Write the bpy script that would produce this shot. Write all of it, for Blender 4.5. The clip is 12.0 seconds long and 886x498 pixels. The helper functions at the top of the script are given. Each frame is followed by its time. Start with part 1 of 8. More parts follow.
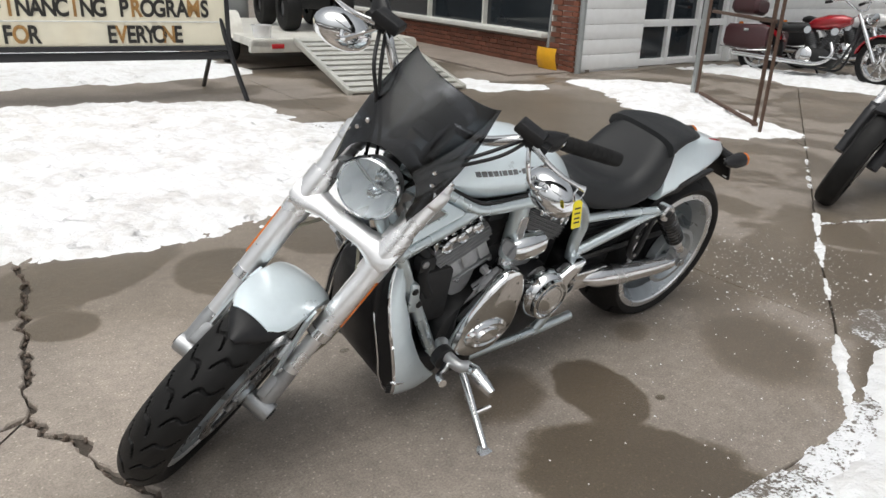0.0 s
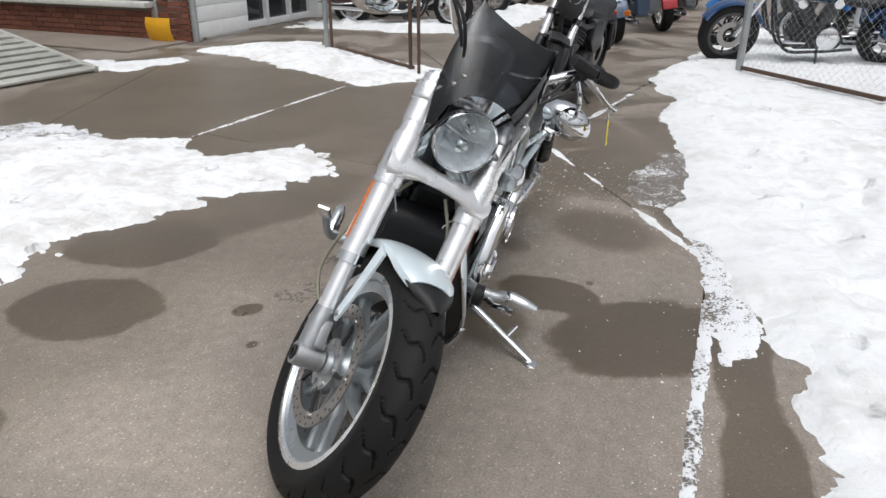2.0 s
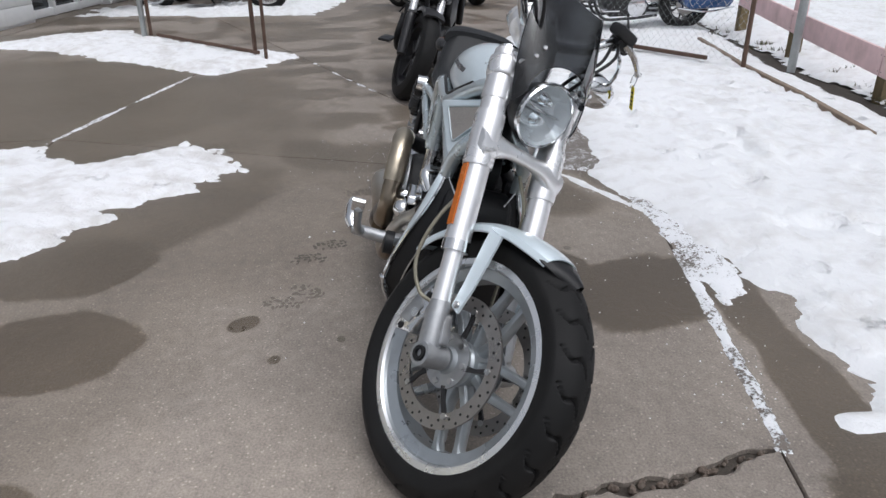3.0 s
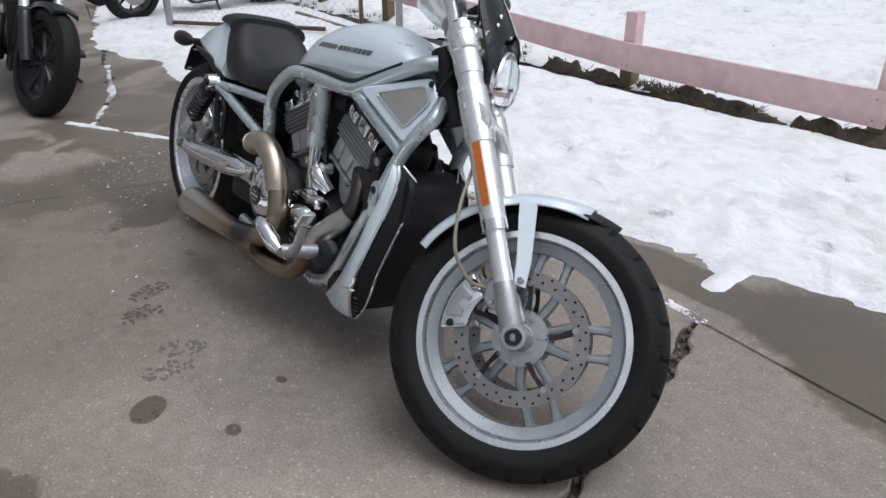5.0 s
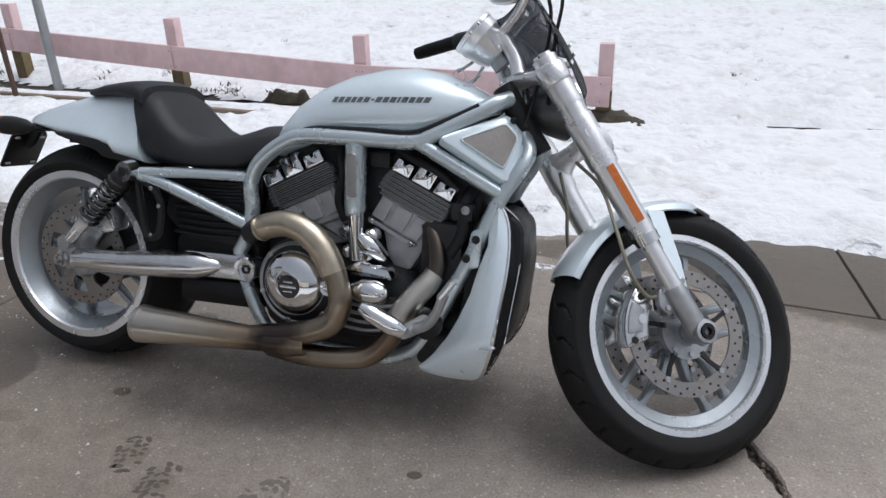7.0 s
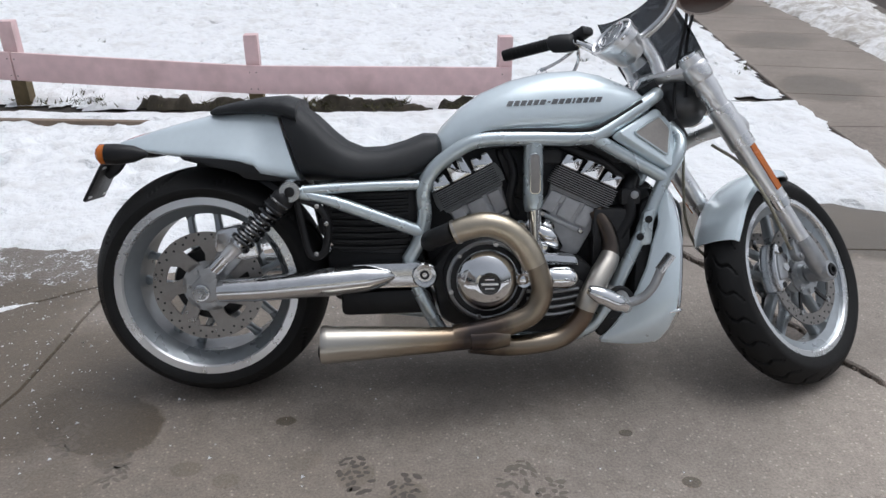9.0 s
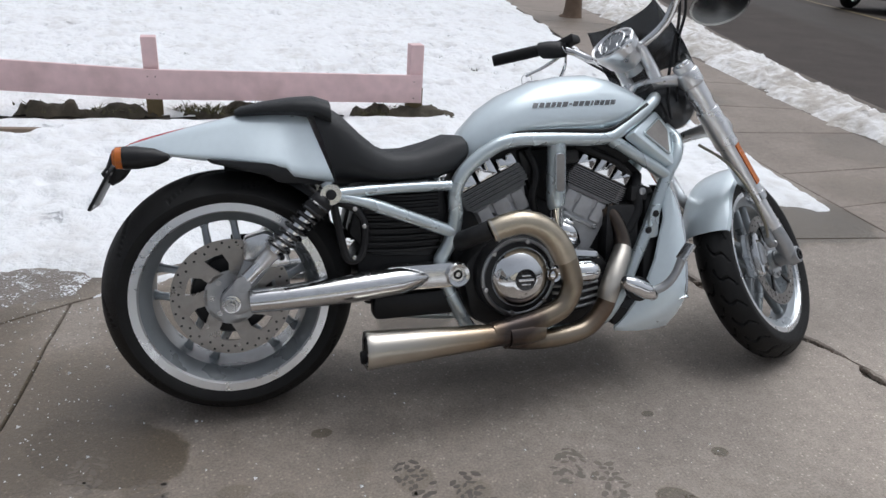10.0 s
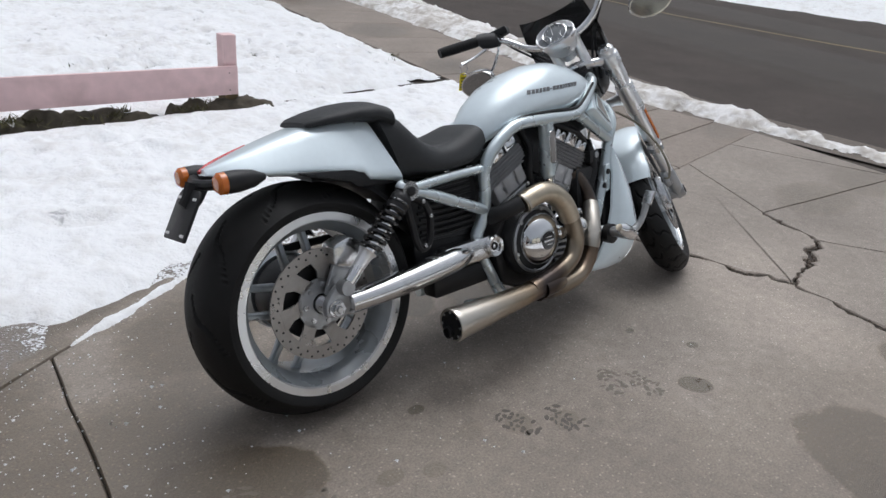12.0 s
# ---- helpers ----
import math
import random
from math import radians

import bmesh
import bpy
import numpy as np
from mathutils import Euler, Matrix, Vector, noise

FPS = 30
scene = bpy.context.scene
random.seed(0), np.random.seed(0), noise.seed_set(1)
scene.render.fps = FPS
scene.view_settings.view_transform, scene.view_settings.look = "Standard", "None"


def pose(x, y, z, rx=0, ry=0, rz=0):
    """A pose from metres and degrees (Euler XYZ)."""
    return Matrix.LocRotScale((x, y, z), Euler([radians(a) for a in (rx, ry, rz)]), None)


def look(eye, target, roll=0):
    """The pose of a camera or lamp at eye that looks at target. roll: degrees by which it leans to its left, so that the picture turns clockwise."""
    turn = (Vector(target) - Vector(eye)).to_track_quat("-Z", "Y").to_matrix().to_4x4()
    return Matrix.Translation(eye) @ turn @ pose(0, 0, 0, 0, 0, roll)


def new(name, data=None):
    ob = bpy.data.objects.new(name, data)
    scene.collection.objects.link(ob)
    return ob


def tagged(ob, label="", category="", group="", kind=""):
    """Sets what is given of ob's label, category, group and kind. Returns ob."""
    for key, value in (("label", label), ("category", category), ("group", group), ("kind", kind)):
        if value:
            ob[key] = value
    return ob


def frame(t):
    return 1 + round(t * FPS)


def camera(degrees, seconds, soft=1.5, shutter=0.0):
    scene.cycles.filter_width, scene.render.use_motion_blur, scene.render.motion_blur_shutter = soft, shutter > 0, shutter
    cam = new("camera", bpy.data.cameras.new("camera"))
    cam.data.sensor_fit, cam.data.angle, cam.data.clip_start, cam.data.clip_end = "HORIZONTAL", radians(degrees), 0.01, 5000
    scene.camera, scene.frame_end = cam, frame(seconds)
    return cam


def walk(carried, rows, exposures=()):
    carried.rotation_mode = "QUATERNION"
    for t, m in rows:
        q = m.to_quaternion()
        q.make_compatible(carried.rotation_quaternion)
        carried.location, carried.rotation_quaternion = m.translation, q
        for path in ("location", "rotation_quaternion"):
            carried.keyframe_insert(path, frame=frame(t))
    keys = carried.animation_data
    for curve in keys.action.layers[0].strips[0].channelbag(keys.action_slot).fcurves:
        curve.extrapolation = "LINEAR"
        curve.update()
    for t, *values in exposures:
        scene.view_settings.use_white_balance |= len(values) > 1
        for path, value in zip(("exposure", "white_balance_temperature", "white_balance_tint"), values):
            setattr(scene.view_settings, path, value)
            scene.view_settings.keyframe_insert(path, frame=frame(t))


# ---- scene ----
cam = camera(63.7, 12.0)

PATH = [
    (0, (2.291, 1.564, 1.219), (1.046, 0.176, 0.495), 2.1),
    (0.5, (2.55, 1.432, 1.207), (1.115, 0.226, 0.511), 3.2),
    (1, (2.735, 1.18, 1.191), (1.11, 0.269, 0.465), 3.6),
    (1.5, (2.855, 0.839, 1.186), (1.146, 0.134, 0.424), 1.9),
    (2, (2.995, 0.595, 1.183), (1.202, 0.187, 0.397), 0.3),
    (2.5, (3.011, 0.259, 1.155), (1.182, 0.203, 0.347), -0.6),
    (3, (2.992, -0.079, 1.16), (1.178, 0.057, 0.329), 0.0),
    (3.5, (2.987, -0.313, 1.185), (1.221, 0.145, 0.366), -0.4),
    (3.7, (2.948, -0.398, 1.165), (1.221, 0.192, 0.347), -0.5),
    (5.3, (2.391, -1.058, 1.152), (1.101, 0.181, 0.257), -1.4),
    (5.5, (2.257, -1.121, 1.156), (0.998, 0.141, 0.25), -2.5),
    (6, (2.013, -1.253, 1.167), (0.948, 0.178, 0.261), -3.6),
    (6.5, (1.792, -1.408, 1.203), (1.056, 0.223, 0.31), -2.5),
    (7, (1.513, -1.486, 1.193), (1.048, 0.266, 0.348), -1.6),
    (7.2, (1.374, -1.495, 1.215), (0.984, 0.274, 0.367), -1.7),
    (8.8, (0.567, -1.67, 1.263), (0.77, 0.113, 0.381), -0.2),
    (9, (0.452, -1.677, 1.27), (0.648, 0.109, 0.391), 0.3),
    (9.5, (0.194, -1.715, 1.276), (0.597, 0.052, 0.431), 2.0),
    (10, (-0.048, -1.597, 1.234), (0.58, 0.108, 0.397), 4.0),
    (10.5, (-0.254, -1.522, 1.26), (0.407, 0.17, 0.425), 3.2),
    (11, (-0.47, -1.55, 1.265), (0.46, 0.017, 0.439), 5.4),
    (11.5, (-0.754, -1.444, 1.241), (0.401, -0.059, 0.378), 6.7),
    (12, (-0.97, -1.269, 1.276), (0.344, -0.019, 0.432), 5.3),
]
EXPOSURES = [(0.0, -0.05, 6530, 8), (1.5, -0.11, 6400, 8), (2.0, -0.13, 6320, 9), (2.5, -0.23, 6150, 11), (3.0, -0.32, 6100, 11), (3.7, -0.27, 6100, 11), (5.3, -0.29, 6000, 11), (7.0, -0.28, 6000, 11), (10.0, -0.28, 6050, 10), (12.0, -0.29, 6100, 10)]
walk(cam, [(t, look(eye, target, roll)) for t, eye, target, roll in PATH], EXPOSURES)

# ---- world, sun, exposure ----
world = bpy.data.worlds.new("overcast")
scene.world = world
world.use_nodes = True
wn, wl = world.node_tree.nodes, world.node_tree.links
wn.clear()
SUN_EL, SUN_AZ = radians(70), radians(60)
sky = wn.new("ShaderNodeTexSky")
sky.sky_type, sky.sun_disc = "NISHITA", False
sky.sun_elevation, sky.sun_rotation = SUN_EL, SUN_AZ
sky.dust_density, sky.air_density, sky.ozone_density = 7.0, 1.0, 1.0
cloud = wn.new("ShaderNodeHueSaturation")
cloud.inputs["Saturation"].default_value = 0.22
bg, wout = wn.new("ShaderNodeBackground"), wn.new("ShaderNodeOutputWorld")
bg.inputs["Strength"].default_value = 0.15
wl.new(sky.outputs["Color"], cloud.inputs["Color"])
wl.new(cloud.outputs["Color"], bg.inputs["Color"])
wl.new(bg.outputs["Background"], wout.inputs["Surface"])
sun_data = bpy.data.lights.new("sun", "SUN")
sun_data.energy, sun_data.angle, sun_data.color = 0.5, radians(60), (1.0, 0.98, 0.95)
sun = new("sun", sun_data)
sun.matrix_world = look((0, 0, 30), (0 - 30 * math.cos(SUN_EL) * math.sin(SUN_AZ), 0 - 30 * math.cos(SUN_EL) * math.cos(SUN_AZ), 30 - 30 * math.sin(SUN_EL)))


# ---- materials ----
def node_mat(name):
    m = bpy.data.materials.new(name)
    m.use_nodes = True
    return m, m.node_tree.nodes, m.node_tree.links, m.node_tree.nodes["Principled BSDF"]


def mat(name, color, rough=0.5, metal=0.0, vary=0.12, scale=30.0, bump=0.0, bump_scale=200.0, rough_vary=0.1, coat=0.0, grime=0.0, grime_color=(0.12, 0.1, 0.08), spread=0.0, spec=0.5):
    """A painted, moulded or metal surface with grain at two sizes, patchy gloss, and grime."""
    m, n, l, p = node_mat(name)
    tc = n.new("ShaderNodeTexCoord")
    a, b = n.new("ShaderNodeTexNoise"), n.new("ShaderNodeTexNoise")
    a.inputs["Scale"].default_value, a.inputs["Detail"].default_value = scale, 4
    b.inputs["Scale"].default_value, b.inputs["Detail"].default_value = scale / 6, 5
    for t in (a, b):
        l.new(tc.outputs["Object"], t.inputs["Vector"])
    mix = n.new("ShaderNodeMath")
    mix.operation = "MULTIPLY_ADD"
    l.new(a.outputs["Fac"], mix.inputs[0])
    mix.inputs[1].default_value = 0.5
    half = n.new("ShaderNodeMath")
    half.operation = "MULTIPLY"
    half.inputs[1].default_value = 0.5
    l.new(b.outputs["Fac"], half.inputs[0])
    l.new(half.outputs[0], mix.inputs[2])
    ramp = n.new("ShaderNodeMapRange")
    ramp.inputs["From Min"].default_value, ramp.inputs["From Max"].default_value = 0.3, 0.7
    ramp.inputs["To Min"].default_value, ramp.inputs["To Max"].default_value = 1 - vary, 1 + vary
    l.new(mix.outputs[0], ramp.inputs["Value"])
    col = n.new("ShaderNodeVectorMath")
    col.operation = "SCALE"
    col.inputs[0].default_value = color
    l.new(ramp.outputs["Result"], col.inputs["Scale"])
    last = col.outputs["Vector"]
    if spread:
        info, sc = n.new("ShaderNodeObjectInfo"), n.new("ShaderNodeVectorMath")
        mr = n.new("ShaderNodeMapRange")
        mr.inputs["To Min"].default_value, mr.inputs["To Max"].default_value = 1 - spread, 1 + spread
        l.new(info.outputs["Random"], mr.inputs["Value"])
        sc.operation = "SCALE"
        l.new(last, sc.inputs[0])
        l.new(mr.outputs["Result"], sc.inputs["Scale"])
        last = sc.outputs["Vector"]
    if grime:
        g, gr, gm = n.new("ShaderNodeTexNoise"), n.new("ShaderNodeMapRange"), n.new("ShaderNodeMix")
        g.inputs["Scale"].default_value, g.inputs["Detail"].default_value = scale / 3, 8
        l.new(tc.outputs["Object"], g.inputs["Vector"])
        gr.inputs["From Min"].default_value, gr.inputs["From Max"].default_value = 0.5, 0.75
        gr.inputs["To Max"].default_value = grime
        l.new(g.outputs["Fac"], gr.inputs["Value"])
        gm.data_type = "RGBA"
        l.new(gr.outputs["Result"], gm.inputs["Factor"])
        l.new(last, gm.inputs["A"])
        gm.inputs["B"].default_value = (*grime_color, 1)
        last = gm.outputs["Result"]
    l.new(last, p.inputs["Base Color"])
    rr = n.new("ShaderNodeMapRange")
    rr.inputs["From Min"].default_value, rr.inputs["From Max"].default_value = 0.3, 0.7
    rr.inputs["To Min"].default_value, rr.inputs["To Max"].default_value = max(0.02, rough - rough_vary), min(1, rough + rough_vary)
    l.new(b.outputs["Fac"], rr.inputs["Value"])
    l.new(rr.outputs["Result"], p.inputs["Roughness"])
    p.inputs["Metallic"].default_value = metal
    p.inputs["Specular IOR Level"].default_value = spec
    p.inputs["Coat Weight"].default_value = coat
    p.inputs["Coat Roughness"].default_value = 0.06
    if bump:
        c, bp = n.new("ShaderNodeTexNoise"), n.new("ShaderNodeBump")
        c.inputs["Scale"].default_value, c.inputs["Detail"].default_value = bump_scale, 3
        l.new(tc.outputs["Object"], c.inputs["Vector"])
        bp.inputs["Strength"].default_value, bp.inputs["Distance"].default_value = bump, 0.002
        l.new(c.outputs["Fac"], bp.inputs["Height"])
        l.new(bp.outputs["Normal"], p.inputs["Normal"])
    return m


SILVER = mat("silver_blue_paint", (0.76, 0.852, 0.893), 0.3, 0.32, 0.03, 60, 0.0, coat=0.7, rough_vary=0.03)
FRAMEPAINT = mat("silver_frame_paint", (0.59, 0.66, 0.685), 0.28, 0.7, 0.03, 50, 0.0, coat=0.4, rough_vary=0.03)
CHROME = mat("chrome", (0.78, 0.79, 0.8), 0.08, 1.0, 0.04, 40, 0.0, rough_vary=0.05, grime=0.15, grime_color=(0.3, 0.28, 0.25))
POLISHED = mat("polished_aluminium", (0.74, 0.745, 0.75), 0.2, 1.0, 0.06, 60, 0.05, 300, rough_vary=0.08, grime=0.12)
CAST = mat("cast_aluminium", (0.44, 0.45, 0.46), 0.42, 0.9, 0.1, 60, 0.25, 500, grime=0.3)
DARKCAST = mat("dark_lamp_shell", (0.09, 0.092, 0.095), 0.4, 0.6, 0.1, 60, 0.1, 400, grime=0.2)
SATIN = mat("satin_silver_wheel", (0.39, 0.42, 0.44), 0.32, 0.6, 0.06, 50, 0.0, grime=0.2)
LIP = mat("machined_rim_lip", (0.84, 0.85, 0.86), 0.3, 0.85, 0.02, 80, 0.0)
ROTOR = mat("brake_rotor_steel", (0.34, 0.322, 0.305), 0.34, 0.9, 0.1, 80, 0.15, 400, grime=0.25, grime_color=(0.2, 0.15, 0.12))
BLACK = mat("black_plastic", (0.01, 0.01, 0.011), 0.45, 0.0, 0.2, 80, 0.15, 700, grime=0.1, grime_color=(0.05, 0.045, 0.04), spec=0.35)
GLOSSBLACK = mat("gloss_black", (0.012, 0.012, 0.013), 0.16, 0.0, 0.1, 60, 0.0, coat=0.5, grime=0.08)
FORKALU = mat("bright_fork_aluminium", (0.86, 0.86, 0.865), 0.3, 0.85, 0.04, 60, 0.04, 300, rough_vary=0.06, grime=0.1)
STRAW = mat("straw_tinted_steel", (0.52, 0.455, 0.355), 0.36, 1.0, 0.2, 30, 0.1, 300, grime=0.3, grime_color=(0.3, 0.22, 0.14))
STEELSLEEVE = mat("dull_steel_sleeve", (0.52, 0.49, 0.44), 0.36, 1.0, 0.1, 40, 0.1, 300, grime=0.3, grime_color=(0.25, 0.17, 0.1))
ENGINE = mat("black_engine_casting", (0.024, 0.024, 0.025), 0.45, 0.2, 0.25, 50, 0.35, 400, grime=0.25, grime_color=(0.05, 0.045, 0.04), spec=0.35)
GREYCYL = mat("grey_cylinder", (0.46, 0.465, 0.475), 0.42, 0.2, 0.12, 60, 0.25, 500, grime=0.25)
FIN = mat("cooling_fin", (0.33, 0.332, 0.338), 0.42, 0.2, 0.15, 60, 0.2, 500, grime=0.2, grime_color=(0.2, 0.19, 0.18))
SEAT = mat("black_vinyl", (0.014, 0.015, 0.0165), 0.5, 0.0, 0.12, 25, 0.35, 900, rough_vary=0.06, spec=0.4, grime=0.06, grime_color=(0.07, 0.07, 0.07))
RUBBER = mat("tyre_rubber", (0.012, 0.0118, 0.0118), 0.6, 0.0, 0.2, 30, 0.3, 500, grime=0.12, grime_color=(0.04, 0.037, 0.034), spec=0.2)
SMOKE = mat("smoked_acrylic", (0.012, 0.013, 0.015), 0.06, 0.0, 0.1, 10, 0.0, coat=0.5, rough_vary=0.03)
AMBER = mat("amber_lens", (0.55, 0.14, 0.012), 0.2, 0.0, 0.08, 60, coat=0.5)
REDLENS = mat("red_lens", (0.45, 0.015, 0.02), 0.18, 0.0, 0.08, 60, coat=0.5)
YELLOW = mat("yellow_tag", (0.85, 0.7, 0.02), 0.5, 0.0, 0.06, 80)
MESHGREY = mat("grey_mesh_screen", (0.34, 0.315, 0.29), 0.5, 0.3, 0.15, 120, 0.4, 1500)
HOSE = mat("braided_hose", (0.28, 0.26, 0.2), 0.45, 0.4, 0.15, 200, 0.3, 900)
BOLT = mat("zinc_bolt", (0.5, 0.5, 0.5), 0.3, 1.0, 0.1, 100)
GREYINSET = mat("grey_inset_panel", (0.3, 0.285, 0.27), 0.45, 0.3, 0.1, 60, 0.2, 800)
MIRRORED = mat("mirrored_reflector", (0.92, 0.93, 0.94), 0.3, 0.3, 0.02, 40, 0.0, rough_vary=0.05)
MIRRORGLASS = mat("tinted_mirror_glass", (0.3, 0.31, 0.33), 0.05, 1.0, 0.03, 20, rough_vary=0.02)
DIAL = mat("dial_face", (0.16, 0.17, 0.18), 0.3, 0.1, 0.1, 50, coat=0.6)
LETTER = mat("tank_lettering_dark", (0.16, 0.165, 0.17), 0.3, 0.5, 0.1, 50)


def glass_mat(name, color, rough=0.02):
    m, n, l, p = node_mat(name)
    p.inputs["Base Color"].default_value = (*color, 1)
    p.inputs["Roughness"].default_value = rough
    p.inputs["Transmission Weight"].default_value = 1.0
    p.inputs["IOR"].default_value = 1.5 if "lens" not in name else 1.1
    nz, bp = n.new("ShaderNodeTexNoise"), n.new("ShaderNodeBump")
    nz.inputs["Scale"].default_value = 30
    bp.inputs["Strength"].default_value, bp.inputs["Distance"].default_value = 0.05, 0.002
    l.new(nz.outputs["Fac"], bp.inputs["Height"])
    l.new(bp.outputs["Normal"], p.inputs["Normal"])
    return m


LENS = glass_mat("clear_lens", (0.93, 0.95, 0.96))
TINT = glass_mat("smoke_tint", (0.05, 0.054, 0.06), 0.03)


def exhaust_mat():
    """Brushed stainless pipe with straw and brown heat tint near the bends."""
    m, n, l, p = node_mat("heat_tinted_steel")
    tc, nz, add, cr = n.new("ShaderNodeTexCoord"), n.new("ShaderNodeTexNoise"), n.new("ShaderNodeMath"), n.new("ShaderNodeValToRGB")
    sep = n.new("ShaderNodeSeparateXYZ")
    l.new(tc.outputs["Object"], sep.inputs[0])
    nz.inputs["Scale"].default_value, nz.inputs["Detail"].default_value = 9, 4
    l.new(tc.outputs["Object"], nz.inputs["Vector"])
    add.operation = "MULTIPLY_ADD"
    add.inputs[1].default_value = 0.22
    l.new(nz.outputs["Fac"], add.inputs[0])
    l.new(sep.outputs["X"], add.inputs[2])
    mr = n.new("ShaderNodeMapRange")
    mr.inputs["From Min"].default_value, mr.inputs["From Max"].default_value = 0.40, 1.25
    l.new(add.outputs[0], mr.inputs["Value"])
    l.new(mr.outputs["Result"], cr.inputs["Fac"])
    el = cr.color_ramp.elements
    stops = ((0.0, (0.6, 0.57, 0.52)), (0.12, (0.55, 0.515, 0.455)), (0.25, (0.44, 0.385, 0.31)), (0.38, (0.34, 0.265, 0.185)), (0.45, (0.17, 0.13, 0.1)), (0.49, (0.075, 0.062, 0.058)), (0.56, (0.085, 0.066, 0.056)), (0.63, (0.27, 0.225, 0.17)), (0.72, (0.31, 0.26, 0.2)), (0.82, (0.2, 0.145, 0.105)), (0.93, (0.1, 0.082, 0.07)), (1.0, (0.08, 0.072, 0.066)))
    el[0].position, el[0].color = stops[0][0], (*stops[0][1], 1)
    el[1].position, el[1].color = stops[-1][0], (*stops[-1][1], 1)
    for pos, c in stops[1:-1]:
        el.new(pos).color = (*c, 1)
    l.new(cr.outputs["Color"], p.inputs["Base Color"])
    p.inputs["Metallic"].default_value, p.inputs["Roughness"].default_value = 1.0, 0.3
    return m


EXHAUST = exhaust_mat()


def math_node(n, l, op, a, b=None, c=None):
    q = n.new("ShaderNodeMath")
    q.operation = op
    for k, v in enumerate((a, b, c)):
        if v is None:
            continue
        if isinstance(v, (int, float)):
            q.inputs[k].default_value = v
        else:
            l.new(v, q.inputs[k])
    return q.outputs[0]


# wet stains and damp patches on the lot: x, y, half length, half width, turn in degrees, depth of the stain
STAINS = [
    (0.85, 0.78, 0.33, 0.245, 129, 0.95), (0.61, 0.455, 0.205, 0.135, 70, 0.95), (0.87, 0.28, 0.17, 0.13, 20, 0.8), (-0.1, 0.63, 0.3, 0.22, 40, 0.72),
    (0.18, 0.28, 0.09, 0.06, 20, 0.6), (0.487, 0.597, 0.018, 0.014, 0, 1.0), (1.79, -1.0, 0.13, 0.12, 0, 0.88), (0.52, -1.28, 0.28, 0.33, 20, 0.88), (1.1, -1.13, 0.24, 0.28, 0, 0.9),
    (-0.32, -0.05, 0.22, 0.13, -30, 0.95), (-0.24, -0.17, 0.1, 0.06, -70, 0.7), (-0.62, 0.08, 0.5, 0.34, 25, 0.8), (-0.03, -0.27, 0.045, 0.03, 0, 0.6), (0.07, -0.32, 0.04, 0.03, 0, 0.55), (-0.95, 0.5, 0.45, 0.3, 25, 0.8), (-0.5, -0.45, 0.16, 0.1, 10, 0.35), (0.985, -0.565, 0.06, 0.045, -40, 1.0), (0.388, -0.335, 0.06, 0.045, 20, 0.5), (0.507, -0.412, 0.06, 0.045, 20, 0.5), (0.26, -0.27, 0.055, 0.04, 20, 0.4), (1.2, -0.44, 0.025, 0.02, 0, 1.0), (1.1, -0.25, 0.02, 0.014, 0, 1.0),
    (0.2, -0.11, 0.03, 0.02, 0, 0.9), (1.6, -1.44, 0.5, 0.27, 24, 0.86), (0.0, -1.12, 0.9, 0.42, -32, 0.7),
    (-2.3, -2.5, 1.9, 1.9, 10, 0.7), (-3.3, -3.4, 1.6, 0.8, 100, 0.62), (2.45, 1.0, 0.75, 0.36, -10, 0.95), (-1.5, -1.0, 0.9, 0.55, 20, 0.5), (-1.6, 0.75, 1.2, 0.28, 25, 0.6), (-0.75, -0.2, 0.35, 0.2, 20, 0.6), (1.55, 1.05, 0.5, 0.11, -5, 0.85), (0.75, 1.1, 0.6, 0.1, -6, 0.85),
    (-0.4, 0.97, 0.5, 0.12, 15, 0.75), (2.8, -1.6, 0.5, 0.35, 40, 0.6), (3.3, -0.1, 0.35, 0.2, 0, 0.55), (4.0, -0.2, 0.4, 0.25, 0, 0.5), (-0.85, -0.5, 0.42, 0.22, 30, 0.75), (-2.9, 0.1, 0.7, 0.25, 20, 0.5), (-1.5, -0.9, 0.6, 0.3, 15, 0.6), (-0.35, 0.3, 0.3, 0.1, 30, 0.45),
    (-0.3, -1.0, 1.3, 1.0, 15, 0.28), (1.0, -1.6, 1.5, 1.0, -10, 0.25), (-4.9, 0.2, 1.5, 0.5, 10, 0.5), (-6.5, -1.6, 1.6, 0.6, 20, 0.45),
]


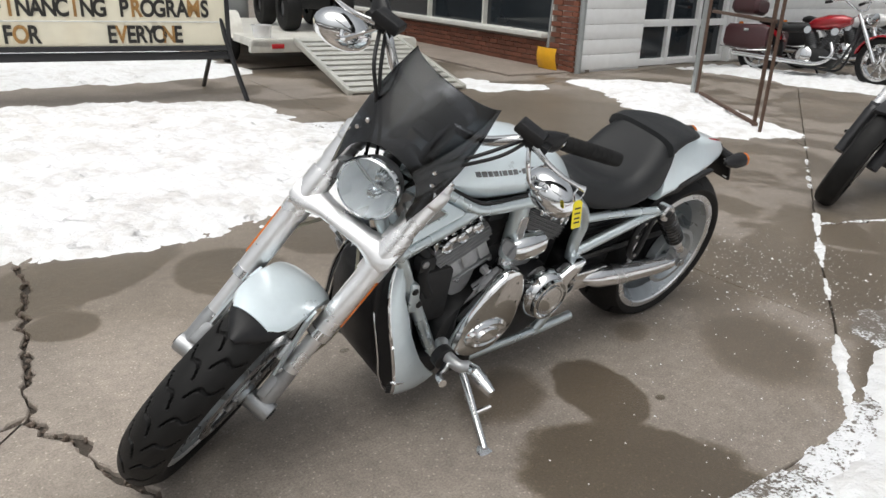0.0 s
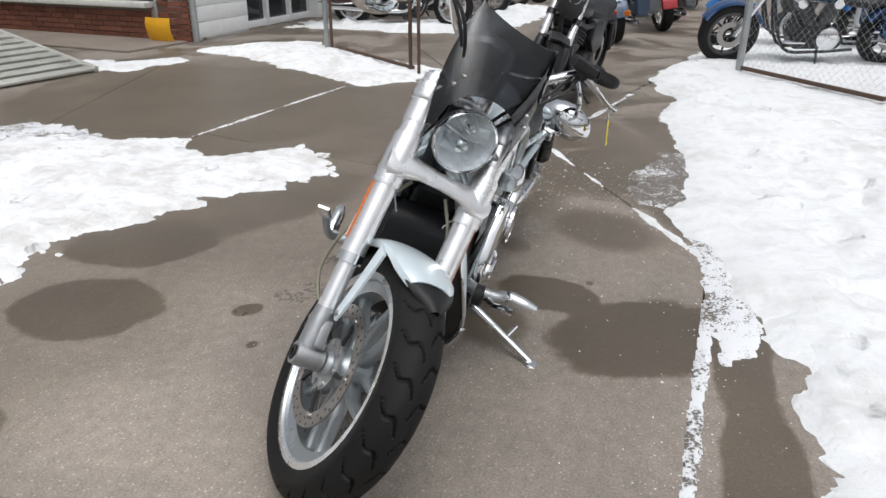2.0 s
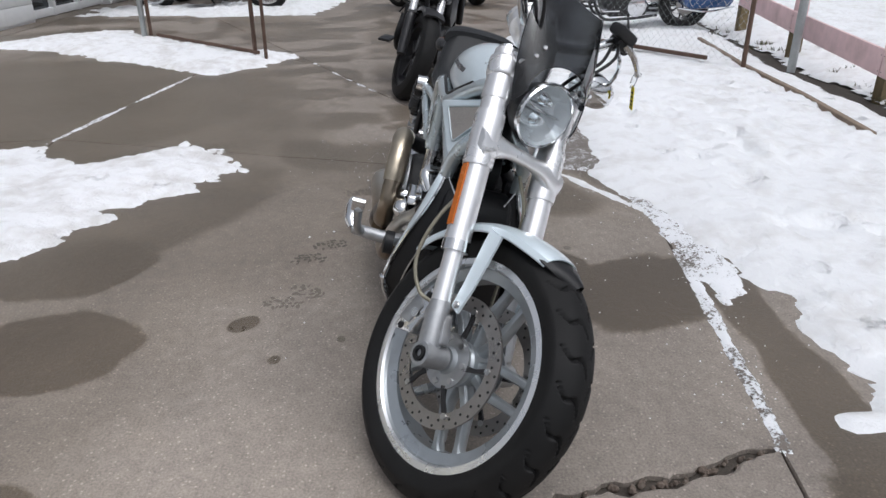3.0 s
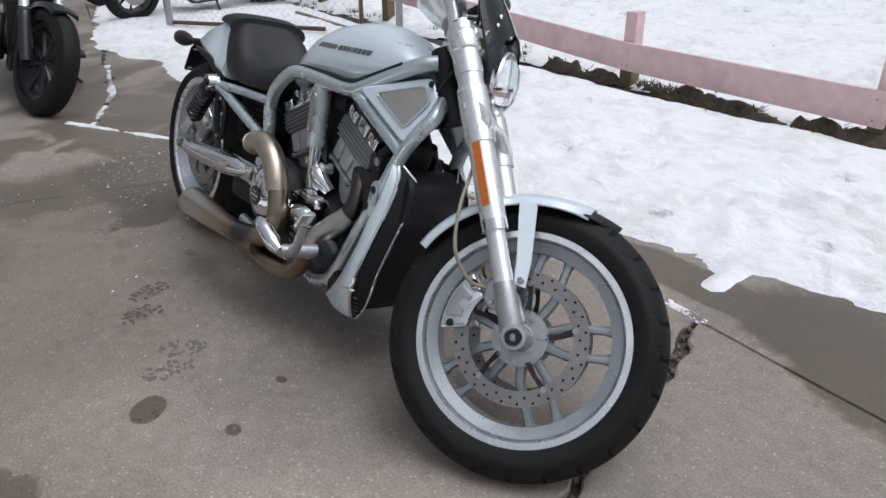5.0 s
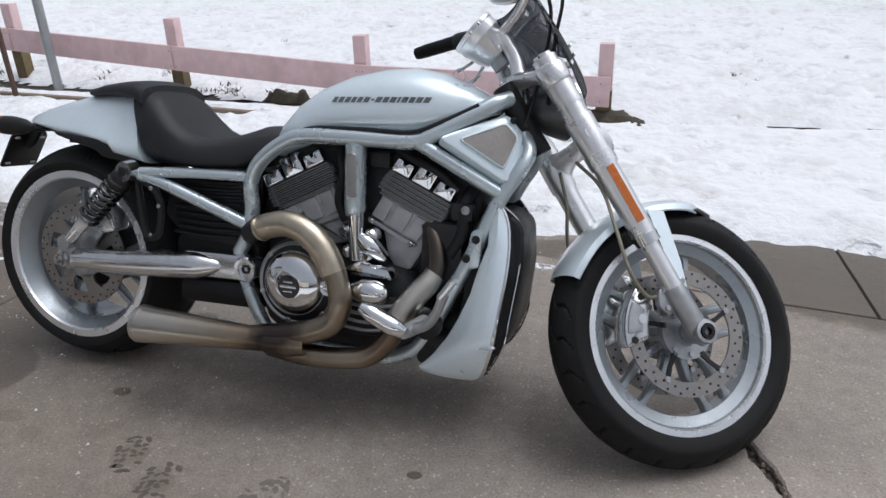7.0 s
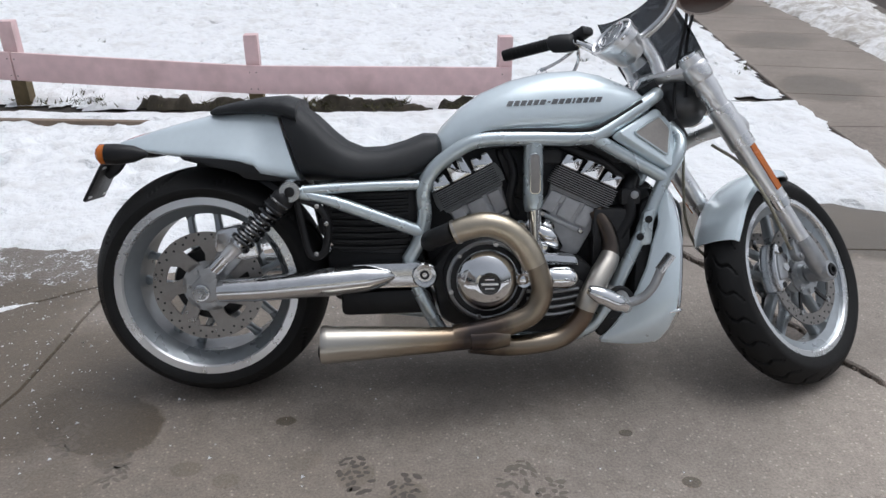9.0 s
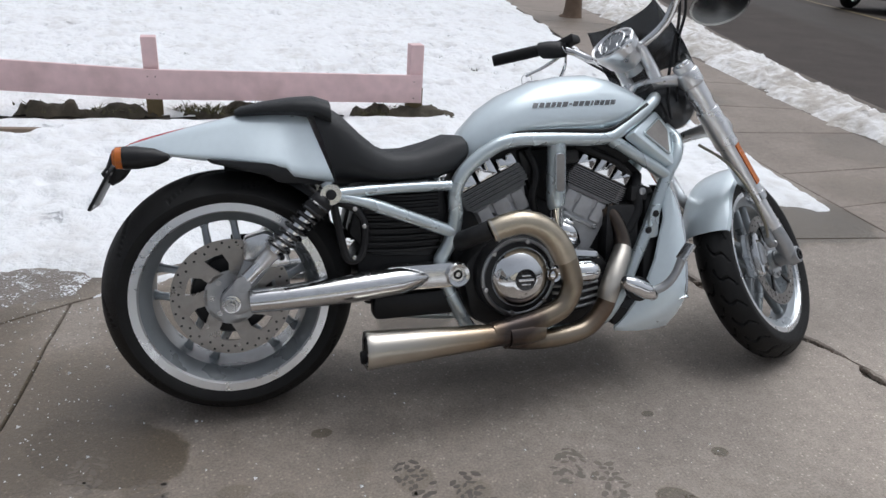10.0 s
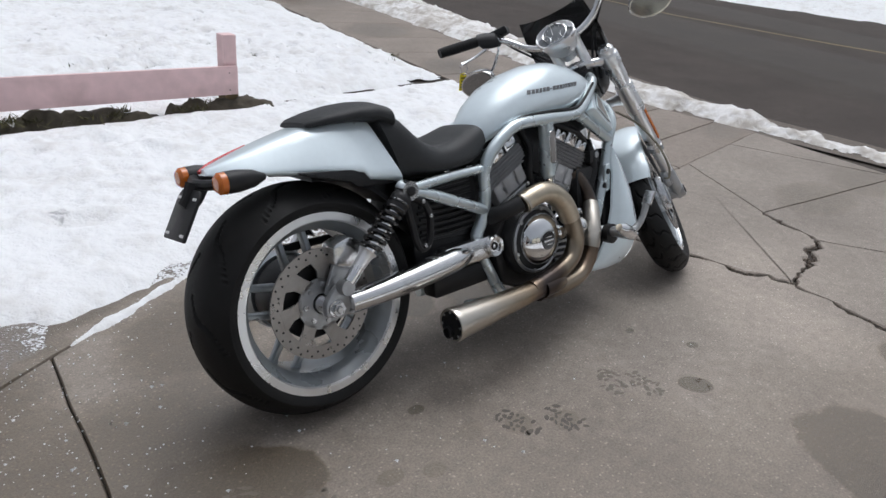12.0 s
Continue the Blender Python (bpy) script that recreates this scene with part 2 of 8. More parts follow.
def concrete_mat(name, base, stains=(), rough=0.75, wet=0.58, dry=(), spec=0.5, drying=0.0):
    """Worn concrete: fine aggregate, broad staining and damp patches with ragged edges."""
    m, n, l, p = node_mat(name)
    geo = n.new("ShaderNodeNewGeometry")
    pos = geo.outputs["Position"]

    def noise_tex(scale, detail=4, rough_=0.55):
        t = n.new("ShaderNodeTexNoise")
        t.inputs["Scale"].default_value, t.inputs["Detail"].default_value, t.inputs["Roughness"].default_value = scale, detail, rough_
        l.new(pos, t.inputs["Vector"])
        return t.outputs["Fac"]

    fine, mid, broad, edge = noise_tex(150, 4, 0.7), noise_tex(22, 6, 0.7), noise_tex(1.6, 5, 0.6), noise_tex(6, 5, 0.6)
    sep = n.new("ShaderNodeSeparateXYZ")
    l.new(pos, sep.inputs[0])
    wobble = math_node(n, l, "MULTIPLY_ADD", edge, 0.55, math_node(n, l, "MULTIPLY_ADD", mid, 0.24, -0.39))
    total = None
    for cx, cy, rx, ry, turn, depth in stains:
        c, s = math.cos(radians(turn)), math.sin(radians(turn))
        dx, dy = math_node(n, l, "SUBTRACT", sep.outputs["X"], cx), math_node(n, l, "SUBTRACT", sep.outputs["Y"], cy)
        u = math_node(n, l, "MULTIPLY_ADD", dx, c / rx, math_node(n, l, "MULTIPLY", dy, s / rx))
        v = math_node(n, l, "MULTIPLY_ADD", dx, -s / ry, math_node(n, l, "MULTIPLY", dy, c / ry))
        d = math_node(n, l, "MULTIPLY_ADD", u, u, math_node(n, l, "MULTIPLY", v, v))
        d = math_node(n, l, "ADD", math_node(n, l, "SQRT", d), wobble)
        mr = n.new("ShaderNodeMapRange")
        mr.inputs["From Min"].default_value, mr.inputs["From Max"].default_value = (0.92, 1.03) if depth > 0.84 else (0.76, 1.1)
        mr.inputs["To Min"].default_value, mr.inputs["To Max"].default_value = depth, 0.0
        l.new(d, mr.inputs["Value"])
        total = mr.outputs["Result"] if total is None else math_node(n, l, "MAXIMUM", total, mr.outputs["Result"])
    if total is not None and drying:
        # a film of meltwater that dries in islands, on the side away from the road
        film = n.new("ShaderNodeTexNoise")
        film.inputs["Scale"].default_value, film.inputs["Detail"].default_value, film.inputs["Roughness"].default_value, film.inputs["Distortion"].default_value = 1.5, 6, 0.62, 0.6
        l.new(pos, film.inputs["Vector"])
        cut, side_of = n.new("ShaderNodeMapRange"), n.new("ShaderNodeMapRange")
        cut.inputs["From Min"].default_value, cut.inputs["From Max"].default_value = 0.485, 0.535
        cut.inputs["To Min"].default_value, cut.inputs["To Max"].default_value = 0.0, drying
        l.new(film.outputs["Fac"], cut.inputs["Value"])
        side_of.inputs["From Min"].default_value, side_of.inputs["From Max"].default_value = -0.7, 0.4
        side_of.inputs["To Min"].default_value, side_of.inputs["To Max"].default_value = 1.0, 0.0
        l.new(sep.outputs["X"], side_of.inputs["Value"])
        total = math_node(n, l, "MAXIMUM", total, math_node(n, l, "MULTIPLY", cut.outputs["Result"], side_of.outputs["Result"]))
    if total is not None:
        total = math_node(n, l, "MULTIPLY", total, math_node(n, l, "MULTIPLY_ADD", mid, 0.9, 0.57))
    tone = math_node(n, l, "ADD", math_node(n, l, "MULTIPLY_ADD", fine, 1.3, 0.05), math_node(n, l, "MULTIPLY_ADD", mid, 0.75, -0.22))
    tone = math_node(n, l, "MULTIPLY", tone, math_node(n, l, "MULTIPLY_ADD", broad, 0.8, 0.6))
    spots = n.new("ShaderNodeTexVoronoi")
    spots.inputs["Scale"].default_value = 55
    l.new(pos, spots.inputs["Vector"])
    peb = n.new("ShaderNodeMapRange")
    peb.inputs["From Min"].default_value, peb.inputs["From Max"].default_value = 0.1, 0.22
    peb.inputs["To Min"].default_value, peb.inputs["To Max"].default_value = 1.6, 1.0
    l.new(spots.outputs["Distance"], peb.inputs["Value"])
    tone = math_node(n, l, "MULTIPLY", tone, peb.outputs["Result"])
    for cx, cy, rx, ry, gain in dry:
        du, dv = math_node(n, l, "MULTIPLY", math_node(n, l, "SUBTRACT", sep.outputs["X"], cx), 1 / rx), math_node(n, l, "MULTIPLY", math_node(n, l, "SUBTRACT", sep.outputs["Y"], cy), 1 / ry)
        dd = math_node(n, l, "ADD", math_node(n, l, "SQRT", math_node(n, l, "MULTIPLY_ADD", du, du, math_node(n, l, "MULTIPLY", dv, dv))), wobble)
        pale = n.new("ShaderNodeMapRange")
        pale.interpolation_type = "SMOOTHSTEP"
        pale.inputs["From Min"].default_value, pale.inputs["From Max"].default_value = 0.5, 1.25
        pale.inputs["To Min"].default_value, pale.inputs["To Max"].default_value = 1 + gain, 1.0
        l.new(dd, pale.inputs["Value"])
        tone = math_node(n, l, "MULTIPLY", tone, pale.outputs["Result"])
    if total is not None:
        tone = math_node(n, l, "MULTIPLY", tone, math_node(n, l, "MULTIPLY_ADD", total, -wet, 1.0))
    col = n.new("ShaderNodeVectorMath")
    col.operation = "SCALE"
    col.inputs[0].default_value = base
    l.new(tone, col.inputs["Scale"])
    if total is not None:
        damp = n.new("ShaderNodeMix")
        damp.data_type = "RGBA"
        l.new(total, damp.inputs["Factor"])
        damp.inputs["A"].default_value, damp.inputs["B"].default_value = (*base, 1), (base[0], base[1] * 0.92, base[2] * 0.77, 1)
        l.new(damp.outputs["Result"], col.inputs[0])
    l.new(col.outputs["Vector"], p.inputs["Base Color"])
    p.inputs["Specular IOR Level"].default_value = spec
    ro = math_node(n, l, "MULTIPLY_ADD", mid, 0.2, rough - 0.1)
    if total is not None:
        ro = math_node(n, l, "MAXIMUM", math_node(n, l, "MULTIPLY_ADD", total, -0.45, ro), 0.15)
    l.new(ro, p.inputs["Roughness"])
    bp = n.new("ShaderNodeBump")
    bp.inputs["Strength"].default_value, bp.inputs["Distance"].default_value = 0.5, 0.003
    l.new(math_node(n, l, "ADD", fine, math_node(n, l, "MULTIPLY", mid, 2.0)), bp.inputs["Height"])
    l.new(bp.outputs["Normal"], p.inputs["Normal"])
    return m


CONCRETE = concrete_mat("lot_concrete", (0.292, 0.252, 0.216), STAINS, dry=((1.3, -0.75, 0.6, 0.4, 0.14), (1.95, -0.45, 0.6, 0.5, 0.22)), drying=0.72)
MUD = mat("damp_mud", (0.095, 0.08, 0.066), 0.6, 0.0, 0.3, 60)
FAINTMUD = mat("drying_mud", (0.155, 0.132, 0.11), 0.7, 0.0, 0.25, 60)
RUBBLE = mat("crack_rubble", (0.13, 0.1, 0.08), 0.85, 0.0, 0.4, 90, 0.5, 200, grime=0.4, grime_color=(0.3, 0.26, 0.22))

WALKWAY = concrete_mat("pavement_concrete", (0.27, 0.225, 0.19), ((4.3, 1.9, 0.5, 0.4, 30, 0.6), (3.5, 1.2, 0.3, 0.25, 0, 0.5), (3.9, 3.4, 0.5, 0.35, 60, 0.7), (4.6, 5.4, 0.6, 0.4, 40, 0.6), (4.2, 0.9, 0.3, 0.15, 20, 0.6), (5.2, 8.0, 0.6, 0.9, 20, 0.5)))
JOINT = concrete_mat("joint_dirt", (0.07, 0.058, 0.047), rough=0.9)
ASPHALT = concrete_mat("road_asphalt", (0.074, 0.062, 0.055), ((9.0, 2.0, 1.2, 22.0, -20, 0.5), (13.0, 4.0, 1.0, 24.0, -22, 0.45), (11.0, 9.0, 0.7, 14.0, -24, 0.35)), rough=0.8, spec=0.12)


def snow_mat(name, base, dirt=0.25, deep=0.016, low=0.58):
    m, n, l, p = node_mat(name)
    geo = n.new("ShaderNodeNewGeometry")
    a, b, c = (n.new("ShaderNodeTexNoise") for _ in range(3))
    for t, s in ((a, 3.0), (b, 13.0), (c, 120.0)):
        t.inputs["Scale"].default_value, t.inputs["Detail"].default_value = s, 5
        l.new(geo.outputs["Position"], t.inputs["Vector"])
    mr = n.new("ShaderNodeMapRange")
    mr.inputs["From Min"].default_value, mr.inputs["From Max"].default_value = low, low + 0.2
    mr.inputs["To Max"].default_value = dirt
    l.new(math_node(n, l, "MULTIPLY_ADD", b.outputs["Fac"], 0.5, math_node(n, l, "MULTIPLY", a.outputs["Fac"], 0.6)), mr.inputs["Value"])
    mx = n.new("ShaderNodeMix")
    mx.data_type = "RGBA"
    l.new(mr.outputs["Result"], mx.inputs["Factor"])
    mx.inputs["A"].default_value, mx.inputs["B"].default_value = (*base, 1), (0.42, 0.38, 0.33, 1)
    l.new(mx.outputs["Result"], p.inputs["Base Color"])
    p.inputs["Roughness"].default_value = 0.75
    bp = n.new("ShaderNodeBump")
    bp.inputs["Strength"].default_value, bp.inputs["Distance"].default_value = 0.75, deep
    pits, bent, dip = n.new("ShaderNodeTexVoronoi"), n.new("ShaderNodeVectorMath"), n.new("ShaderNodeMapRange")
    bent.operation = "MULTIPLY_ADD"
    bent.inputs[1].default_value = (0.12, 0.12, 0.12)
    l.new(b.outputs["Color"], bent.inputs[0])
    l.new(geo.outputs["Position"], bent.inputs[2])
    l.new(bent.outputs[0], pits.inputs["Vector"])
    pits.inputs["Scale"].default_value = 3.2
    dip.interpolation_type = "SMOOTHSTEP"
    dip.inputs["From Min"].default_value, dip.inputs["From Max"].default_value = 0.06, 0.2
    dip.inputs["To Min"].default_value, dip.inputs["To Max"].default_value = -1.0, 0.0
    l.new(pits.outputs["Distance"], dip.inputs["Value"])
    l.new(math_node(n, l, "ADD", dip.outputs["Result"], math_node(n, l, "MULTIPLY_ADD", c.outputs["Fac"], 0.12, b.outputs["Fac"])), bp.inputs["Height"])
    l.new(bp.outputs["Normal"], p.inputs["Normal"])
    return m


SNOW = snow_mat("snow", (0.82, 0.83, 0.84), 0.32, 0.04, 0.53)
DIRTYSNOW = snow_mat("dirty_snow", (0.78, 0.77, 0.76), 0.9, 0.035, 0.45)
TRAMPLED = snow_mat("trampled_snow", (0.87, 0.875, 0.885), 0.42, 0.04, 0.5)
ROADLINE = mat("worn_yellow_line", (0.2, 0.15, 0.06), 0.7, 0.0, 0.3, 8, grime=0.7, grime_color=(0.08, 0.07, 0.06))
VERGEDIRT = concrete_mat("verge_dirt", (0.14, 0.115, 0.095), rough=0.8)
EDGING = mat("weathered_edging_board", (0.23, 0.175, 0.13), 0.85, 0.0, 0.25, 18, 0.5, 120, grime=0.3)
PINK = mat("faded_pink_paint", (0.76, 0.55, 0.55), 0.65, 0.0, 0.12, 14, 0.3, 200, grime=0.35, grime_color=(0.25, 0.17, 0.15))
POSTWOOD = mat("bare_post_wood", (0.16, 0.12, 0.06), 0.85, 0.0, 0.3, 20, 0.5, 120)
SOIL = mat("wet_soil", (0.06, 0.05, 0.035), 0.9, 0.0, 0.4, 25, 0.8, 90)
GRASS = mat("dead_grass", (0.075, 0.07, 0.03), 0.85, 0.0, 0.4, 30)
BRICK = mat("red_brick", (0.2, 0.075, 0.045), 0.8, 0.0, 0.25, 30, 0.5, 250, spread=0.25)
MORTAR = mat("mortar", (0.3, 0.26, 0.23), 0.9, 0.0, 0.2, 40, 0.4, 200)
WHITEBLOCK = mat("white_painted_block", (0.8, 0.81, 0.81), 0.6, 0.0, 0.06, 10, 0.3, 120, grime=0.15, grime_color=(0.4, 0.38, 0.35))
SILL = mat("white_sill", (0.68, 0.68, 0.64), 0.5, 0.0, 0.08, 20, grime=0.3, grime_color=(0.35, 0.3, 0.25))
DARKGLASS = mat("dark_window_glass", (0.02, 0.025, 0.03), 0.04, 0.0, 0.1, 4, rough_vary=0.01)
GALV = mat("galvanised_pipe", (0.4, 0.42, 0.42), 0.45, 0.7, 0.12, 30, 0.1, grime=0.2)
RUST = mat("rusty_angle_iron", (0.12, 0.075, 0.055), 0.8, 0.2, 0.3, 40, 0.4, 200, grime=0.4, grime_color=(0.08, 0.05, 0.04))
PLOWYELLOW = mat("yellow_shovel", (0.78, 0.4, 0.015), 0.45, 0.0, 0.1, 20)
SIGNWHITE = mat("yellowed_sign_face", (0.78, 0.73, 0.58), 0.4, 0.0, 0.06, 8, grime=0.2, grime_color=(0.5, 0.35, 0.15))
LETTERBLACK = mat("black_letter", (0.02, 0.018, 0.015), 0.5)
LETTERWORN = mat("worn_brown_letter", (0.32, 0.17, 0.05), 0.6, 0.0, 0.5, 60)
TRAILER = mat("white_trailer_paint", (0.62, 0.61, 0.56), 0.5, 0.1, 0.1, 14, grime=0.35, grime_color=(0.25, 0.2, 0.15))
RAMPSLAT = mat("ramp_steel", (0.62, 0.62, 0.57), 0.45, 0.5, 0.1, 20, grime=0.25)
GREYVAN = mat("grey_panel", (0.28, 0.29, 0.29), 0.5, 0.1, 0.12, 6)
RED = mat("cherry_red_paint", (0.35, 0.012, 0.02), 0.2, 0.2, 0.06, 20, coat=0.8)
MAROON = mat("maroon_case", (0.06, 0.022, 0.025), 0.35, 0.0, 0.1, 20, coat=0.3)
BLUE = mat("blue_paint", (0.02, 0.07, 0.2), 0.22, 0.3, 0.08, 20, coat=0.8)
SLATE = mat("slate_blue_paint", (0.07, 0.1, 0.15), 0.25, 0.3, 0.08, 20, coat=0.8)
BRIGHTBLUE = mat("bright_blue_paint", (0.01, 0.16, 0.5), 0.22, 0.2, 0.08, 20, coat=0.8)
ORANGE = mat("orange_paint", (0.75, 0.13, 0.01), 0.25, 0.1, 0.08, 20, coat=0.8)
WHITEPAINT = mat("white_paint", (0.7, 0.7, 0.7), 0.25, 0.0, 0.06, 20, coat=0.6)
MATTBLACK = mat("matt_black_paint", (0.02, 0.02, 0.022), 0.4, 0.1, 0.15, 30)
GREYBAG = mat("grey_bag", (0.12, 0.13, 0.14), 0.3, 0.1, 0.1, 20, coat=0.4)
BARK = mat("bark", (0.17, 0.12, 0.085), 0.9, 0.0, 0.3, 12, 0.8, 40)


def slush_mat(name, cover):
    """Broken slush: white crumbs of snow over soaked concrete."""
    m, n, l, p = node_mat(name)
    geo = n.new("ShaderNodeNewGeometry")
    a, b, c = (n.new("ShaderNodeTexNoise") for _ in range(3))
    for t, s in ((a, 4.0), (b, 26.0), (c, 110.0)):
        t.inputs["Scale"].default_value, t.inputs["Detail"].default_value = s, 5
        l.new(geo.outputs["Position"], t.inputs["Vector"])
    k = math_node(n, l, "ADD", math_node(n, l, "MULTIPLY_ADD", b.outputs["Fac"], 0.6, math_node(n, l, "MULTIPLY", c.outputs["Fac"], 0.75)), math_node(n, l, "MULTIPLY", a.outputs["Fac"], 0.7))
    mr = n.new("ShaderNodeMapRange")
    edge = 1.025 + (0.5 - cover) * 0.42
    mr.inputs["From Min"].default_value, mr.inputs["From Max"].default_value = edge, edge + 0.09
    l.new(k, mr.inputs["Value"])
    mx = n.new("ShaderNodeMix")
    mx.data_type = "RGBA"
    l.new(mr.outputs["Result"], mx.inputs["Factor"])
    mx.inputs["A"].default_value, mx.inputs["B"].default_value = (0.185, 0.158, 0.134, 1), (0.82, 0.83, 0.85, 1)
    l.new(mx.outputs["Result"], p.inputs["Base Color"])
    l.new(math_node(n, l, "MULTIPLY_ADD", mr.outputs["Result"], 0.4, 0.35), p.inputs["Roughness"])
    bp = n.new("ShaderNodeBump")
    bp.inputs["Strength"].default_value, bp.inputs["Distance"].default_value = 0.8, 0.006
    l.new(math_node(n, l, "ADD", mr.outputs["Result"], c.outputs["Fac"]), bp.inputs["Height"])
    l.new(bp.outputs["Normal"], p.inputs["Normal"])
    return m


SLUSH, THINSLUSH = slush_mat("slush", 0.78), slush_mat("thin_slush", 0.4)


# ---- mesh building ----
class Geo:
    """Collects vertices and faces for one part."""

    def __init__(self):
        self.v, self.f = [], []

    def add(self, verts, faces):
        k = len(self.v)
        self.v += [tuple(p) for p in verts]
        self.f += [tuple(i + k for i in f) for f in faces]
        return self

    def join(self, other):
        return self.add(other.v, other.f)

    def move(self, m):
        self.v = [tuple(m @ Vector(p)) for p in self.v]
        return self

    def mirrored(self):
        g = Geo()
        g.v = [(x, -y, z) for x, y, z in self.v]
        g.f = [tuple(reversed(f)) for f in self.f]
        return g

    def mesh(self, name, material, sharp=32, smooth=True):
        me = bpy.data.meshes.new(name)
        me.from_pydata(self.v, [], self.f)
        me.validate()
        bm = bmesh.new()
        bm.from_mesh(me)
        bmesh.ops.remove_doubles(bm, verts=bm.verts, dist=1e-5)
        bmesh.ops.recalc_face_normals(bm, faces=bm.faces)
        bm.to_mesh(me)
        bm.free()
        if smooth:
            me.polygons.foreach_set("use_smooth", [True] * len(me.polygons))
            me.set_sharp_from_angle(angle=radians(sharp))
        me.materials.append(material)
        return me


def part(name, geo, material, parent=None, label="", sharp=32, smooth=True):
    ob = new(name, geo.mesh(name, material, sharp, smooth))
    if parent is not None:
        ob.parent = parent
    return tagged(ob, label) if label else ob


def thing(name, m, label, category, group="", kind=""):
    ob = new(name)
    ob.empty_display_size = 0.1
    ob.matrix_world = m
    return tagged(ob, label, category, group, kind)


def spline(pts, k=6):
    """A smooth line through the points."""
    p = [Vector(q) for q in pts]
    if len(p) < 3:
        return p
    p = [2 * p[0] - p[1]] + p + [2 * p[-1] - p[-2]]
    out = []
    for i in range(1, len(p) - 2):
        a, b, c, d = p[i - 1 : i + 3]
        for j in range(k):
            t = j / k
            out.append(0.5 * (2 * b + (c - a) * t + (2 * a - 5 * b + 4 * c - d) * t * t + (3 * b - a - 3 * c + d) * t**3))
    return out + [p[-2]]


def tube(pts, r, n=12, k=6, cap=True, flat=1.0):
    """A round bar along a smooth line; r is one radius or one for each point."""
    line = spline(pts, k)
    rs = [r] * len(line) if isinstance(r, (int, float)) else [float(np.interp(i / (len(line) - 1) * (len(r) - 1), range(len(r)), r)) for i in range(len(line))]
    g, rings = Geo(), []
    t0 = (line[1] - line[0]).normalized()
    u = t0.orthogonal().normalized() if abs(t0.y) > 0.9 else t0.cross(Vector((0, 1, 0))).normalized()
    for i, p in enumerate(line):
        t = (line[min(i + 1, len(line) - 1)] - line[max(i - 1, 0)]).normalized()
        u = (u - t * u.dot(t)).normalized()
        w = t.cross(u)
        rings.append([p + rs[i] * (math.cos(a) * u + flat * math.sin(a) * w) for a in np.linspace(0, 2 * math.pi, n, endpoint=False)])
    return loft(rings, cap)


def loft(rings, cap=True):
    g, n = Geo(), len(rings[0])
    verts = [p for r in rings for p in r]
    faces = [(i * n + j, i * n + (j + 1) % n, (i + 1) * n + (j + 1) % n, (i + 1) * n + j) for i in range(len(rings) - 1) for j in range(n)]
    if cap:
        faces += [tuple(range(n - 1, -1, -1)), tuple((len(rings) - 1) * n + j for j in range(n))]
    return g.add(verts, faces)


def lathe(prof, n=48, closed=False, at=(0, 0, 0), axis="y"):
    """Turns a profile of (along, radius) about an axis."""
    g, k = Geo(), len(prof)
    verts = []
    for j in range(n):
        a = 2 * math.pi * j / n
        for h, r in prof:
            c, s = r * math.cos(a), r * math.sin(a)
            q = {"y": (c, h, s), "x": (h, c, s), "z": (c, s, h)}[axis]
            verts.append((q[0] + at[0], q[1] + at[1], q[2] + at[2]))
    faces = []
    for j in range(n):
        for i in range(k if closed else k - 1):
            i2, j2 = (i + 1) % k, (j + 1) % n
            faces.append((j * k + i, j * k + i2, j2 * k + i2, j2 * k + i))
    if not closed:
        if prof[0][1] > 1e-4:
            faces.append(tuple(j * k for j in range(n)))
        if prof[-1][1] > 1e-4:
            faces.append(tuple(j * k + k - 1 for j in reversed(range(n))))
    return g.add(verts, faces)


def inset(poly, d):
    """A polygon drawn in by d."""
    area = sum(a[0] * b[1] - b[0] * a[1] for a, b in zip(poly, poly[1:] + poly[:1]))
    s, out, n = (1 if area > 0 else -1), [], len(poly)
    for i in range(n):
        a, b, c = (Vector(poly[k % n]) for k in (i - 1, i, i + 1))
        e, f = (b - a).normalized(), (c - b).normalized()
        na, nb = Vector((-e.y, e.x)) * s, Vector((-f.y, f.x)) * s
        m = na + nb
        m = m / max(0.35, m.dot(na)) if m.length > 1e-6 else na
        out.append(tuple(b + m * d))
    return out


def prism(poly, lo, hi, bevel=0.004, plane="xz"):
    """A plate of a polygon's shape between two depths, with rounded edges."""
    def lift(q, h):
        return {"xz": (q[0], h, q[1]), "xy": (q[0], q[1], h), "yz": (h, q[0], q[1])}[plane]
    poly = [tuple(q) for q in poly]
    ring = lambda q, h: [lift(p, h) for p in q]  # noqa: E731
    if bevel <= 0:
        return loft([ring(poly, lo), ring(poly, hi)])
    small, mid = inset(poly, bevel), inset(poly, bevel * 0.3)
    return loft([ring(small, lo), ring(mid, lo + bevel * 0.3), ring(poly, lo + bevel), ring(poly, hi - bevel), ring(mid, hi - bevel * 0.3), ring(small, hi)])


def rounded(poly, r=0.01, k=4):
    """A polygon with its corners rounded."""
    out, n = [], len(poly)
    for i in range(n):
        a, b, c = (Vector(poly[q % n]) for q in (i - 1, i, i + 1))
        e, f = a - b, c - b
        q = min(r, e.length * 0.45, f.length * 0.45)
        p0, p1 = b + e.normalized() * q, b + f.normalized() * q
        for j in range(k + 1):
            t = j / k
            out.append(tuple((1 - t) ** 2 * p0 + 2 * t * (1 - t) * b + t * t * p1))
    return out


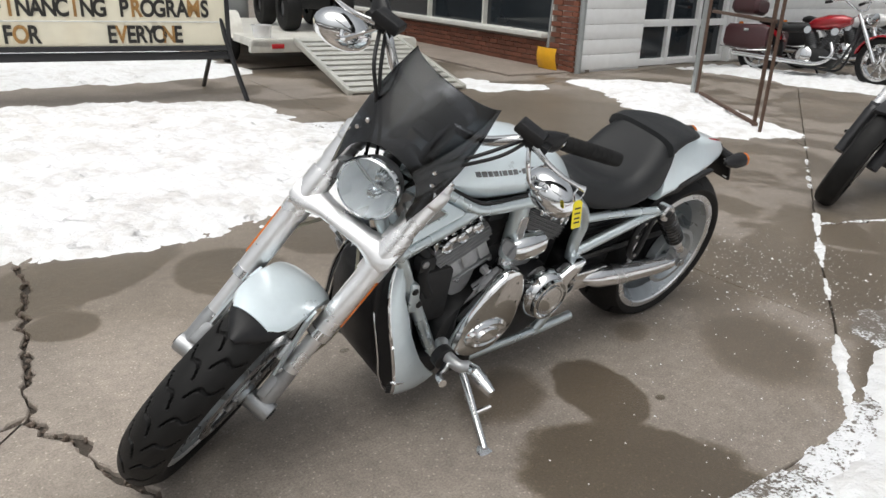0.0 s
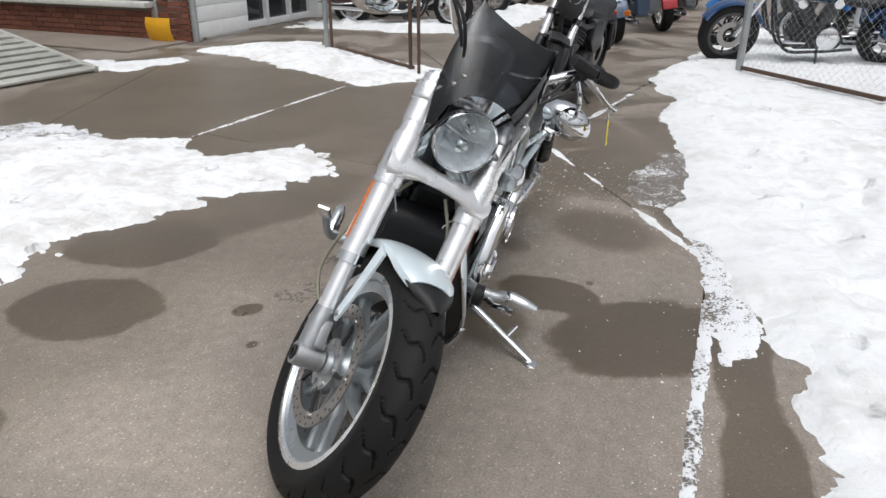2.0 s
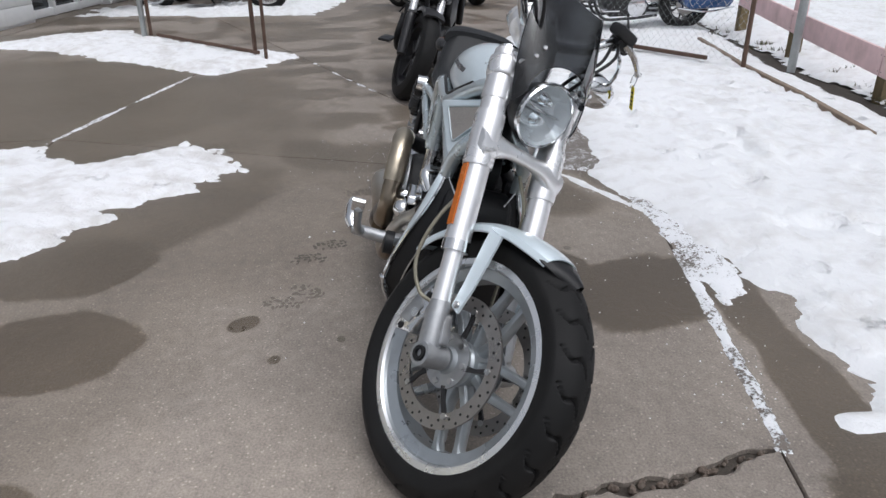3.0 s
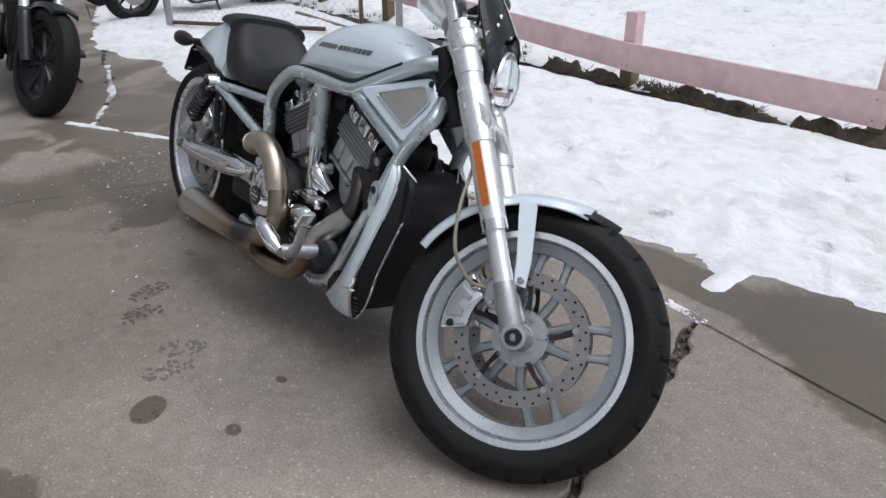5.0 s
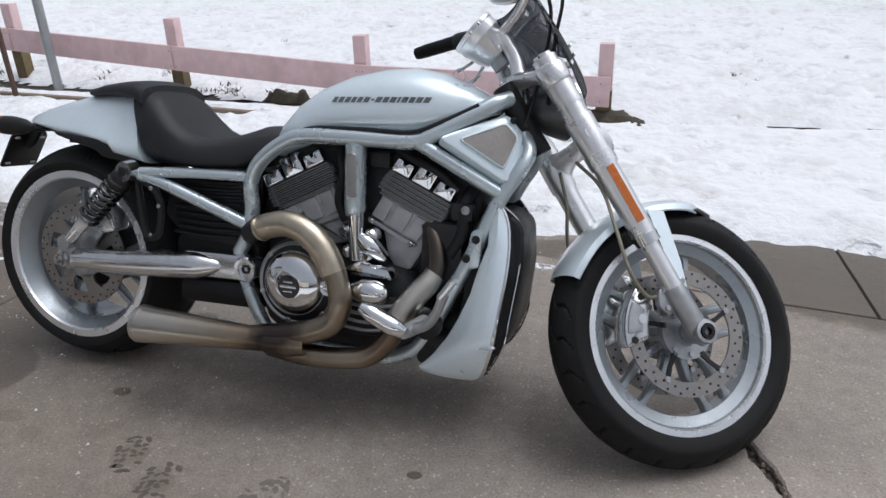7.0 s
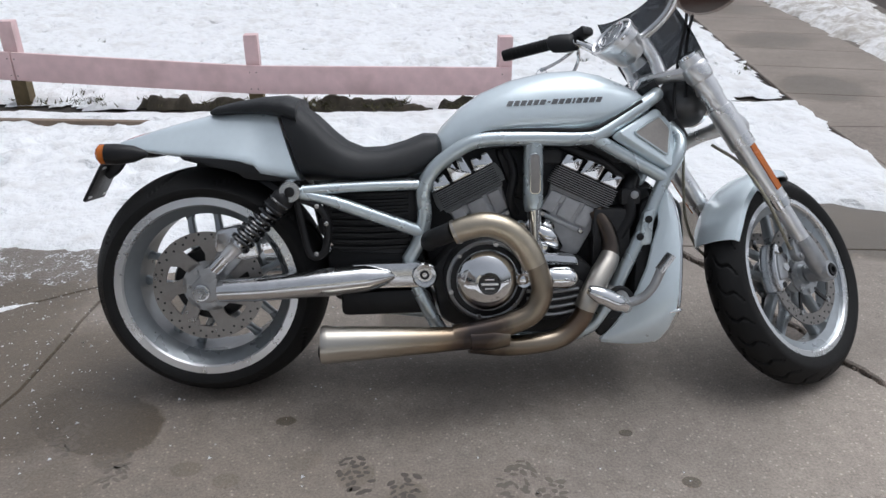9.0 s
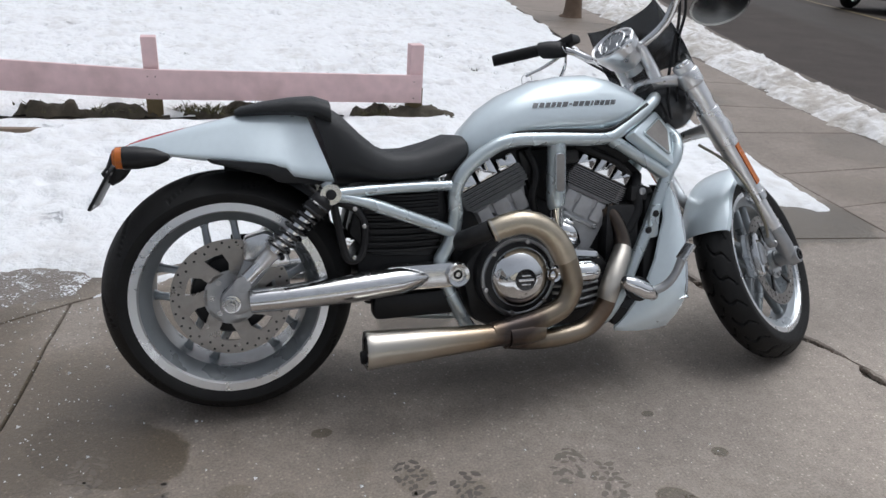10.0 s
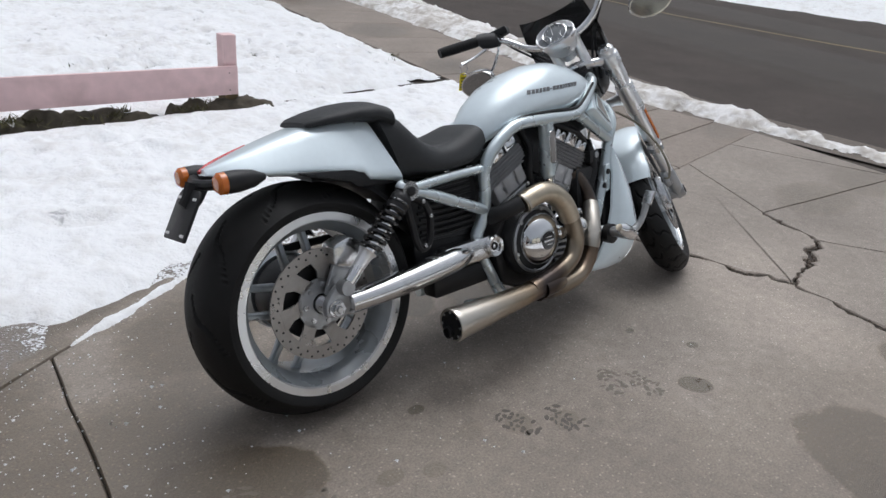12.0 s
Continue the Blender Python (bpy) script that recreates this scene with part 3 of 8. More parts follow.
def box(cx, cy, cz, sx, sy, sz, bevel=0.004, corner=0.0):
    x, y = sx / 2, sy / 2
    poly = [(cx - x, cy - y), (cx + x, cy - y), (cx + x, cy + y), (cx - x, cy + y)]
    if corner:
        poly = rounded(poly, corner)
    return prism(poly, cz - sz / 2, cz + sz / 2, min(bevel, sx / 3, sy / 3, sz / 3), "xy")


def section(x, hw, z0, z1, n=28, power=2.6, lean=0.0, tumble=0.0):
    """A rounded cross ring: half width, bottom and top; lean shifts x with height, tumble narrows it towards the top."""
    ring, zc, hz = [], (z0 + z1) / 2, (z1 - z0) / 2
    for a in np.linspace(0, 2 * math.pi, n, endpoint=False):
        c, s = math.cos(a), math.sin(a)
        y = hw * math.copysign(abs(c) ** (2 / power), c)
        z = zc + hz * math.copysign(abs(s) ** (2 / power), s)
        w = 1 - tumble * (z - z0) / max(1e-6, z1 - z0)
        ring.append((x + lean * (z - z0), y * w, z))
    return ring


def bolt(x, y, z, r=0.008, h=0.006, axis="y", side=1):
    return lathe([(0, r), (side * h * 0.7, r), (side * h, r * 0.75), (side * h, 0.0)], 10, at=(x, y, z), axis=axis)


# ---- the lot, pavement, road and snow ----
def jagged(a, b, step, amp):
    """A line from a to b with small uneven steps, the same in either direction."""
    flip = a > b
    p, q = (Vector(b), Vector(a)) if flip else (Vector(a), Vector(b))
    n = max(2, int((q - p).length / step))
    side = Vector((-(q - p).y, (q - p).x)).normalized()
    pts = []
    for i in range(n):
        t = i / n
        w = p + (q - p) * t
        k = noise.noise(Vector((w.x * 9, w.y * 9, 3.0))) * amp + noise.noise(Vector((w.x * 31, w.y * 31, 7.0))) * amp * 0.5
        pts.append(w + side * k * min(1, 8 * t, 8 * (1 - t)))
    pts.append(q)
    if flip:
        pts.reverse()
    return [tuple(w) for w in pts]


ground = thing("ground", Matrix(), "grey-brown worn concrete lot with joints, cracks and damp patches", "ground", kind="structure")
base = Geo()
base.add([(-90, -90, -0.022), (90, -90, -0.022), (90, 90, -0.022), (-90, 90, -0.022)], [(0, 1, 2, 3)])
part("subsoil", base, JOINT, ground)

# corners of the slabs, where joints and cracks meet
N = {
    "a": (-9.0, -3.2), "b": (-3.69, -0.755), "c": (-1.25, 0.367), "d": (-0.49, 0.74), "e": (0.19, 1.055), "f": (1.687, 0.84), "g": (2.35, 0.745), "h": (3.05, 0.63),
    "i": (1.855, 0.1), "j": (1.945, -0.2), "k": (2.02, -0.48), "l": (1.935, -0.9), "m": (1.78, -1.7), "n": (1.7, -3.4), "o": (1.6, -7.0),
    "p": (2.765, -0.02), "q": (2.63, -0.35), "r": (4.25, -0.27), "s": (3.42, 1.0), "t": (3.87, 0.89), "u": (4.45, 0.76),
    "v": (-0.575, 0.1), "w": (-1.26, -2.05), "x": (-1.1, -3.2), "y": (-1.6, -6.8), "z": (-4.4, -1.49), "A": (-5.2, -4.4), "B": (-9.0, -4.4),
    "C": (-9.0, 2.3), "Q": (-1.72, 0.151), "R": (-2.43, 0.51), "S": (-4.47, 1.09), "D": (-3.4, 3.2), "E": (-9.0, 3.4), "F": (0.6, 2.9), "G": (2.3, 2.6), "H": (3.2, 2.6), "I": (2.9, -3.4), "J": (2.9, -7.0), "K": (4.6, -3.4), "L": (4.7, -7.0),
    "M": (-9.0, -7.0), "O": (3.3, -1.55), "P": (4.4, -1.6),
}
SLABS = ["abzAB", "bQcdvwz", "defijklmwv", "wmnx", "xnoy", "zwxA", "AxyMB", "abQRSC", "QcdeFDECSR", "efgGF", "fghspqkji", "ghsHG", "tur", "mlkqOIn", "nIJo", "qprPO", "OPKI", "IKLJ", "strp"]
JAGGED = {frozenset(q) for q in ("fi", "ij", "jk", "kl", "lm", "kq", "mn", "qp", "QR", "RS")}
slab_meshes = []
for k, names in enumerate(SLABS):
    loop, broken = [], []
    for u, w in zip(names, names[1:] + names[0]):
        rough_edge = frozenset(u + w) in JAGGED
        line = jagged(N[u], N[w], 0.022 if rough_edge else 0.12, 0.04 if rough_edge else 0.008)[:-1]
        if rough_edge:
            broken += range(len(loop) + 1, len(loop) + len(line))
        loop += line
    slab_meshes.append((loop, broken))


def slab_geo(loop, gap=0.006, top=0.0, deep=0.02, wide=()):
    rim, mid = inset(loop, gap), inset(loop, gap * 0.5)
    if wide:
        # broken edges stand back from the crack by uneven amounts
        far = inset(loop, 0.03)
        for i in wide:
            k = 0.52 + 0.75 * noise.noise(Vector((loop[i][0] * 6, loop[i][1] * 6, 1.0))) + 0.5 * noise.noise(Vector((loop[i][0] * 23, loop[i][1] * 23, 4.0)))
            k = min(1.0, max(0.12, k))
            rim[i] = tuple(Vector(loop[i]).lerp(Vector(far[i]), k))
            mid[i] = tuple(Vector(loop[i]).lerp(Vector(far[i]), k * 0.7))
    g, n = Geo(), len(loop)
    g.add([(x, y, top) for x, y in rim] + [(x, y, top - 0.006) for x, y in mid] + [(x, y, top - deep) for x, y in mid], [tuple(range(n))] + [(r * n + i, r * n + (i + 1) % n, (r + 1) * n + (i + 1) % n, (r + 1) * n + i) for r in range(2) for i in range(n)])
    return g


for loop, broken in slab_meshes:
    g = slab_geo(loop, wide=broken)
    me = bpy.data.meshes.new("slab")
    me.from_pydata(g.v, [], g.f)
    me.materials.append(CONCRETE)
    new("slab", me).parent = ground
# the rest of the lot, far from the camera
far_lot = Geo()
far_lot.add([(-60, -60, -0.008), (60, -60, -0.008), (60, -7.02, -0.008), (-60, -7.02, -0.008)], [(0, 1, 2, 3)])
far_lot.add([(-60, -7.02, -0.008), (-9.01, -7.02, -0.008), (-9.01, 60, -0.008), (-60, 60, -0.008)], [(0, 1, 2, 3)])
part("far_concrete", far_lot, CONCRETE, ground)

# pavement slabs beside the road, running away
pavement = thing("pavement", Matrix(), "damp grey-brown concrete pavement slabs between snow banks", "pavement", kind="structure")
LEFT = [(3.05, 0.63), (3.2, 1.7), (3.5, 3.2), (4.0, 5.2), (4.6, 7.6), (5.3, 10.6), (6.6, 16.0), (8.5, 24.0)]
RIGHT = [(4.45, 0.76), (4.4, 1.7), (4.65, 2.9), (5.2, 4.8), (5.8, 7.2), (6.5, 10.2), (7.8, 15.6), (9.7, 23.6)]


def along(line, s):
    f = s * (len(line) - 1)
    i = min(int(f), len(line) - 2)
    return Vector(line[i]).lerp(Vector(line[i + 1]), f - i)


STEPS = [0, 0.05, 0.12, 0.21, 0.29, 0.36, 0.42, 0.48, 0.54, 0.6, 0.66, 0.72, 0.8, 0.88, 1.0]
for s0, s1 in zip(STEPS, STEPS[1:]):
    quad = [tuple(along(LEFT, s0)), tuple(along(RIGHT, s0)), tuple(along(RIGHT, s1)), tuple(along(LEFT, s1))]
    loop = []
    for u, w in zip(quad, quad[1:] + quad[:1]):
        loop += jagged(u, w, 0.15, 0.006)[:-1]
    g = slab_geo(loop, 0.008, 0.004)
    me = bpy.data.meshes.new("paving_slab")
    me.from_pydata(g.v, [], g.f)
    me.materials.append(WALKWAY)
    new("paving_slab", me).parent = pavement

ROADEDGE = [(4.65, -40.0), (4.65, -6.0), (4.7, -0.3), (5.05, 2.2), (5.9, 4.6), (7.3, 8.0), (9.3, 12.4), (13.0, 20.0), (22.0, 38.0), (40.0, 74.0)]
FAREDGE = [(17.5, -40.0), (17.2, -6.0), (17.0, -0.3), (16.8, 3.0), (16.6, 6.0), (18.0, 11.0), (20.5, 17.0), (25.0, 26.0), (34.0, 44.0), (52.0, 80.0)]
rg = Geo()
rows = 4
for i in range(len(ROADEDGE)):
    for j in range(rows + 1):
        q = Vector(ROADEDGE[i]).lerp(Vector(FAREDGE[i]), j / rows)
        rg.v.append((q.x, q.y, -0.004 if j else -0.012))
for i in range(len(ROADEDGE) - 1):
    for j in range(rows):
        a = i * (rows + 1) + j
        rg.f.append((a, a + 1, a + rows + 2, a + rows + 1))
road = part("road", rg, ASPHALT)
tagged(road, "damp dark grey asphalt road beyond the snow bank", "road", kind="structure")
stripe = Geo()
for i in range(len(ROADEDGE)):
    for f in (0.52, 0.531):
        q = Vector(ROADEDGE[i]).lerp(Vector(FAREDGE[i]), f)
        stripe.v.append((q.x, q.y, 0.001))
for i in range(len(ROADEDGE) - 1):
    stripe.f.append((2 * i, 2 * i + 1, 2 * i + 3, 2 * i + 2))
part("centre_line", stripe, ROADLINE, road, "worn yellow centre line")


def snow_field(name, poly, material, step, thick, edge, label, ragged=0.12, lumps=0.012, seed=0.0, kind="stuff", dents=()):
    """A bed of snow with a ragged, thinning rim over a polygon."""
    P = np.array(poly, float)
    x0, y0 = P.min(0) - 0.3
    x1, y1 = P.max(0) + 0.3
    xs, ys = np.arange(x0, x1, step), np.arange(y0, y1, step)
    X, Y = np.meshgrid(xs, ys, indexing="ij")
    far = np.full(X.shape, 1e9)
    hit = np.zeros(X.shape, bool)
    for (ax, ay), (bx, by) in zip(poly, poly[1:] + poly[:1]):
        dx, dy = bx - ax, by - ay
        t = np.clip(((X - ax) * dx + (Y - ay) * dy) / (dx * dx + dy * dy), 0, 1)
        far = np.minimum(far, np.hypot(X - ax - t * dx, Y - ay - t * dy))
        if abs(dy) > 1e-9:
            hit ^= ((ay > Y) != (by > Y)) & (X < dx * (Y - ay) / dy + ax)
    D = np.where(hit, far, -far)
    H = np.empty(X.shape)
    for i in range(len(xs)):
        for j in range(len(ys)):
            if D[i, j] < -0.35:
                H[i, j] = -1
                continue
            x, y = xs[i], ys[j]
            d = D[i, j] + ragged * (noise.noise(Vector((x * 2.6, y * 2.6, seed))) + 0.6 * noise.noise(Vector((x * 9, y * 9, seed + 5))) + 0.35 * noise.noise(Vector((x * 27, y * 27, seed + 9))))
            s = min(1.0, max(-0.3, d / edge))
            h = thick * (s if s < 0 else s ** 0.6)
            if s > 0:
                h += lumps * s * (noise.noise(Vector((x * 1.9, y * 1.9, seed + 2))) + 0.8 * noise.noise(Vector((x * 6, y * 6, seed + 3))) + 0.7 * noise.noise(Vector((x * 15, y * 15, seed + 4))))
            H[i, j] = h
    for dx, dy, r, deep in dents:
        near = np.exp(-((X - dx) ** 2 + (Y - dy) ** 2) / (r * r))
        H = np.where(H > 0.01, np.maximum(0.004, H - deep * near + 0.35 * deep * np.exp(-((np.hypot(X - dx, Y - dy) - 1.6 * r) / (0.5 * r)) ** 2)), H)
    index, verts, faces = {}, [], []
    for i in range(len(xs) - 1):
        for j in range(len(ys) - 1):
            q = ((i, j), (i + 1, j), (i + 1, j + 1), (i, j + 1))
            if max(H[a] for a in q) > 0.001:
                f = []
                for a in q:
                    if a not in index:
                        index[a] = len(verts)
                        verts.append((xs[a[0]], ys[a[1]], max(-0.012, float(H[a]))))
                    f.append(index[a])
                faces.append(tuple(f))
    me = bpy.data.meshes.new(name)
    me.from_pydata(verts, [], faces)
    me.polygons.foreach_set("use_smooth", [True] * len(faces))
    me.materials.append(material)
    return tagged(new(name, me), label, "snow", kind=kind)


snow_field("snow_patch", [(4.5, -5.2), (4.0, -3.0), (2.9, -2.2), (1.83, -1.77), (1.33, -1.53), (0.66, -1.62), (0.36, -1.46), (-0.05, -1.25), (-0.5, -0.9), (-0.8, -0.95), (-1.13, -1.24), (-0.75, -1.7), (-1.0, -2.0), (-0.92, -2.8), (-0.75, -3.6), (-0.85, -4.75), (-0.5, -4.95), (0.25, -5.25), (2.0, -5.7)],
           TRAMPLED, 0.025, 0.04, 0.26, "trampled white snow spread over the concrete lot with tyre marks", 0.16, 0.02, 1.0)
snow_field("snow_patch", [(-4.9, -4.2), (-4.5, -3.4), (-4.15, -2.85), (-3.4, -1.9), (-3.25, -1.55), (-3.5, -1.2), (-4.05, -0.9), (-4.6, -1.7), (-5.2, -2.5), (-5.9, -3.1), (-5.7, -3.8)],
           TRAMPLED, 0.03, 0.05, 0.22, "low white snow heap at the gate posts", 0.12, 0.02, 11.0)
snow_field("snow_patch", [(-3.5, -5.1), (-3.35, -4.4), (-3.3, -4.05), (-4.1, -3.95), (-4.3, -4.15), (-3.9, -4.4), (-3.9, -5.0)], SNOW, 0.05, 0.02, 0.2, "thin slushy snow beside the ramp", 0.14, 0.008, 21.0)
snow_field("snow_patch", [(-1.9, -6.6), (-1.3, -6.35), (0.0, -6.45), (3.0, -6.8), (6.0, -7.5), (6.0, -12.0), (-1.6, -12.0)], SNOW, 0.12, 0.06, 0.4, "white snow behind the letter board", 0.2, 0.03, 31.0)
snow_field("snow_patch", [(-7.6, -4.2), (-7.4, -2.6), (-7.5, -1.2), (-8.6, -0.9), (-10.5, -0.7), (-12.5, -0.4), (-12.5, -1.6), (-9.0, -1.9), (-8.4, -4.3)], SNOW, 0.07, 0.07, 0.4, "snow pushed up along the parked motorcycles", 0.2, 0.05, 41.0)
rr = random.Random(77)
LAWN_DENTS = [(rr.uniform(-5.5, 3.6), 3.5 + 6.5 * rr.random() ** 1.3, rr.uniform(0.04, 0.09), rr.uniform(0.03, 0.075)) for k in range(330)]
BANK_DENTS = [(rr.uniform(-3.0, 3.2), rr.uniform(1.35, 2.9), rr.uniform(0.03, 0.08), rr.uniform(0.014, 0.04)) for k in range(150)]
snow_field("snow_bank", [(-9.0, 2.2), (-7.0, 1.9), (-5.4, 1.35), (-4.2, 0.95), (-3.2, 1.15), (-2.6, 1.0), (-1.8, 1.08), (-1.1, 1.06), (-0.66, 1.03), (-0.38, 0.94), (-0.15, 0.99), (0.05, 1.09), (0.3, 1.1), (0.5, 1.12), (0.62, 1.2), (0.78, 1.15), (0.95, 1.23), (1.19, 1.19), (1.36, 1.26), (1.5, 1.23), (1.56, 1.11), (1.6, 1.01), (1.66, 1.03), (1.68, 1.22), (1.95, 1.28), (2.35, 1.32), (2.7, 1.15), (3.02, 1.0), (3.15, 1.5), (3.3, 2.2), (3.5, 3.05), (1.45, 2.98), (0.0, 3.02), (-1.9, 3.2), (-3.2, 3.3), (-4.8, 3.6), (-9.0, 4.2)],
           SNOW, 0.03, 0.045, 0.2, "broad bank of white trampled snow beside the concrete", 0.055, 0.018, 51.0, dents=BANK_DENTS)
snow_field("snow_lawn", [(-14.0, 5.2), (-5.0, 3.75), (-2.0, 3.45), (0.0, 3.2), (1.5, 3.05), (3.45, 3.15), (3.95, 5.2), (4.55, 7.6), (5.25, 10.6), (6.5, 16.0), (8.3, 24.0), (-14.0, 24.0)],
           SNOW, 0.05, 0.085, 0.35, "snow-covered lawn with footprints behind the pink fence", 0.12, 0.03, 61.0, dents=LAWN_DENTS)
far_snow = Geo()
far_snow.add([(-60, 23.8, 0.05), (8.35, 23.8, 0.05), (14.0, 60, 0.05), (-60, 60, 0.05)], [(0, 1, 2, 3)])
far_snow.add([(-60, 5.0, 0.05), (-13.9, 5.2, 0.05), (-13.9, 23.8, 0.05), (-60, 23.8, 0.05)], [(0, 1, 2, 3)])
tagged(part("far_snow", far_snow, SNOW), "distant snow-covered ground beyond the lawn", "snow", kind="structure")
verge_ground = Geo()
strip = [((4.5, -7.0), (4.7, -7.0)), ((4.5, -0.5), (4.75, -0.3))] + [(RIGHT[i], q) for i, q in enumerate(((4.8, 0.9), (5.0, 1.9), (5.35, 3.0), (6.0, 4.9), (7.0, 7.3), (8.4, 10.3), (10.9, 15.8), (14.8, 23.7)))]
for (ax, ay), (bx, by) in strip:
    verge_ground.v += [(ax - 0.02, ay, -0.007), (bx + 0.25, by, -0.007)]
for i in range(len(strip) - 1):
    verge_ground.f.append((2 * i, 2 * i + 1, 2 * i + 3, 2 * i + 2))
tagged(part("verge", verge_ground, VERGEDIRT), "muddy strip of ground between pavement and road", "verge", kind="structure")
VERGE_A = [(4.5, 0.95), (4.45, 1.7), (4.7, 2.9), (5.25, 4.8), (5.85, 7.2), (6.55, 10.2), (7.85, 15.6), (9.8, 23.6)]
VERGE_B = [(4.75, 0.4), (5.05, 2.1), (5.9, 4.55), (7.3, 7.9), (9.3, 12.3), (13.0, 19.8)]
snow_field("snow_verge", VERGE_A + VERGE_B[::-1], DIRTYSNOW, 0.06, 0.13, 0.4, "dirty ploughed snow bank between pavement and road", 0.16, 0.06, 71.0)
snow_field("snow_verge", [(4.56, 1.0), (4.74, 0.9), (4.78, -0.2), (4.78, -2.5), (4.75, -6.0), (4.6, -6.0), (4.64, -2.5), (4.6, -0.1)], DIRTYSNOW, 0.03, 0.03, 0.09, "narrow dirty slush strip along the road edge", 0.12, 0.03, 81.0)
snow_field("snow_verge", [(17.1, -30.0), (16.9, 3.0), (16.7, 6.0), (18.1, 11.0), (20.5, 17.0), (25.0, 26.0), (40.0, 26.0), (40.0, -30.0)], SNOW, 0.5, 0.3, 1.5, "snow bank on the far side of the road", 0.4, 0.15, 91.0)

# dead grass and soil showing through the deepest prints in the lawn
rr = random.Random(21)
tufts = Geo()
for dx, dy, r, deep in LAWN_DENTS:
    for k in range(rr.choice((0, 6, 10, 16))):
        x, y, h, a = dx + rr.gauss(0, r * 0.5), dy + rr.gauss(0, r * 0.5), rr.uniform(0.02, 0.05), rr.uniform(0, 6.28)
        w, z = 0.006, 0.035
        tufts.add([(x - w * math.cos(a), y - w * math.sin(a), z), (x + w * math.cos(a), y + w * math.sin(a), z), (x + rr.gauss(0, 0.02), y + rr.gauss(0, 0.02), z + h)], [(0, 1, 2)])
for k in range(1500):
    u = rr.random()
    i = rr.choice((0, 0, 0, 1))
    ends = [(1.45, 2.98), (-0.285, 3.19), (-1.95, 3.40), (-3.3, 3.60)]
    (ax, ay), (bx, by) = ends[i], ends[i + 1]
    x, y = ax + (bx - ax) * u, ay + (by - ay) * u + rr.gauss(0.0, 0.06)
    if noise.noise(Vector((x * 3, y * 3, 8.0))) < -0.05:
        continue
    h, a, w = rr.uniform(0.012, 0.042), rr.uniform(0, 6.28), rr.uniform(0.004, 0.008)
    tufts.add([(x - w * math.cos(a), y - w * math.sin(a), 0.03), (x + w * math.cos(a), y + w * math.sin(a), 0.03), (x + rr.gauss(0, 0.035), y + rr.gauss(0, 0.035), 0.03 + h)], [(0, 1, 2)])
tagged(part("grass_tufts", tufts, GRASS, smooth=False), "dead brown-green grass poking through the snow", "grass", kind="stuff")

# slush and snow packed into the joints
def slush_line(pts, width, seed, thick=0.012, ragged=0.05, material=None):
    left, right = [], []
    for i, p in enumerate(pts):
        a, b = Vector(pts[max(0, i - 1)]), Vector(pts[min(len(pts) - 1, i + 1)])
        t = (b - a).normalized()
        left.append((p[0] - t.y * width, p[1] + t.x * width))
        right.append((p[0] + t.y * width, p[1] - t.x * width))
    snow_field("slush", left + right[::-1], material or SNOW, 0.014, thick, 0.02, "broken line of slush packed in a concrete joint", ragged, 0.004, seed)


slush_line([(-1.9, 0.08), (-1.25, 0.367), (-0.49, 0.74), (0.0, 0.97), (0.19, 1.06)], 0.008, 111.0, ragged=0.025)
slush_line([(0.02, 1.02), (0.19, 1.08), (0.5, 1.045), (0.75, 1.005)], 0.024, 121.0, 0.005, 0.04, SLUSH)
slush_line([(0.6, 1.012), (0.8, 0.985), (1.1, 0.94), (1.4, 0.893), (1.7, 0.848)], 0.016, 126.0, 0.006, 0.012, SLUSH)
snow_field("slush", [(-0.1, 1.0), (0.15, 1.06), (0.45, 1.05), (0.8, 1.0), (0.95, 1.03), (0.9, 1.12), (0.7, 1.18), (0.4, 1.16), (0.0, 1.12)], SLUSH, 0.016, 0.01, 0.05, "broken slush at the rim of the snow", 0.05, 0.005, 151.0)
snow_field("slush", [(-1.4, -3.4), (-0.95, -2.6), (-0.6, -2.5), (-0.6, -3.6)], SLUSH, 0.03, 0.015, 0.2, "broken slush at the rim of the snow", 0.2, 0.006, 181.0)
slush_line([(-3.69, -0.755), (-3.0, -0.45), (-2.4, -0.17)], 0.006, 191.0, 0.006, 0.03, SLUSH)
slush_line([(-1.74, 0.16), (-2.43, 0.51), (-3.4, 0.8)], 0.012, 196.0, 0.006, 0.03, SLUSH)
slush_line([(-0.8, -2.13), (-1.3, -2.04), (-2.2, -1.885), (-3.5, -1.652)], 0.012, 201.0, 0.006, 0.02, SLUSH)
snow_field("slush", [(-1.35, 0.9), (-0.9, 0.75), (-0.5, 0.82), (-0.45, 1.0), (-0.9, 1.1), (-1.5, 1.1)], THINSLUSH, 0.02, 0.006, 0.08, "scattered slush crumbs on damp concrete", 0.14, 0.003, 171.0)

# rubble and dirt lying in the broken cracks
rr = random.Random(5)
rubble = Geo()
for u, w in ("fi", "ij", "jk", "kl", "lm", "kq", "qp", "mn"):
    line = jagged(N[u], N[w], 0.022, 0.04)
    for k in range(int(len(line) * 2.2)):
        q = rr.choice(line)
        x, y = q[0] + rr.gauss(0, 0.013), q[1] + rr.gauss(0, 0.013)
        s = rr.uniform(0.003, 0.011)
        z = -0.016 + s * 0.5
        ring = [[(x + s * c * math.cos(a) * rr.uniform(0.7, 1.2), y + s * c * math.sin(a) * rr.uniform(0.7, 1.2), z + h * s) for a in np.linspace(0, 2 * math.pi, 6, endpoint=False)] for c, h in ((0.8, -0.8), (1.0, 0.0), (0.5, 0.7))]
        rubble.join(loft(ring))
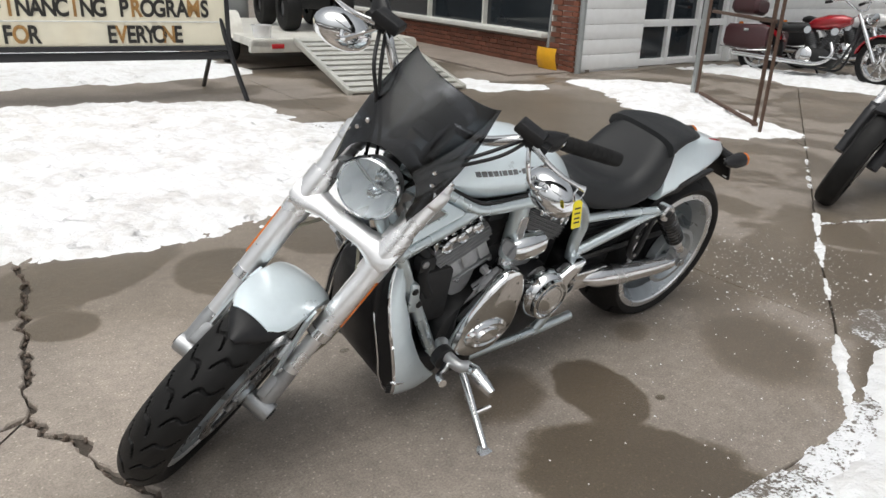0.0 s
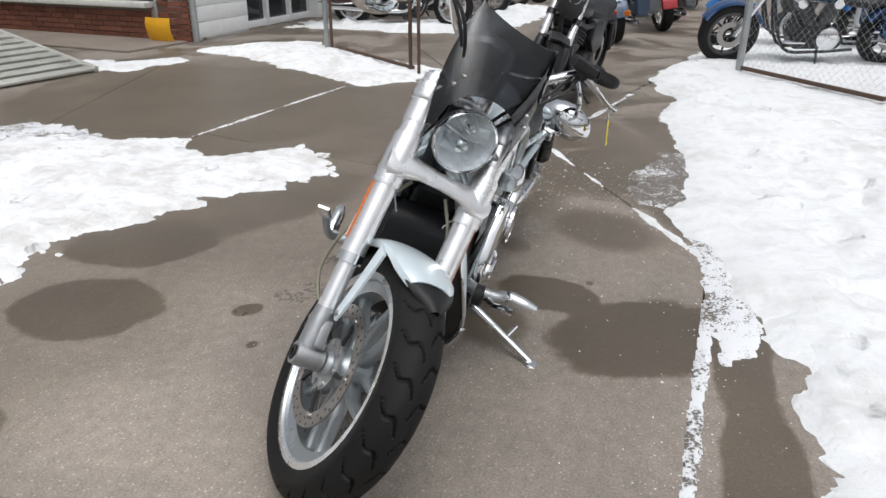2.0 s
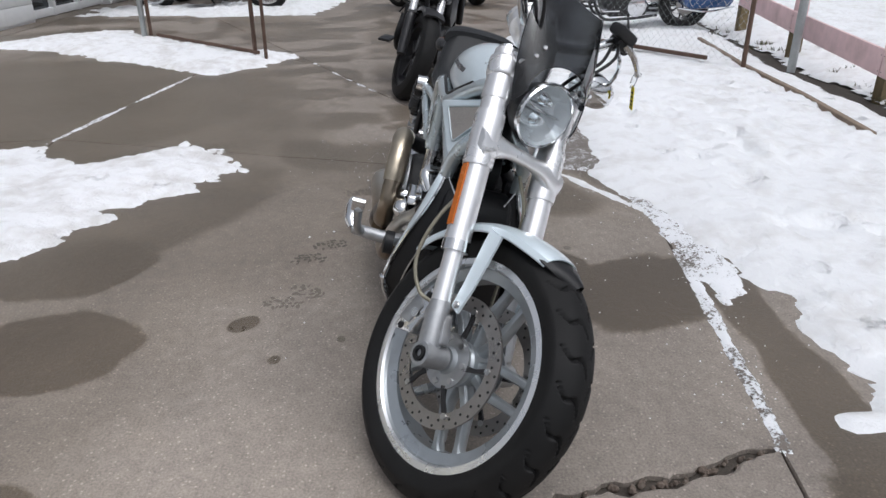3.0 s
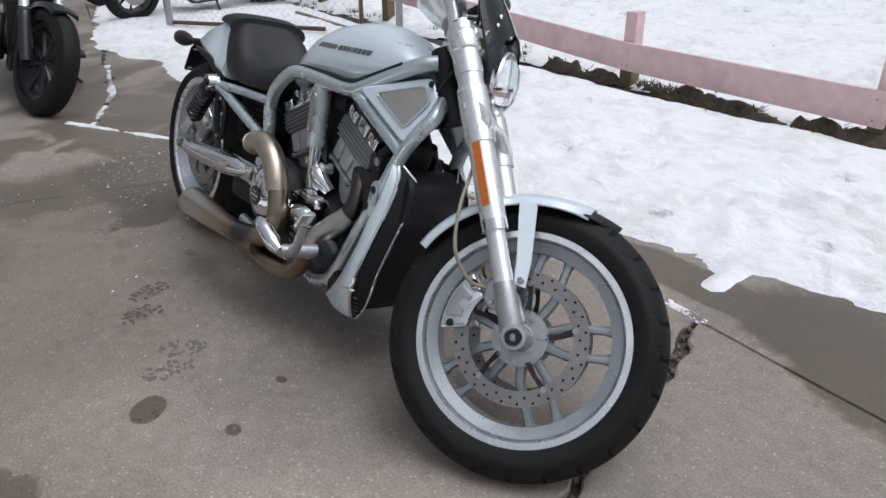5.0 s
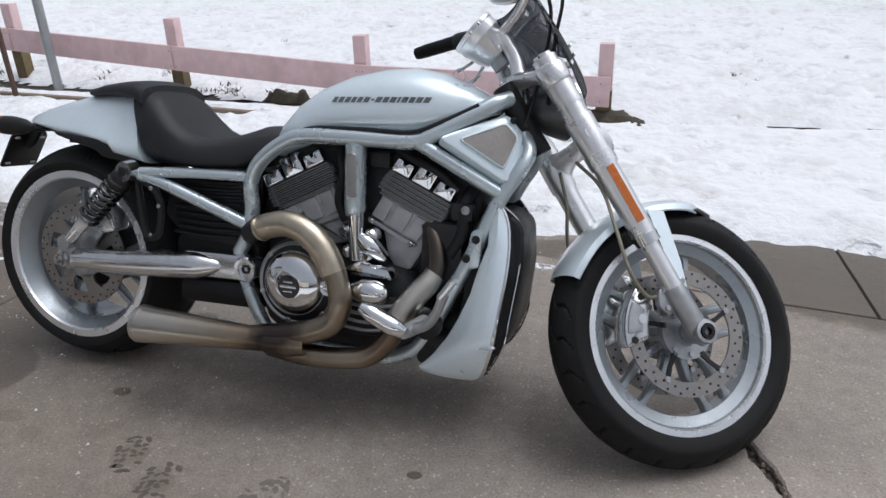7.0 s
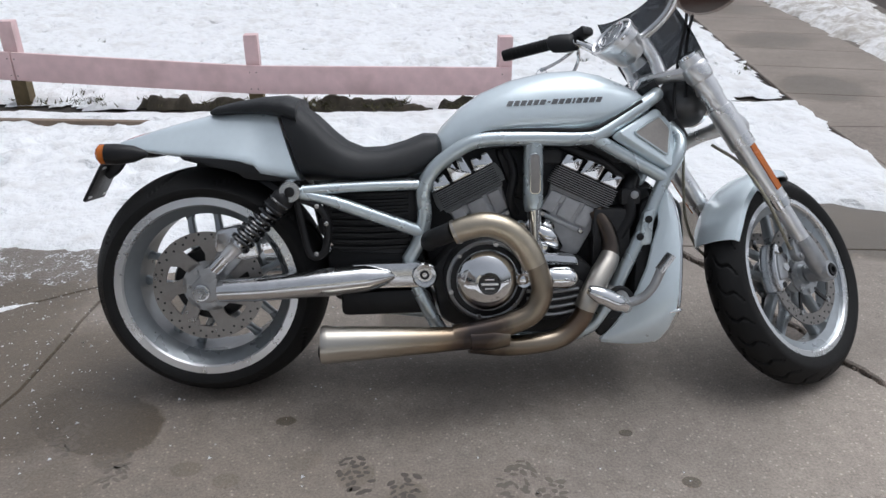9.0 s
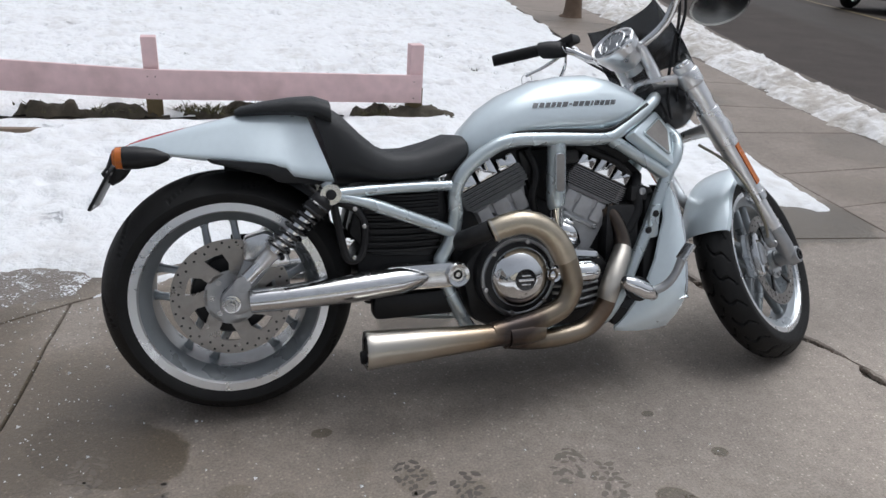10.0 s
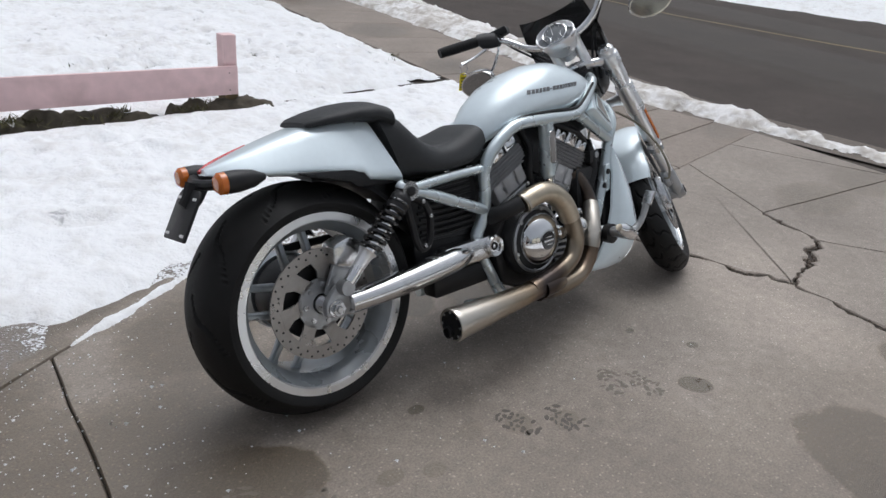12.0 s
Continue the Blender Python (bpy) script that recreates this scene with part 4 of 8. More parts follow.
tagged(part("rubble", rubble, RUBBLE, smooth=False), "brown dirt and concrete crumbs in the cracks", "rubble", kind="stuff")

# single crumbs of snow and salt
rnd = random.Random(11)
crumbs = Geo()
for k in range(1000):
    if k % 3 == 0:
        x, y = rnd.uniform(-1.4, 1.6), 0
        y = (0.37 + (x + 1.25) * 0.49 if x < 0.19 else 1.06 - (x - 0.19) * 0.145) + rnd.gauss(0.03, 0.1)
    elif k % 9 == 1:
        x, y = rnd.uniform(-1.3, 1.2), rnd.uniform(-0.5, 0.9)
    else:
        x, y = rnd.gauss(-0.75, 0.3), rnd.gauss(0.3, 0.3)
    q = rnd.uniform(0.0012, 0.0038) * (2.0 if rnd.random() < 0.06 else 1)
    crumbs.add([(x + q, y, 0), (x - q * 0.6, y + q, 0), (x - q * 0.5, y - q * 0.9, 0), (x, y, q * 0.9)], [(0, 1, 3), (1, 2, 3), (2, 0, 3)])
tagged(part("snow_crumbs", crumbs, SNOW, smooth=False), "tiny crumbs of snow and salt strewn on concrete", "snow", kind="stuff")


def footprint(x, y, turn, material, seed=0):
    """The damp print of a lugged boot sole, broken and uneven."""
    g, rr = Geo(), random.Random(seed)
    for i in range(8):
        for j in (-1.5, -0.5, 0.5, 1.5):
            if rr.random() < 0.16 or (abs(j) > 1 and i in (0, 7)):
                continue
            u, v = (i - 3.5) * 0.017 + rr.gauss(0, 0.003) + 0.006 * abs(j), j * 0.021 + rr.gauss(0, 0.003)
            w, h, tilt = rr.uniform(0.008, 0.015), rr.uniform(0.004, 0.0085), rr.gauss(0.5 * (1 if j > 0 else -1), 0.4)
            out = [(h * rr.uniform(0.7, 1.2) * math.cos(a), w * rr.uniform(0.7, 1.2) * math.sin(a)) for a in np.linspace(0, 2 * math.pi, 9, endpoint=False)]
            out = [(u + a * math.cos(tilt) - b * math.sin(tilt), v + a * math.sin(tilt) + b * math.cos(tilt)) for a, b in out]
            g.join(loft([[(a, b, z) for a, b in out] for z in (-0.001, 0.0005)]))
    m = Matrix.Translation((x, y, 0)) @ Matrix.Rotation(radians(turn), 4, "Z")
    ob = part("footprint", g.move(m), material, smooth=False)
    return tagged(ob, "damp muddy boot print on the dry concrete", "footprint", "boot prints", "stuff")


for k, (x, y, turn) in enumerate(((0.385, -0.335, 110), (0.51, -0.41, 100), (0.85, -0.46, 95), (0.775, -0.385, 60), (-0.21, -0.25, 100), (-0.355, -0.13, 80))):
    footprint(x, y, turn, MUD if k < 2 else FAINTMUD, k)

# soil bared along the foot of the fence
snow_soil = snow_field("soil_strip", [(1.56, 2.93), (1.52, 3.06), (0.6, 3.13), (-0.4, 3.26), (-1.3, 3.36), (-1.3, 3.33), (-0.4, 3.18), (0.5, 3.07)], SOIL, 0.025, 0.07, 0.05, "bare wet brown soil and dead grass under the fence", 0.11, 0.03, 101.0)
tagged(snow_soil, category="soil")
edge_line = [(-4.6, 3.22), (-3.1, 2.98), (-1.85, 2.86), (-0.85, 2.71)]
edging = thing("edging_board", Matrix(), "weathered brown edging board half buried in snow", "edging")
for (ax, ay), (bx, by) in zip(edge_line, edge_line[1:]):
    d = Vector((bx - ax, by - ay))
    part("board", box(d.length / 2, 0, 0.024, d.length - 0.006, 0.045, 0.072, 0.006).move(Matrix.Translation((ax, ay, 0)) @ pose(0, 0, 0, 0, 0, math.degrees(math.atan2(d.y, d.x)))), EDGING, edging)

# ---- building ----
building = thing("building", Matrix(), "single-storey shop with brick front, dark display windows and white block side wall", "building", kind="structure")
CORNER = Vector((-5.53, -4.69))
FRONT = Vector((-6.25, -8.6)) - CORNER
FRONT_TURN = math.degrees(math.atan2(FRONT.y, FRONT.x))
front = Matrix.Translation((CORNER.x, CORNER.y, 0)) @ pose(0, 0, 0, 0, 0, FRONT_TURN)  # x runs along the front from the corner, y out of the wall is positive


def building_part(name, geo, material, m, label="", parent=None):
    return part(name, geo.move(m), material, parent or building, label)


building_part("front_wall", box(6.0, -0.2, 0.2, 11.2, 0.3, 0.44, 0.0).join(box(6.0, -0.2, 3.1, 11.2, 0.3, 1.8, 0.0)).join(box(0.29, -0.2, 1.3, 0.5, 0.3, 2.6, 0.0)), MORTAR, front)
building_part("window_sill", box(6.0, -0.02, 0.44, 10.8, 0.22, 0.07, 0.01), SILL, front, "weathered white window sill")
building_part("window_lintel", box(6.0, -0.05, 2.2, 10.9, 0.1, 0.12, 0.01), SILL, front)
for k in range(6):
    glass = building_part("display_window", box(1.42 + k * 1.75, -0.14, 1.32, 1.72, 0.02, 1.7, 0.0), DARKGLASS, front, "dark reflecting shop window pane")
    building_part("window_mullion", box(0.56 + k * 1.75, -0.1, 1.3, 0.05, 0.08, 1.72, 0.006), SILL, front)
SIDE = Vector((-11.5, -4.25)) - CORNER
side = Matrix.Translation((CORNER.x, CORNER.y, 0)) @ pose(0, 0, 0, 0, 0, math.degrees(math.atan2(SIDE.y, SIDE.x)))  # x runs along the side, wall lies at negative y... outward is -y
building_part("side_wall", box(0.74, 0.16, 2.0, 1.36, 0.3, 4.0, 0.0).join(box(9.5, 0.16, 2.0, 11.6, 0.3, 4.0, 0.0)).join(box(2.56, 0.16, 3.3, 2.3, 0.3, 1.4, 0.0)), WHITEBLOCK, side)
building_part("downpipe", tube([(0.06, -0.05, 0.0), (0.06, -0.05, 4.0)], 0.045, 10), GALV, side, "grey metal corner post")
door = building_part("garage_door", box(2.55, 0.2, 1.3, 2.24, 0.05, 2.6, 0.005), DARKGLASS, side, "glazed garage door with white rails")
for z in (0.06, 0.62, 1.18, 1.74, 2.3):
    part("rail", box(2.55, 0.15, z, 2.24, 0.07, 0.1, 0.008).move(side), WHITEBLOCK, door)
for x in (1.46, 2.18, 2.9, 3.62):
    part("stile", box(x, 0.148, 1.3, 0.08, 0.07, 2.6, 0.008).move(side), WHITEBLOCK, door)
for r in range(14):
    building_part("block_course", box(0.75, 0.0, 0.13 + r * 0.2, 1.28, 0.03, 0.196, 0.004), WHITEBLOCK, side)
for r in range(14):
    building_part("block_course", box(9.5, 0.0, 0.13 + r * 0.2, 11.5, 0.03, 0.196, 0.004), WHITEBLOCK, side)
building_part("roof", box(5.5, -3.2, 4.05, 12.5, 6.6, 0.14, 0.01), GREYVAN, front)
apron = thing("apron", Matrix(), "raised concrete apron along the shop front", "pavement", kind="structure")
part("apron_slab", box(5.2, 0.55, 0.012, 10.4, 1.0, 0.03, 0.008).move(front), WALKWAY, apron)

# bricks of the corner pier and of the low wall under the windows
brick_mesh = box(0, 0, 0, 0.203, 0.05, 0.061, 0.004).mesh("brick", BRICK, smooth=False)
half_mesh = box(0, 0, 0, 0.098, 0.05, 0.061, 0.004).mesh("half_brick", BRICK, smooth=False)


def lay(x, z, me):
    ob = new("brick", me)
    ob.parent = building
    ob.matrix_local = front @ pose(x, -0.045 + 0.003 * noise.noise(Vector((x * 5, z * 9, 0))), z)


for row in range(20):
    z = 0.04 + row * 0.071
    for k in range(3):
        x = 0.11 + k * 0.213 + (0.0 if row % 2 else -0.106)
        if x < 0.06:
            lay(0.06, z, half_mesh)
        elif x < 0.5:
            lay(x, z, brick_mesh)
for row in range(5):
    z = 0.04 + row * 0.071
    for k in range(20):
        x = 0.64 + k * 0.213 + (0.0 if row % 2 else 0.106)
        lay(x, z, brick_mesh)
# and the wall below the windows farther along
far_bricks = Geo()
for row in range(5):
    for k in range(30):
        far_bricks.join(box(4.95 + k * 0.213 + (0.0 if row % 2 else 0.106), -0.045, 0.04 + row * 0.071, 0.203, 0.05, 0.061, 0.004))
tagged(building_part("far_bricks", far_bricks, BRICK, front), kind="stuff")


# ---- the motorcycle ----
BIKE = pose(0.0053, 0.0862, -0.0079, -14.5, 0, -3.5)
bike = thing("motorcycle", BIKE, "silver-blue muscle cruiser with smoked flyscreen, leaning on its side stand", "motorcycle")
RAKE, STEER = radians(36), radians(36)
PIVOT = Vector((1.81, 0, 0))
TURN = Matrix.Translation(PIVOT) @ Matrix.Rotation(STEER, 4, Vector((-math.sin(RAKE), 0, math.cos(RAKE)))) @ Matrix.Translation(-PIVOT) @ Matrix(((1, 0, 0, 0), (0, 1, 0.042, -0.0298), (0, 0, 1, 0), (0, 0, 0, 1)))


def fork_part(name, geo, material, parent=bike, label="", sharp=32):
    return part(name, geo.move(TURN), material, parent, label, sharp)


def both(geo):
    return (geo, geo.mirrored())


def tyre_geo(at, R, half, rim, crown, grooves, n, side_drop=2.4):
    """A tyre with a rounded crown and cut tread grooves."""
    ys = np.linspace(-1, 1, 41)
    prof = [(half * u, R - crown * abs(u) ** side_drop) for u in ys]
    edge = R - crown
    for q in (0.25, 0.5, 0.75, 1.0):
        prof.append((half * (1 - 0.14 * q * q), edge + (rim - edge) * q))
    prof += [(half * 0.6, rim - 0.004), (-half * 0.6, rim - 0.004)]
    for q in (1.0, 0.75, 0.5, 0.25):
        prof.append((-half * (1 - 0.14 * q * q), edge + (rim - edge) * q))
    k, verts, faces = len(prof), [], []
    count, reach, slant, width = grooves
    for j in range(n):
        a = 2 * math.pi * j / n
        for i, (y, r) in enumerate(prof):
            if i < 41 and count:
                u = abs(y) / half
                t = (u - 0.06) / reach
                if 0 <= t <= 1:
                    off = slant * t + 0.05 * math.sin(6.3 * t) + (0 if y > 0 else math.pi / count)
                    ph = (a - off) % (2 * math.pi / count)
                    ph = min(ph, 2 * math.pi / count - ph) * R
                    r -= 0.009 * min(1.0, max(0.0, (width * (1.25 - 0.6 * t) - ph) / 0.0028 + 0.5))
            verts.append((at[0] + r * math.cos(a), at[1] + y, at[2] + r * math.sin(a)))
    for j in range(n):
        for i in range(k):
            i2, j2 = (i + 1) % k, (j + 1) % n
            faces.append((j * k + i, j * k + i2, j2 * k + i2, j2 * k + i))
    return Geo().add(verts, faces)


def rim_geo(at, half, r):
    prof = [(-half, r), (-half, r - 0.016), (-half + 0.012, r - 0.024), (-half * 0.55, r - 0.048), (half * 0.55, r - 0.048), (half - 0.012, r - 0.024), (half, r - 0.016), (half, r), (half - 0.012, r - 0.006), (half * 0.55, r - 0.036), (-half * 0.55, r - 0.036), (-half + 0.012, r - 0.006)]
    return lathe(prof, 96, True, at)


def spoke_geo(at, r0, r1, y0, y1, wide, a, off, side):
    """One cast spoke of a parallel pair, ribbed, springing from the hub."""
    rings, c, s = [], math.cos(a), math.sin(a)
    for q in np.linspace(0, 1, 9):
        r = r0 + (r1 - r0) * q
        o = side * off * min(1.0, 0.35 + 0.65 * (r - r0) / 0.055)
        w = wide * (1.2 - 0.45 * q + 0.7 * max(0, q - 0.87) / 0.13)
        y, h = y0 + (y1 - y0) * q, 0.019 - 0.005 * q
        ring = []
        for e in np.linspace(0, 2 * math.pi, 12, endpoint=False):
            du, dv = w * math.copysign(abs(math.cos(e)) ** 0.7, math.cos(e)), h * math.copysign(abs(math.sin(e)) ** 0.7, math.sin(e))
            ring.append((at[0] + r * c - (o + du) * s, at[1] + y + dv, at[2] + r * s + (o + du) * c))
        rings.append(ring)
    return loft(rings)


def rotor_geo(at, y, r0, r1, t=0.0025):
    g = lathe([(y - t, r0), (y - t, r1), (y + t, r1), (y + t, r0)], 72, True, at)
    return g


def holes_geo(at, y, radii, count, r=0.0032):
    g = Geo()
    for k, rad in enumerate(radii):
        for j in range(count):
            a = 2 * math.pi * (j + k / len(radii)) / count
            g.join(lathe([(y - 0.0031, 0.0), (y - 0.0031, r), (y + 0.0031, r), (y + 0.0031, 0.0)], 8, at=(at[0] + rad * math.cos(a), at[1], at[2] + rad * math.sin(a))))
    return g


REAR = (0.0, 0.0, 0.32)
FRONT_AXLE = (1.6586, 0.004, 0.288)


def build_wheel(name, at, make, R, half, rim_half, rim_r, crown, grooves, spoke_y, rotors, phase):
    wheel = make(name, rim_geo(at, rim_half, rim_r), SATIN, bike, "satin silver cast rim")
    make("tyre", tyre_geo(at, R, half, rim_r - 0.003, crown, grooves, 800, 2.4), RUBBER, wheel, "black rubber tyre with curved tread grooves", 50)
    for s in (-1, 1):
        make("rim_lip", lathe([(s * (rim_half + 0.002), rim_r + 0.002), (s * (rim_half + 0.003), rim_r - 0.018), (s * (rim_half - 0.003), rim_r - 0.022), (s * (rim_half - 0.003), rim_r + 0.001)], 96, True, at), LIP, wheel, "bright machined rim lip")
    make("hub", lathe([(-0.075, 0.0), (-0.075, 0.028), (-0.05, 0.034), (-0.03, 0.05), (0.03, 0.05), (0.05, 0.034), (0.075, 0.028), (0.075, 0.0)], 32, False, at), SATIN, wheel)
    for k in range(5):
        for s in (-1, 1):
            make("spoke", spoke_geo(at, 0.04, rim_r - 0.046, spoke_y[0], spoke_y[1], 0.0112, phase + 2 * math.pi * k / 5, 0.031 if len(rotors) > 1 else 0.037, s), SATIN, wheel)
    front = len(rotors) > 1
    if not front:
        make("hub_drum", lathe([(-0.06, 0.04), (-0.06, 0.098), (-0.05, 0.104), (0.09, 0.104), (0.09, 0.04)], 48, True, at), BLACK, wheel, "black drive hub drum")
    for y, r in rotors:
        rot = make("brake_rotor", rotor_geo(at, y, r - (0.034 if front else 0.036), r), ROTOR, wheel, "drilled steel brake disc")
        make("rotor_carrier", lathe([(y - 0.003, 0.028), (y - 0.003, 0.062 if front else 0.07), (y + 0.003, 0.062 if front else 0.07), (y + 0.003, 0.028)], 48, True, at), CAST, wheel)
        for k in range(5 if front else 7):
            b0, b1 = 2 * math.pi * k / (5 if front else 7) + 0.4, r - 0.03
            make("carrier_arm", loft([[(at[0] + q * math.cos(b0 + e) - w * math.sin(b0 + e) * c, at[1] + y + d, at[2] + q * math.sin(b0 + e) + w * math.cos(b0 + e) * c) for c, d in ((-1, -0.003), (1, -0.003), (1, 0.003), (-1, 0.003))] for q, e, w in (((0.055, 0.0, 0.007), ((b1 + 0.055) / 2, 0.05, 0.0045), (b1, 0.12, 0.006)) if front else ((0.06, 0.0, 0.021), (0.088, 0.1, 0.019), (b1, 0.22, 0.03)))]), ENGINE if front else ROTOR, wheel)
            if front:
                make("rotor_fastener", lathe([(y - 0.006, 0.0), (y - 0.006, 0.007), (y + 0.006, 0.007), (y + 0.006, 0.0)], 10, at=(at[0] + (b1 + 0.002) * math.cos(b0 + 0.12), at[1], at[2] + (b1 + 0.002) * math.sin(b0 + 0.12))), BOLT, wheel)
        tagged(make("drilled_hole", holes_geo(at, y, (r - 0.007, r - 0.02), 26), BLACK, wheel), kind="stuff")
        for k in range(7):
            a = 2 * math.pi * (k + 0.5) / 7
            make("rotor_bolt", lathe([(y - 0.008, 0.0), (y - 0.008, 0.007), (y + 0.008, 0.007), (y + 0.008, 0.0)], 8, at=(at[0] + 0.05 * math.cos(a), at[1], at[2] + 0.05 * math.sin(a))), BOLT, wheel)
    return wheel


build_wheel("rear_wheel", REAR, part, 0.319, 0.12, 0.108, 0.243, 0.05, (10, 0.8, 0.5, 0.006), (-0.02, 0.0), ((-0.088, 0.15),), 0.45)
build_wheel("front_wheel", FRONT_AXLE, fork_part, 0.314, 0.059, 0.046, 0.241, 0.042, (25, 0.84, 0.24, 0.0042), (0.0, 0.0), ((-0.06, 0.148), (0.06, 0.148)), 0.314)
part("rear_pulley", lathe([(0.1, 0.03), (0.1, 0.11), (0.13, 0.115), (0.135, 0.115), (0.135, 0.1), (0.12, 0.09), (0.12, 0.03)], 60, True, REAR), SATIN, bike, "silver toothed rear belt pulley")
part("drive_belt", tube([(0.0, 0.118, 0.437), (0.3, 0.118, 0.435), (0.66, 0.118, 0.42)], 0.012, 8, 4, flat=0.3), BLACK, bike)
part("rear_axle", lathe([(-0.172, 0.0), (-0.172, 0.009), (-0.167, 0.012), (-0.166, 0.022), (-0.155, 0.024), (0.155, 0.024), (0.166, 0.022), (0.168, 0.014), (0.18, 0.012), (0.18, 0.0)], 24, at=REAR), POLISHED, bike)

for s in (-1, 1):
    part("axle_nut", lathe([(s * 0.166, 0.0185), (s * 0.178, 0.018), (s * 0.178, 0.011), (s * 0.186, 0.01), (s * 0.187, 0.0)], 6, at=REAR), BOLT, bike, "dark hexagonal axle nut")

part("rear_caliper", prism(rounded([(0.03, 0.42), (0.035, 0.475), (0.09, 0.49), (0.14, 0.455), (0.15, 0.405), (0.105, 0.395)], 0.014), -0.125, -0.06, 0.008), POLISHED, bike, "silver rear brake caliper")
part("caliper_bracket", prism(rounded([(0.0, 0.345), (0.04, 0.43), (0.09, 0.435), (0.105, 0.405), (0.045, 0.335)], 0.012), -0.112, -0.098, 0.004), CAST, bike)
# swing arm: a polished tapering arm on either side and a flat pivot end
for s, g in zip((-1, 1), both(tube([(0.045, -0.152, 0.322), (0.15, -0.155, 0.327), (0.32, -0.148, 0.338), (0.43, -0.139, 0.346), (0.485, -0.134, 0.35), (0.52, -0.13, 0.352)], [0.03, 0.033, 0.038, 0.037, 0.022, 0.004], 20, 5))):
    part("swing_arm", g, POLISHED, bike, "polished tapering swing arm")
for g in both(prism(rounded([(0.36, 0.345), (0.39, 0.385), (0.585, 0.388), (0.615, 0.372), (0.617, 0.335), (0.59, 0.318), (0.40, 0.315)], 0.015), -0.144, -0.09, 0.008)):
    part("swing_arm_pivot", g, POLISHED, bike)
for g in both(lathe([(-0.14, 0.034), (-0.153, 0.034), (-0.158, 0.03), (-0.156, 0.021), (-0.148, 0.02), (-0.148, 0.0)], 32, at=(0.586, 0, 0.354))):
    part("pivot_cap", g, POLISHED, bike)
for g in both(lathe([(-0.147, 0.013), (-0.151, 0.012), (-0.151, 0.007), (-0.146, 0.006), (-0.146, 0.0)], 24, at=(0.586, 0, 0.354))):
    part("pivot_ring", g, BLACK, bike)
for g in both(prism(rounded([(-0.03, 0.302), (-0.026, 0.338), (0.012, 0.378), (0.04, 0.375), (0.05, 0.305), (0.02, 0.288)], 0.012), -0.16, -0.135, 0.006)):
    part("axle_plate", g, CAST, bike)

part("rear_guard", prism(rounded([(0.34, 0.27), (0.32, 0.4), (0.36, 0.44), (0.58, 0.43), (0.6, 0.28)], 0.02), -0.085, 0.085, 0.01), BLACK, bike, "black splash guard")

# shocks
for s in (-1, 1):
    y = 0.176 * s
    top, bot = Vector((0.248, y, 0.586)), Vector((0.028, y * 0.97, 0.372))
    d = bot - top
    q = lambda t: tuple(top + d * t)  # noqa: E731
    shock = part("shock_absorber", tube([q(0.06), q(0.5), q(0.95)], 0.017, 14, 3), CHROME, bike, "black and chrome rear shock")
    coil = []
    e1 = d.normalized().orthogonal().normalized()
    e2 = d.normalized().cross(e1)
    for k in range(0, 8 * 14 + 1):
        a = 2 * math.pi * k / 14
        coil.append(top + d * (0.12 + 0.52 * k / 112) + 0.027 * (math.cos(a) * e1 + math.sin(a) * e2))
    part("spring", tube(coil, 0.0055, 7, 1), GLOSSBLACK, shock, "glossy black coil spring")
    part("spring_cover", tube([q(0.04), q(0.08), q(0.15), q(0.22)], [0.022, 0.029, 0.0295, 0.028], 18, 3), BLACK, shock)
    part("lower_body", tube([q(0.64), q(0.68), q(0.8), q(0.95)], [0.027, 0.02, 0.017, 0.016], 16, 3), FORKALU, shock)
    part("upper_eye", lathe([(-0.02, 0.0), (-0.02, 0.026), (0.014, 0.03), (0.02, 0.026), (0.02, 0.0)], 24, at=tuple(top)), POLISHED, shock)
    part("lower_eye", lathe([(-0.016, 0.0), (-0.016, 0.02), (0.016, 0.02), (0.016, 0.0)], 20, at=tuple(bot)), CAST, shock)
    part("eye_bolt", bolt(top.x, top.y + s * 0.02, top.z, 0.013, 0.006, side=s), BLACK, shock)

# frame
T = 0.0195
for g in both(tube([(0.545, -0.112, 0.39), (0.575, -0.116, 0.445), (0.588, -0.12, 0.513), (0.585, -0.124, 0.576), (0.615, -0.128, 0.635), (0.683, -0.131, 0.687), (0.743, -0.131, 0.708), (0.855, -0.13, 0.711), (1.015, -0.122, 0.711), (1.065, -0.114, 0.727), (1.135, -0.09, 0.768), (1.2, -0.058, 0.808), (1.23, -0.025, 0.822)], T, 16, 6)):
    part("upper_frame_rail", g, FRAMEPAINT, bike, "silver painted frame tube")
for g in both(tube([(1.035, -0.12, 0.711), (1.125, -0.11, 0.662), (1.238, -0.094, 0.601)], T * 0.92, 16, 4)):
    part("diagonal_frame_tube", g, FRAMEPAINT, bike)
for g in both(tube([(1.27, -0.02, 0.735), (1.29, -0.055, 0.70), (1.275, -0.083, 0.655), (1.238, -0.094, 0.592), (1.185, -0.106, 0.462), (1.132, -0.115, 0.347), (1.083, -0.12, 0.244), (1.042, -0.12, 0.192), (0.97, -0.118, 0.162)], T * 0.95, 16, 6)):
    part("down_tube", g, FRAMEPAINT, bike)
for g in both(tube([(0.58, -0.122, 0.592), (0.45, -0.136, 0.592), (0.33, -0.152, 0.588), (0.262, -0.162, 0.584)], T * 0.72, 14, 4)):
    part("seat_rail", g, FRAMEPAINT, bike)
for g in both(tube([(0.265, -0.162, 0.578), (0.32, -0.155, 0.564), (0.38, -0.148, 0.544), (0.582, -0.12, 0.465)], [T * 0.72, T * 0.72, T * 0.9, T * 0.9], 14, 4)):
    part("seat_stay", g, FRAMEPAINT, bike)
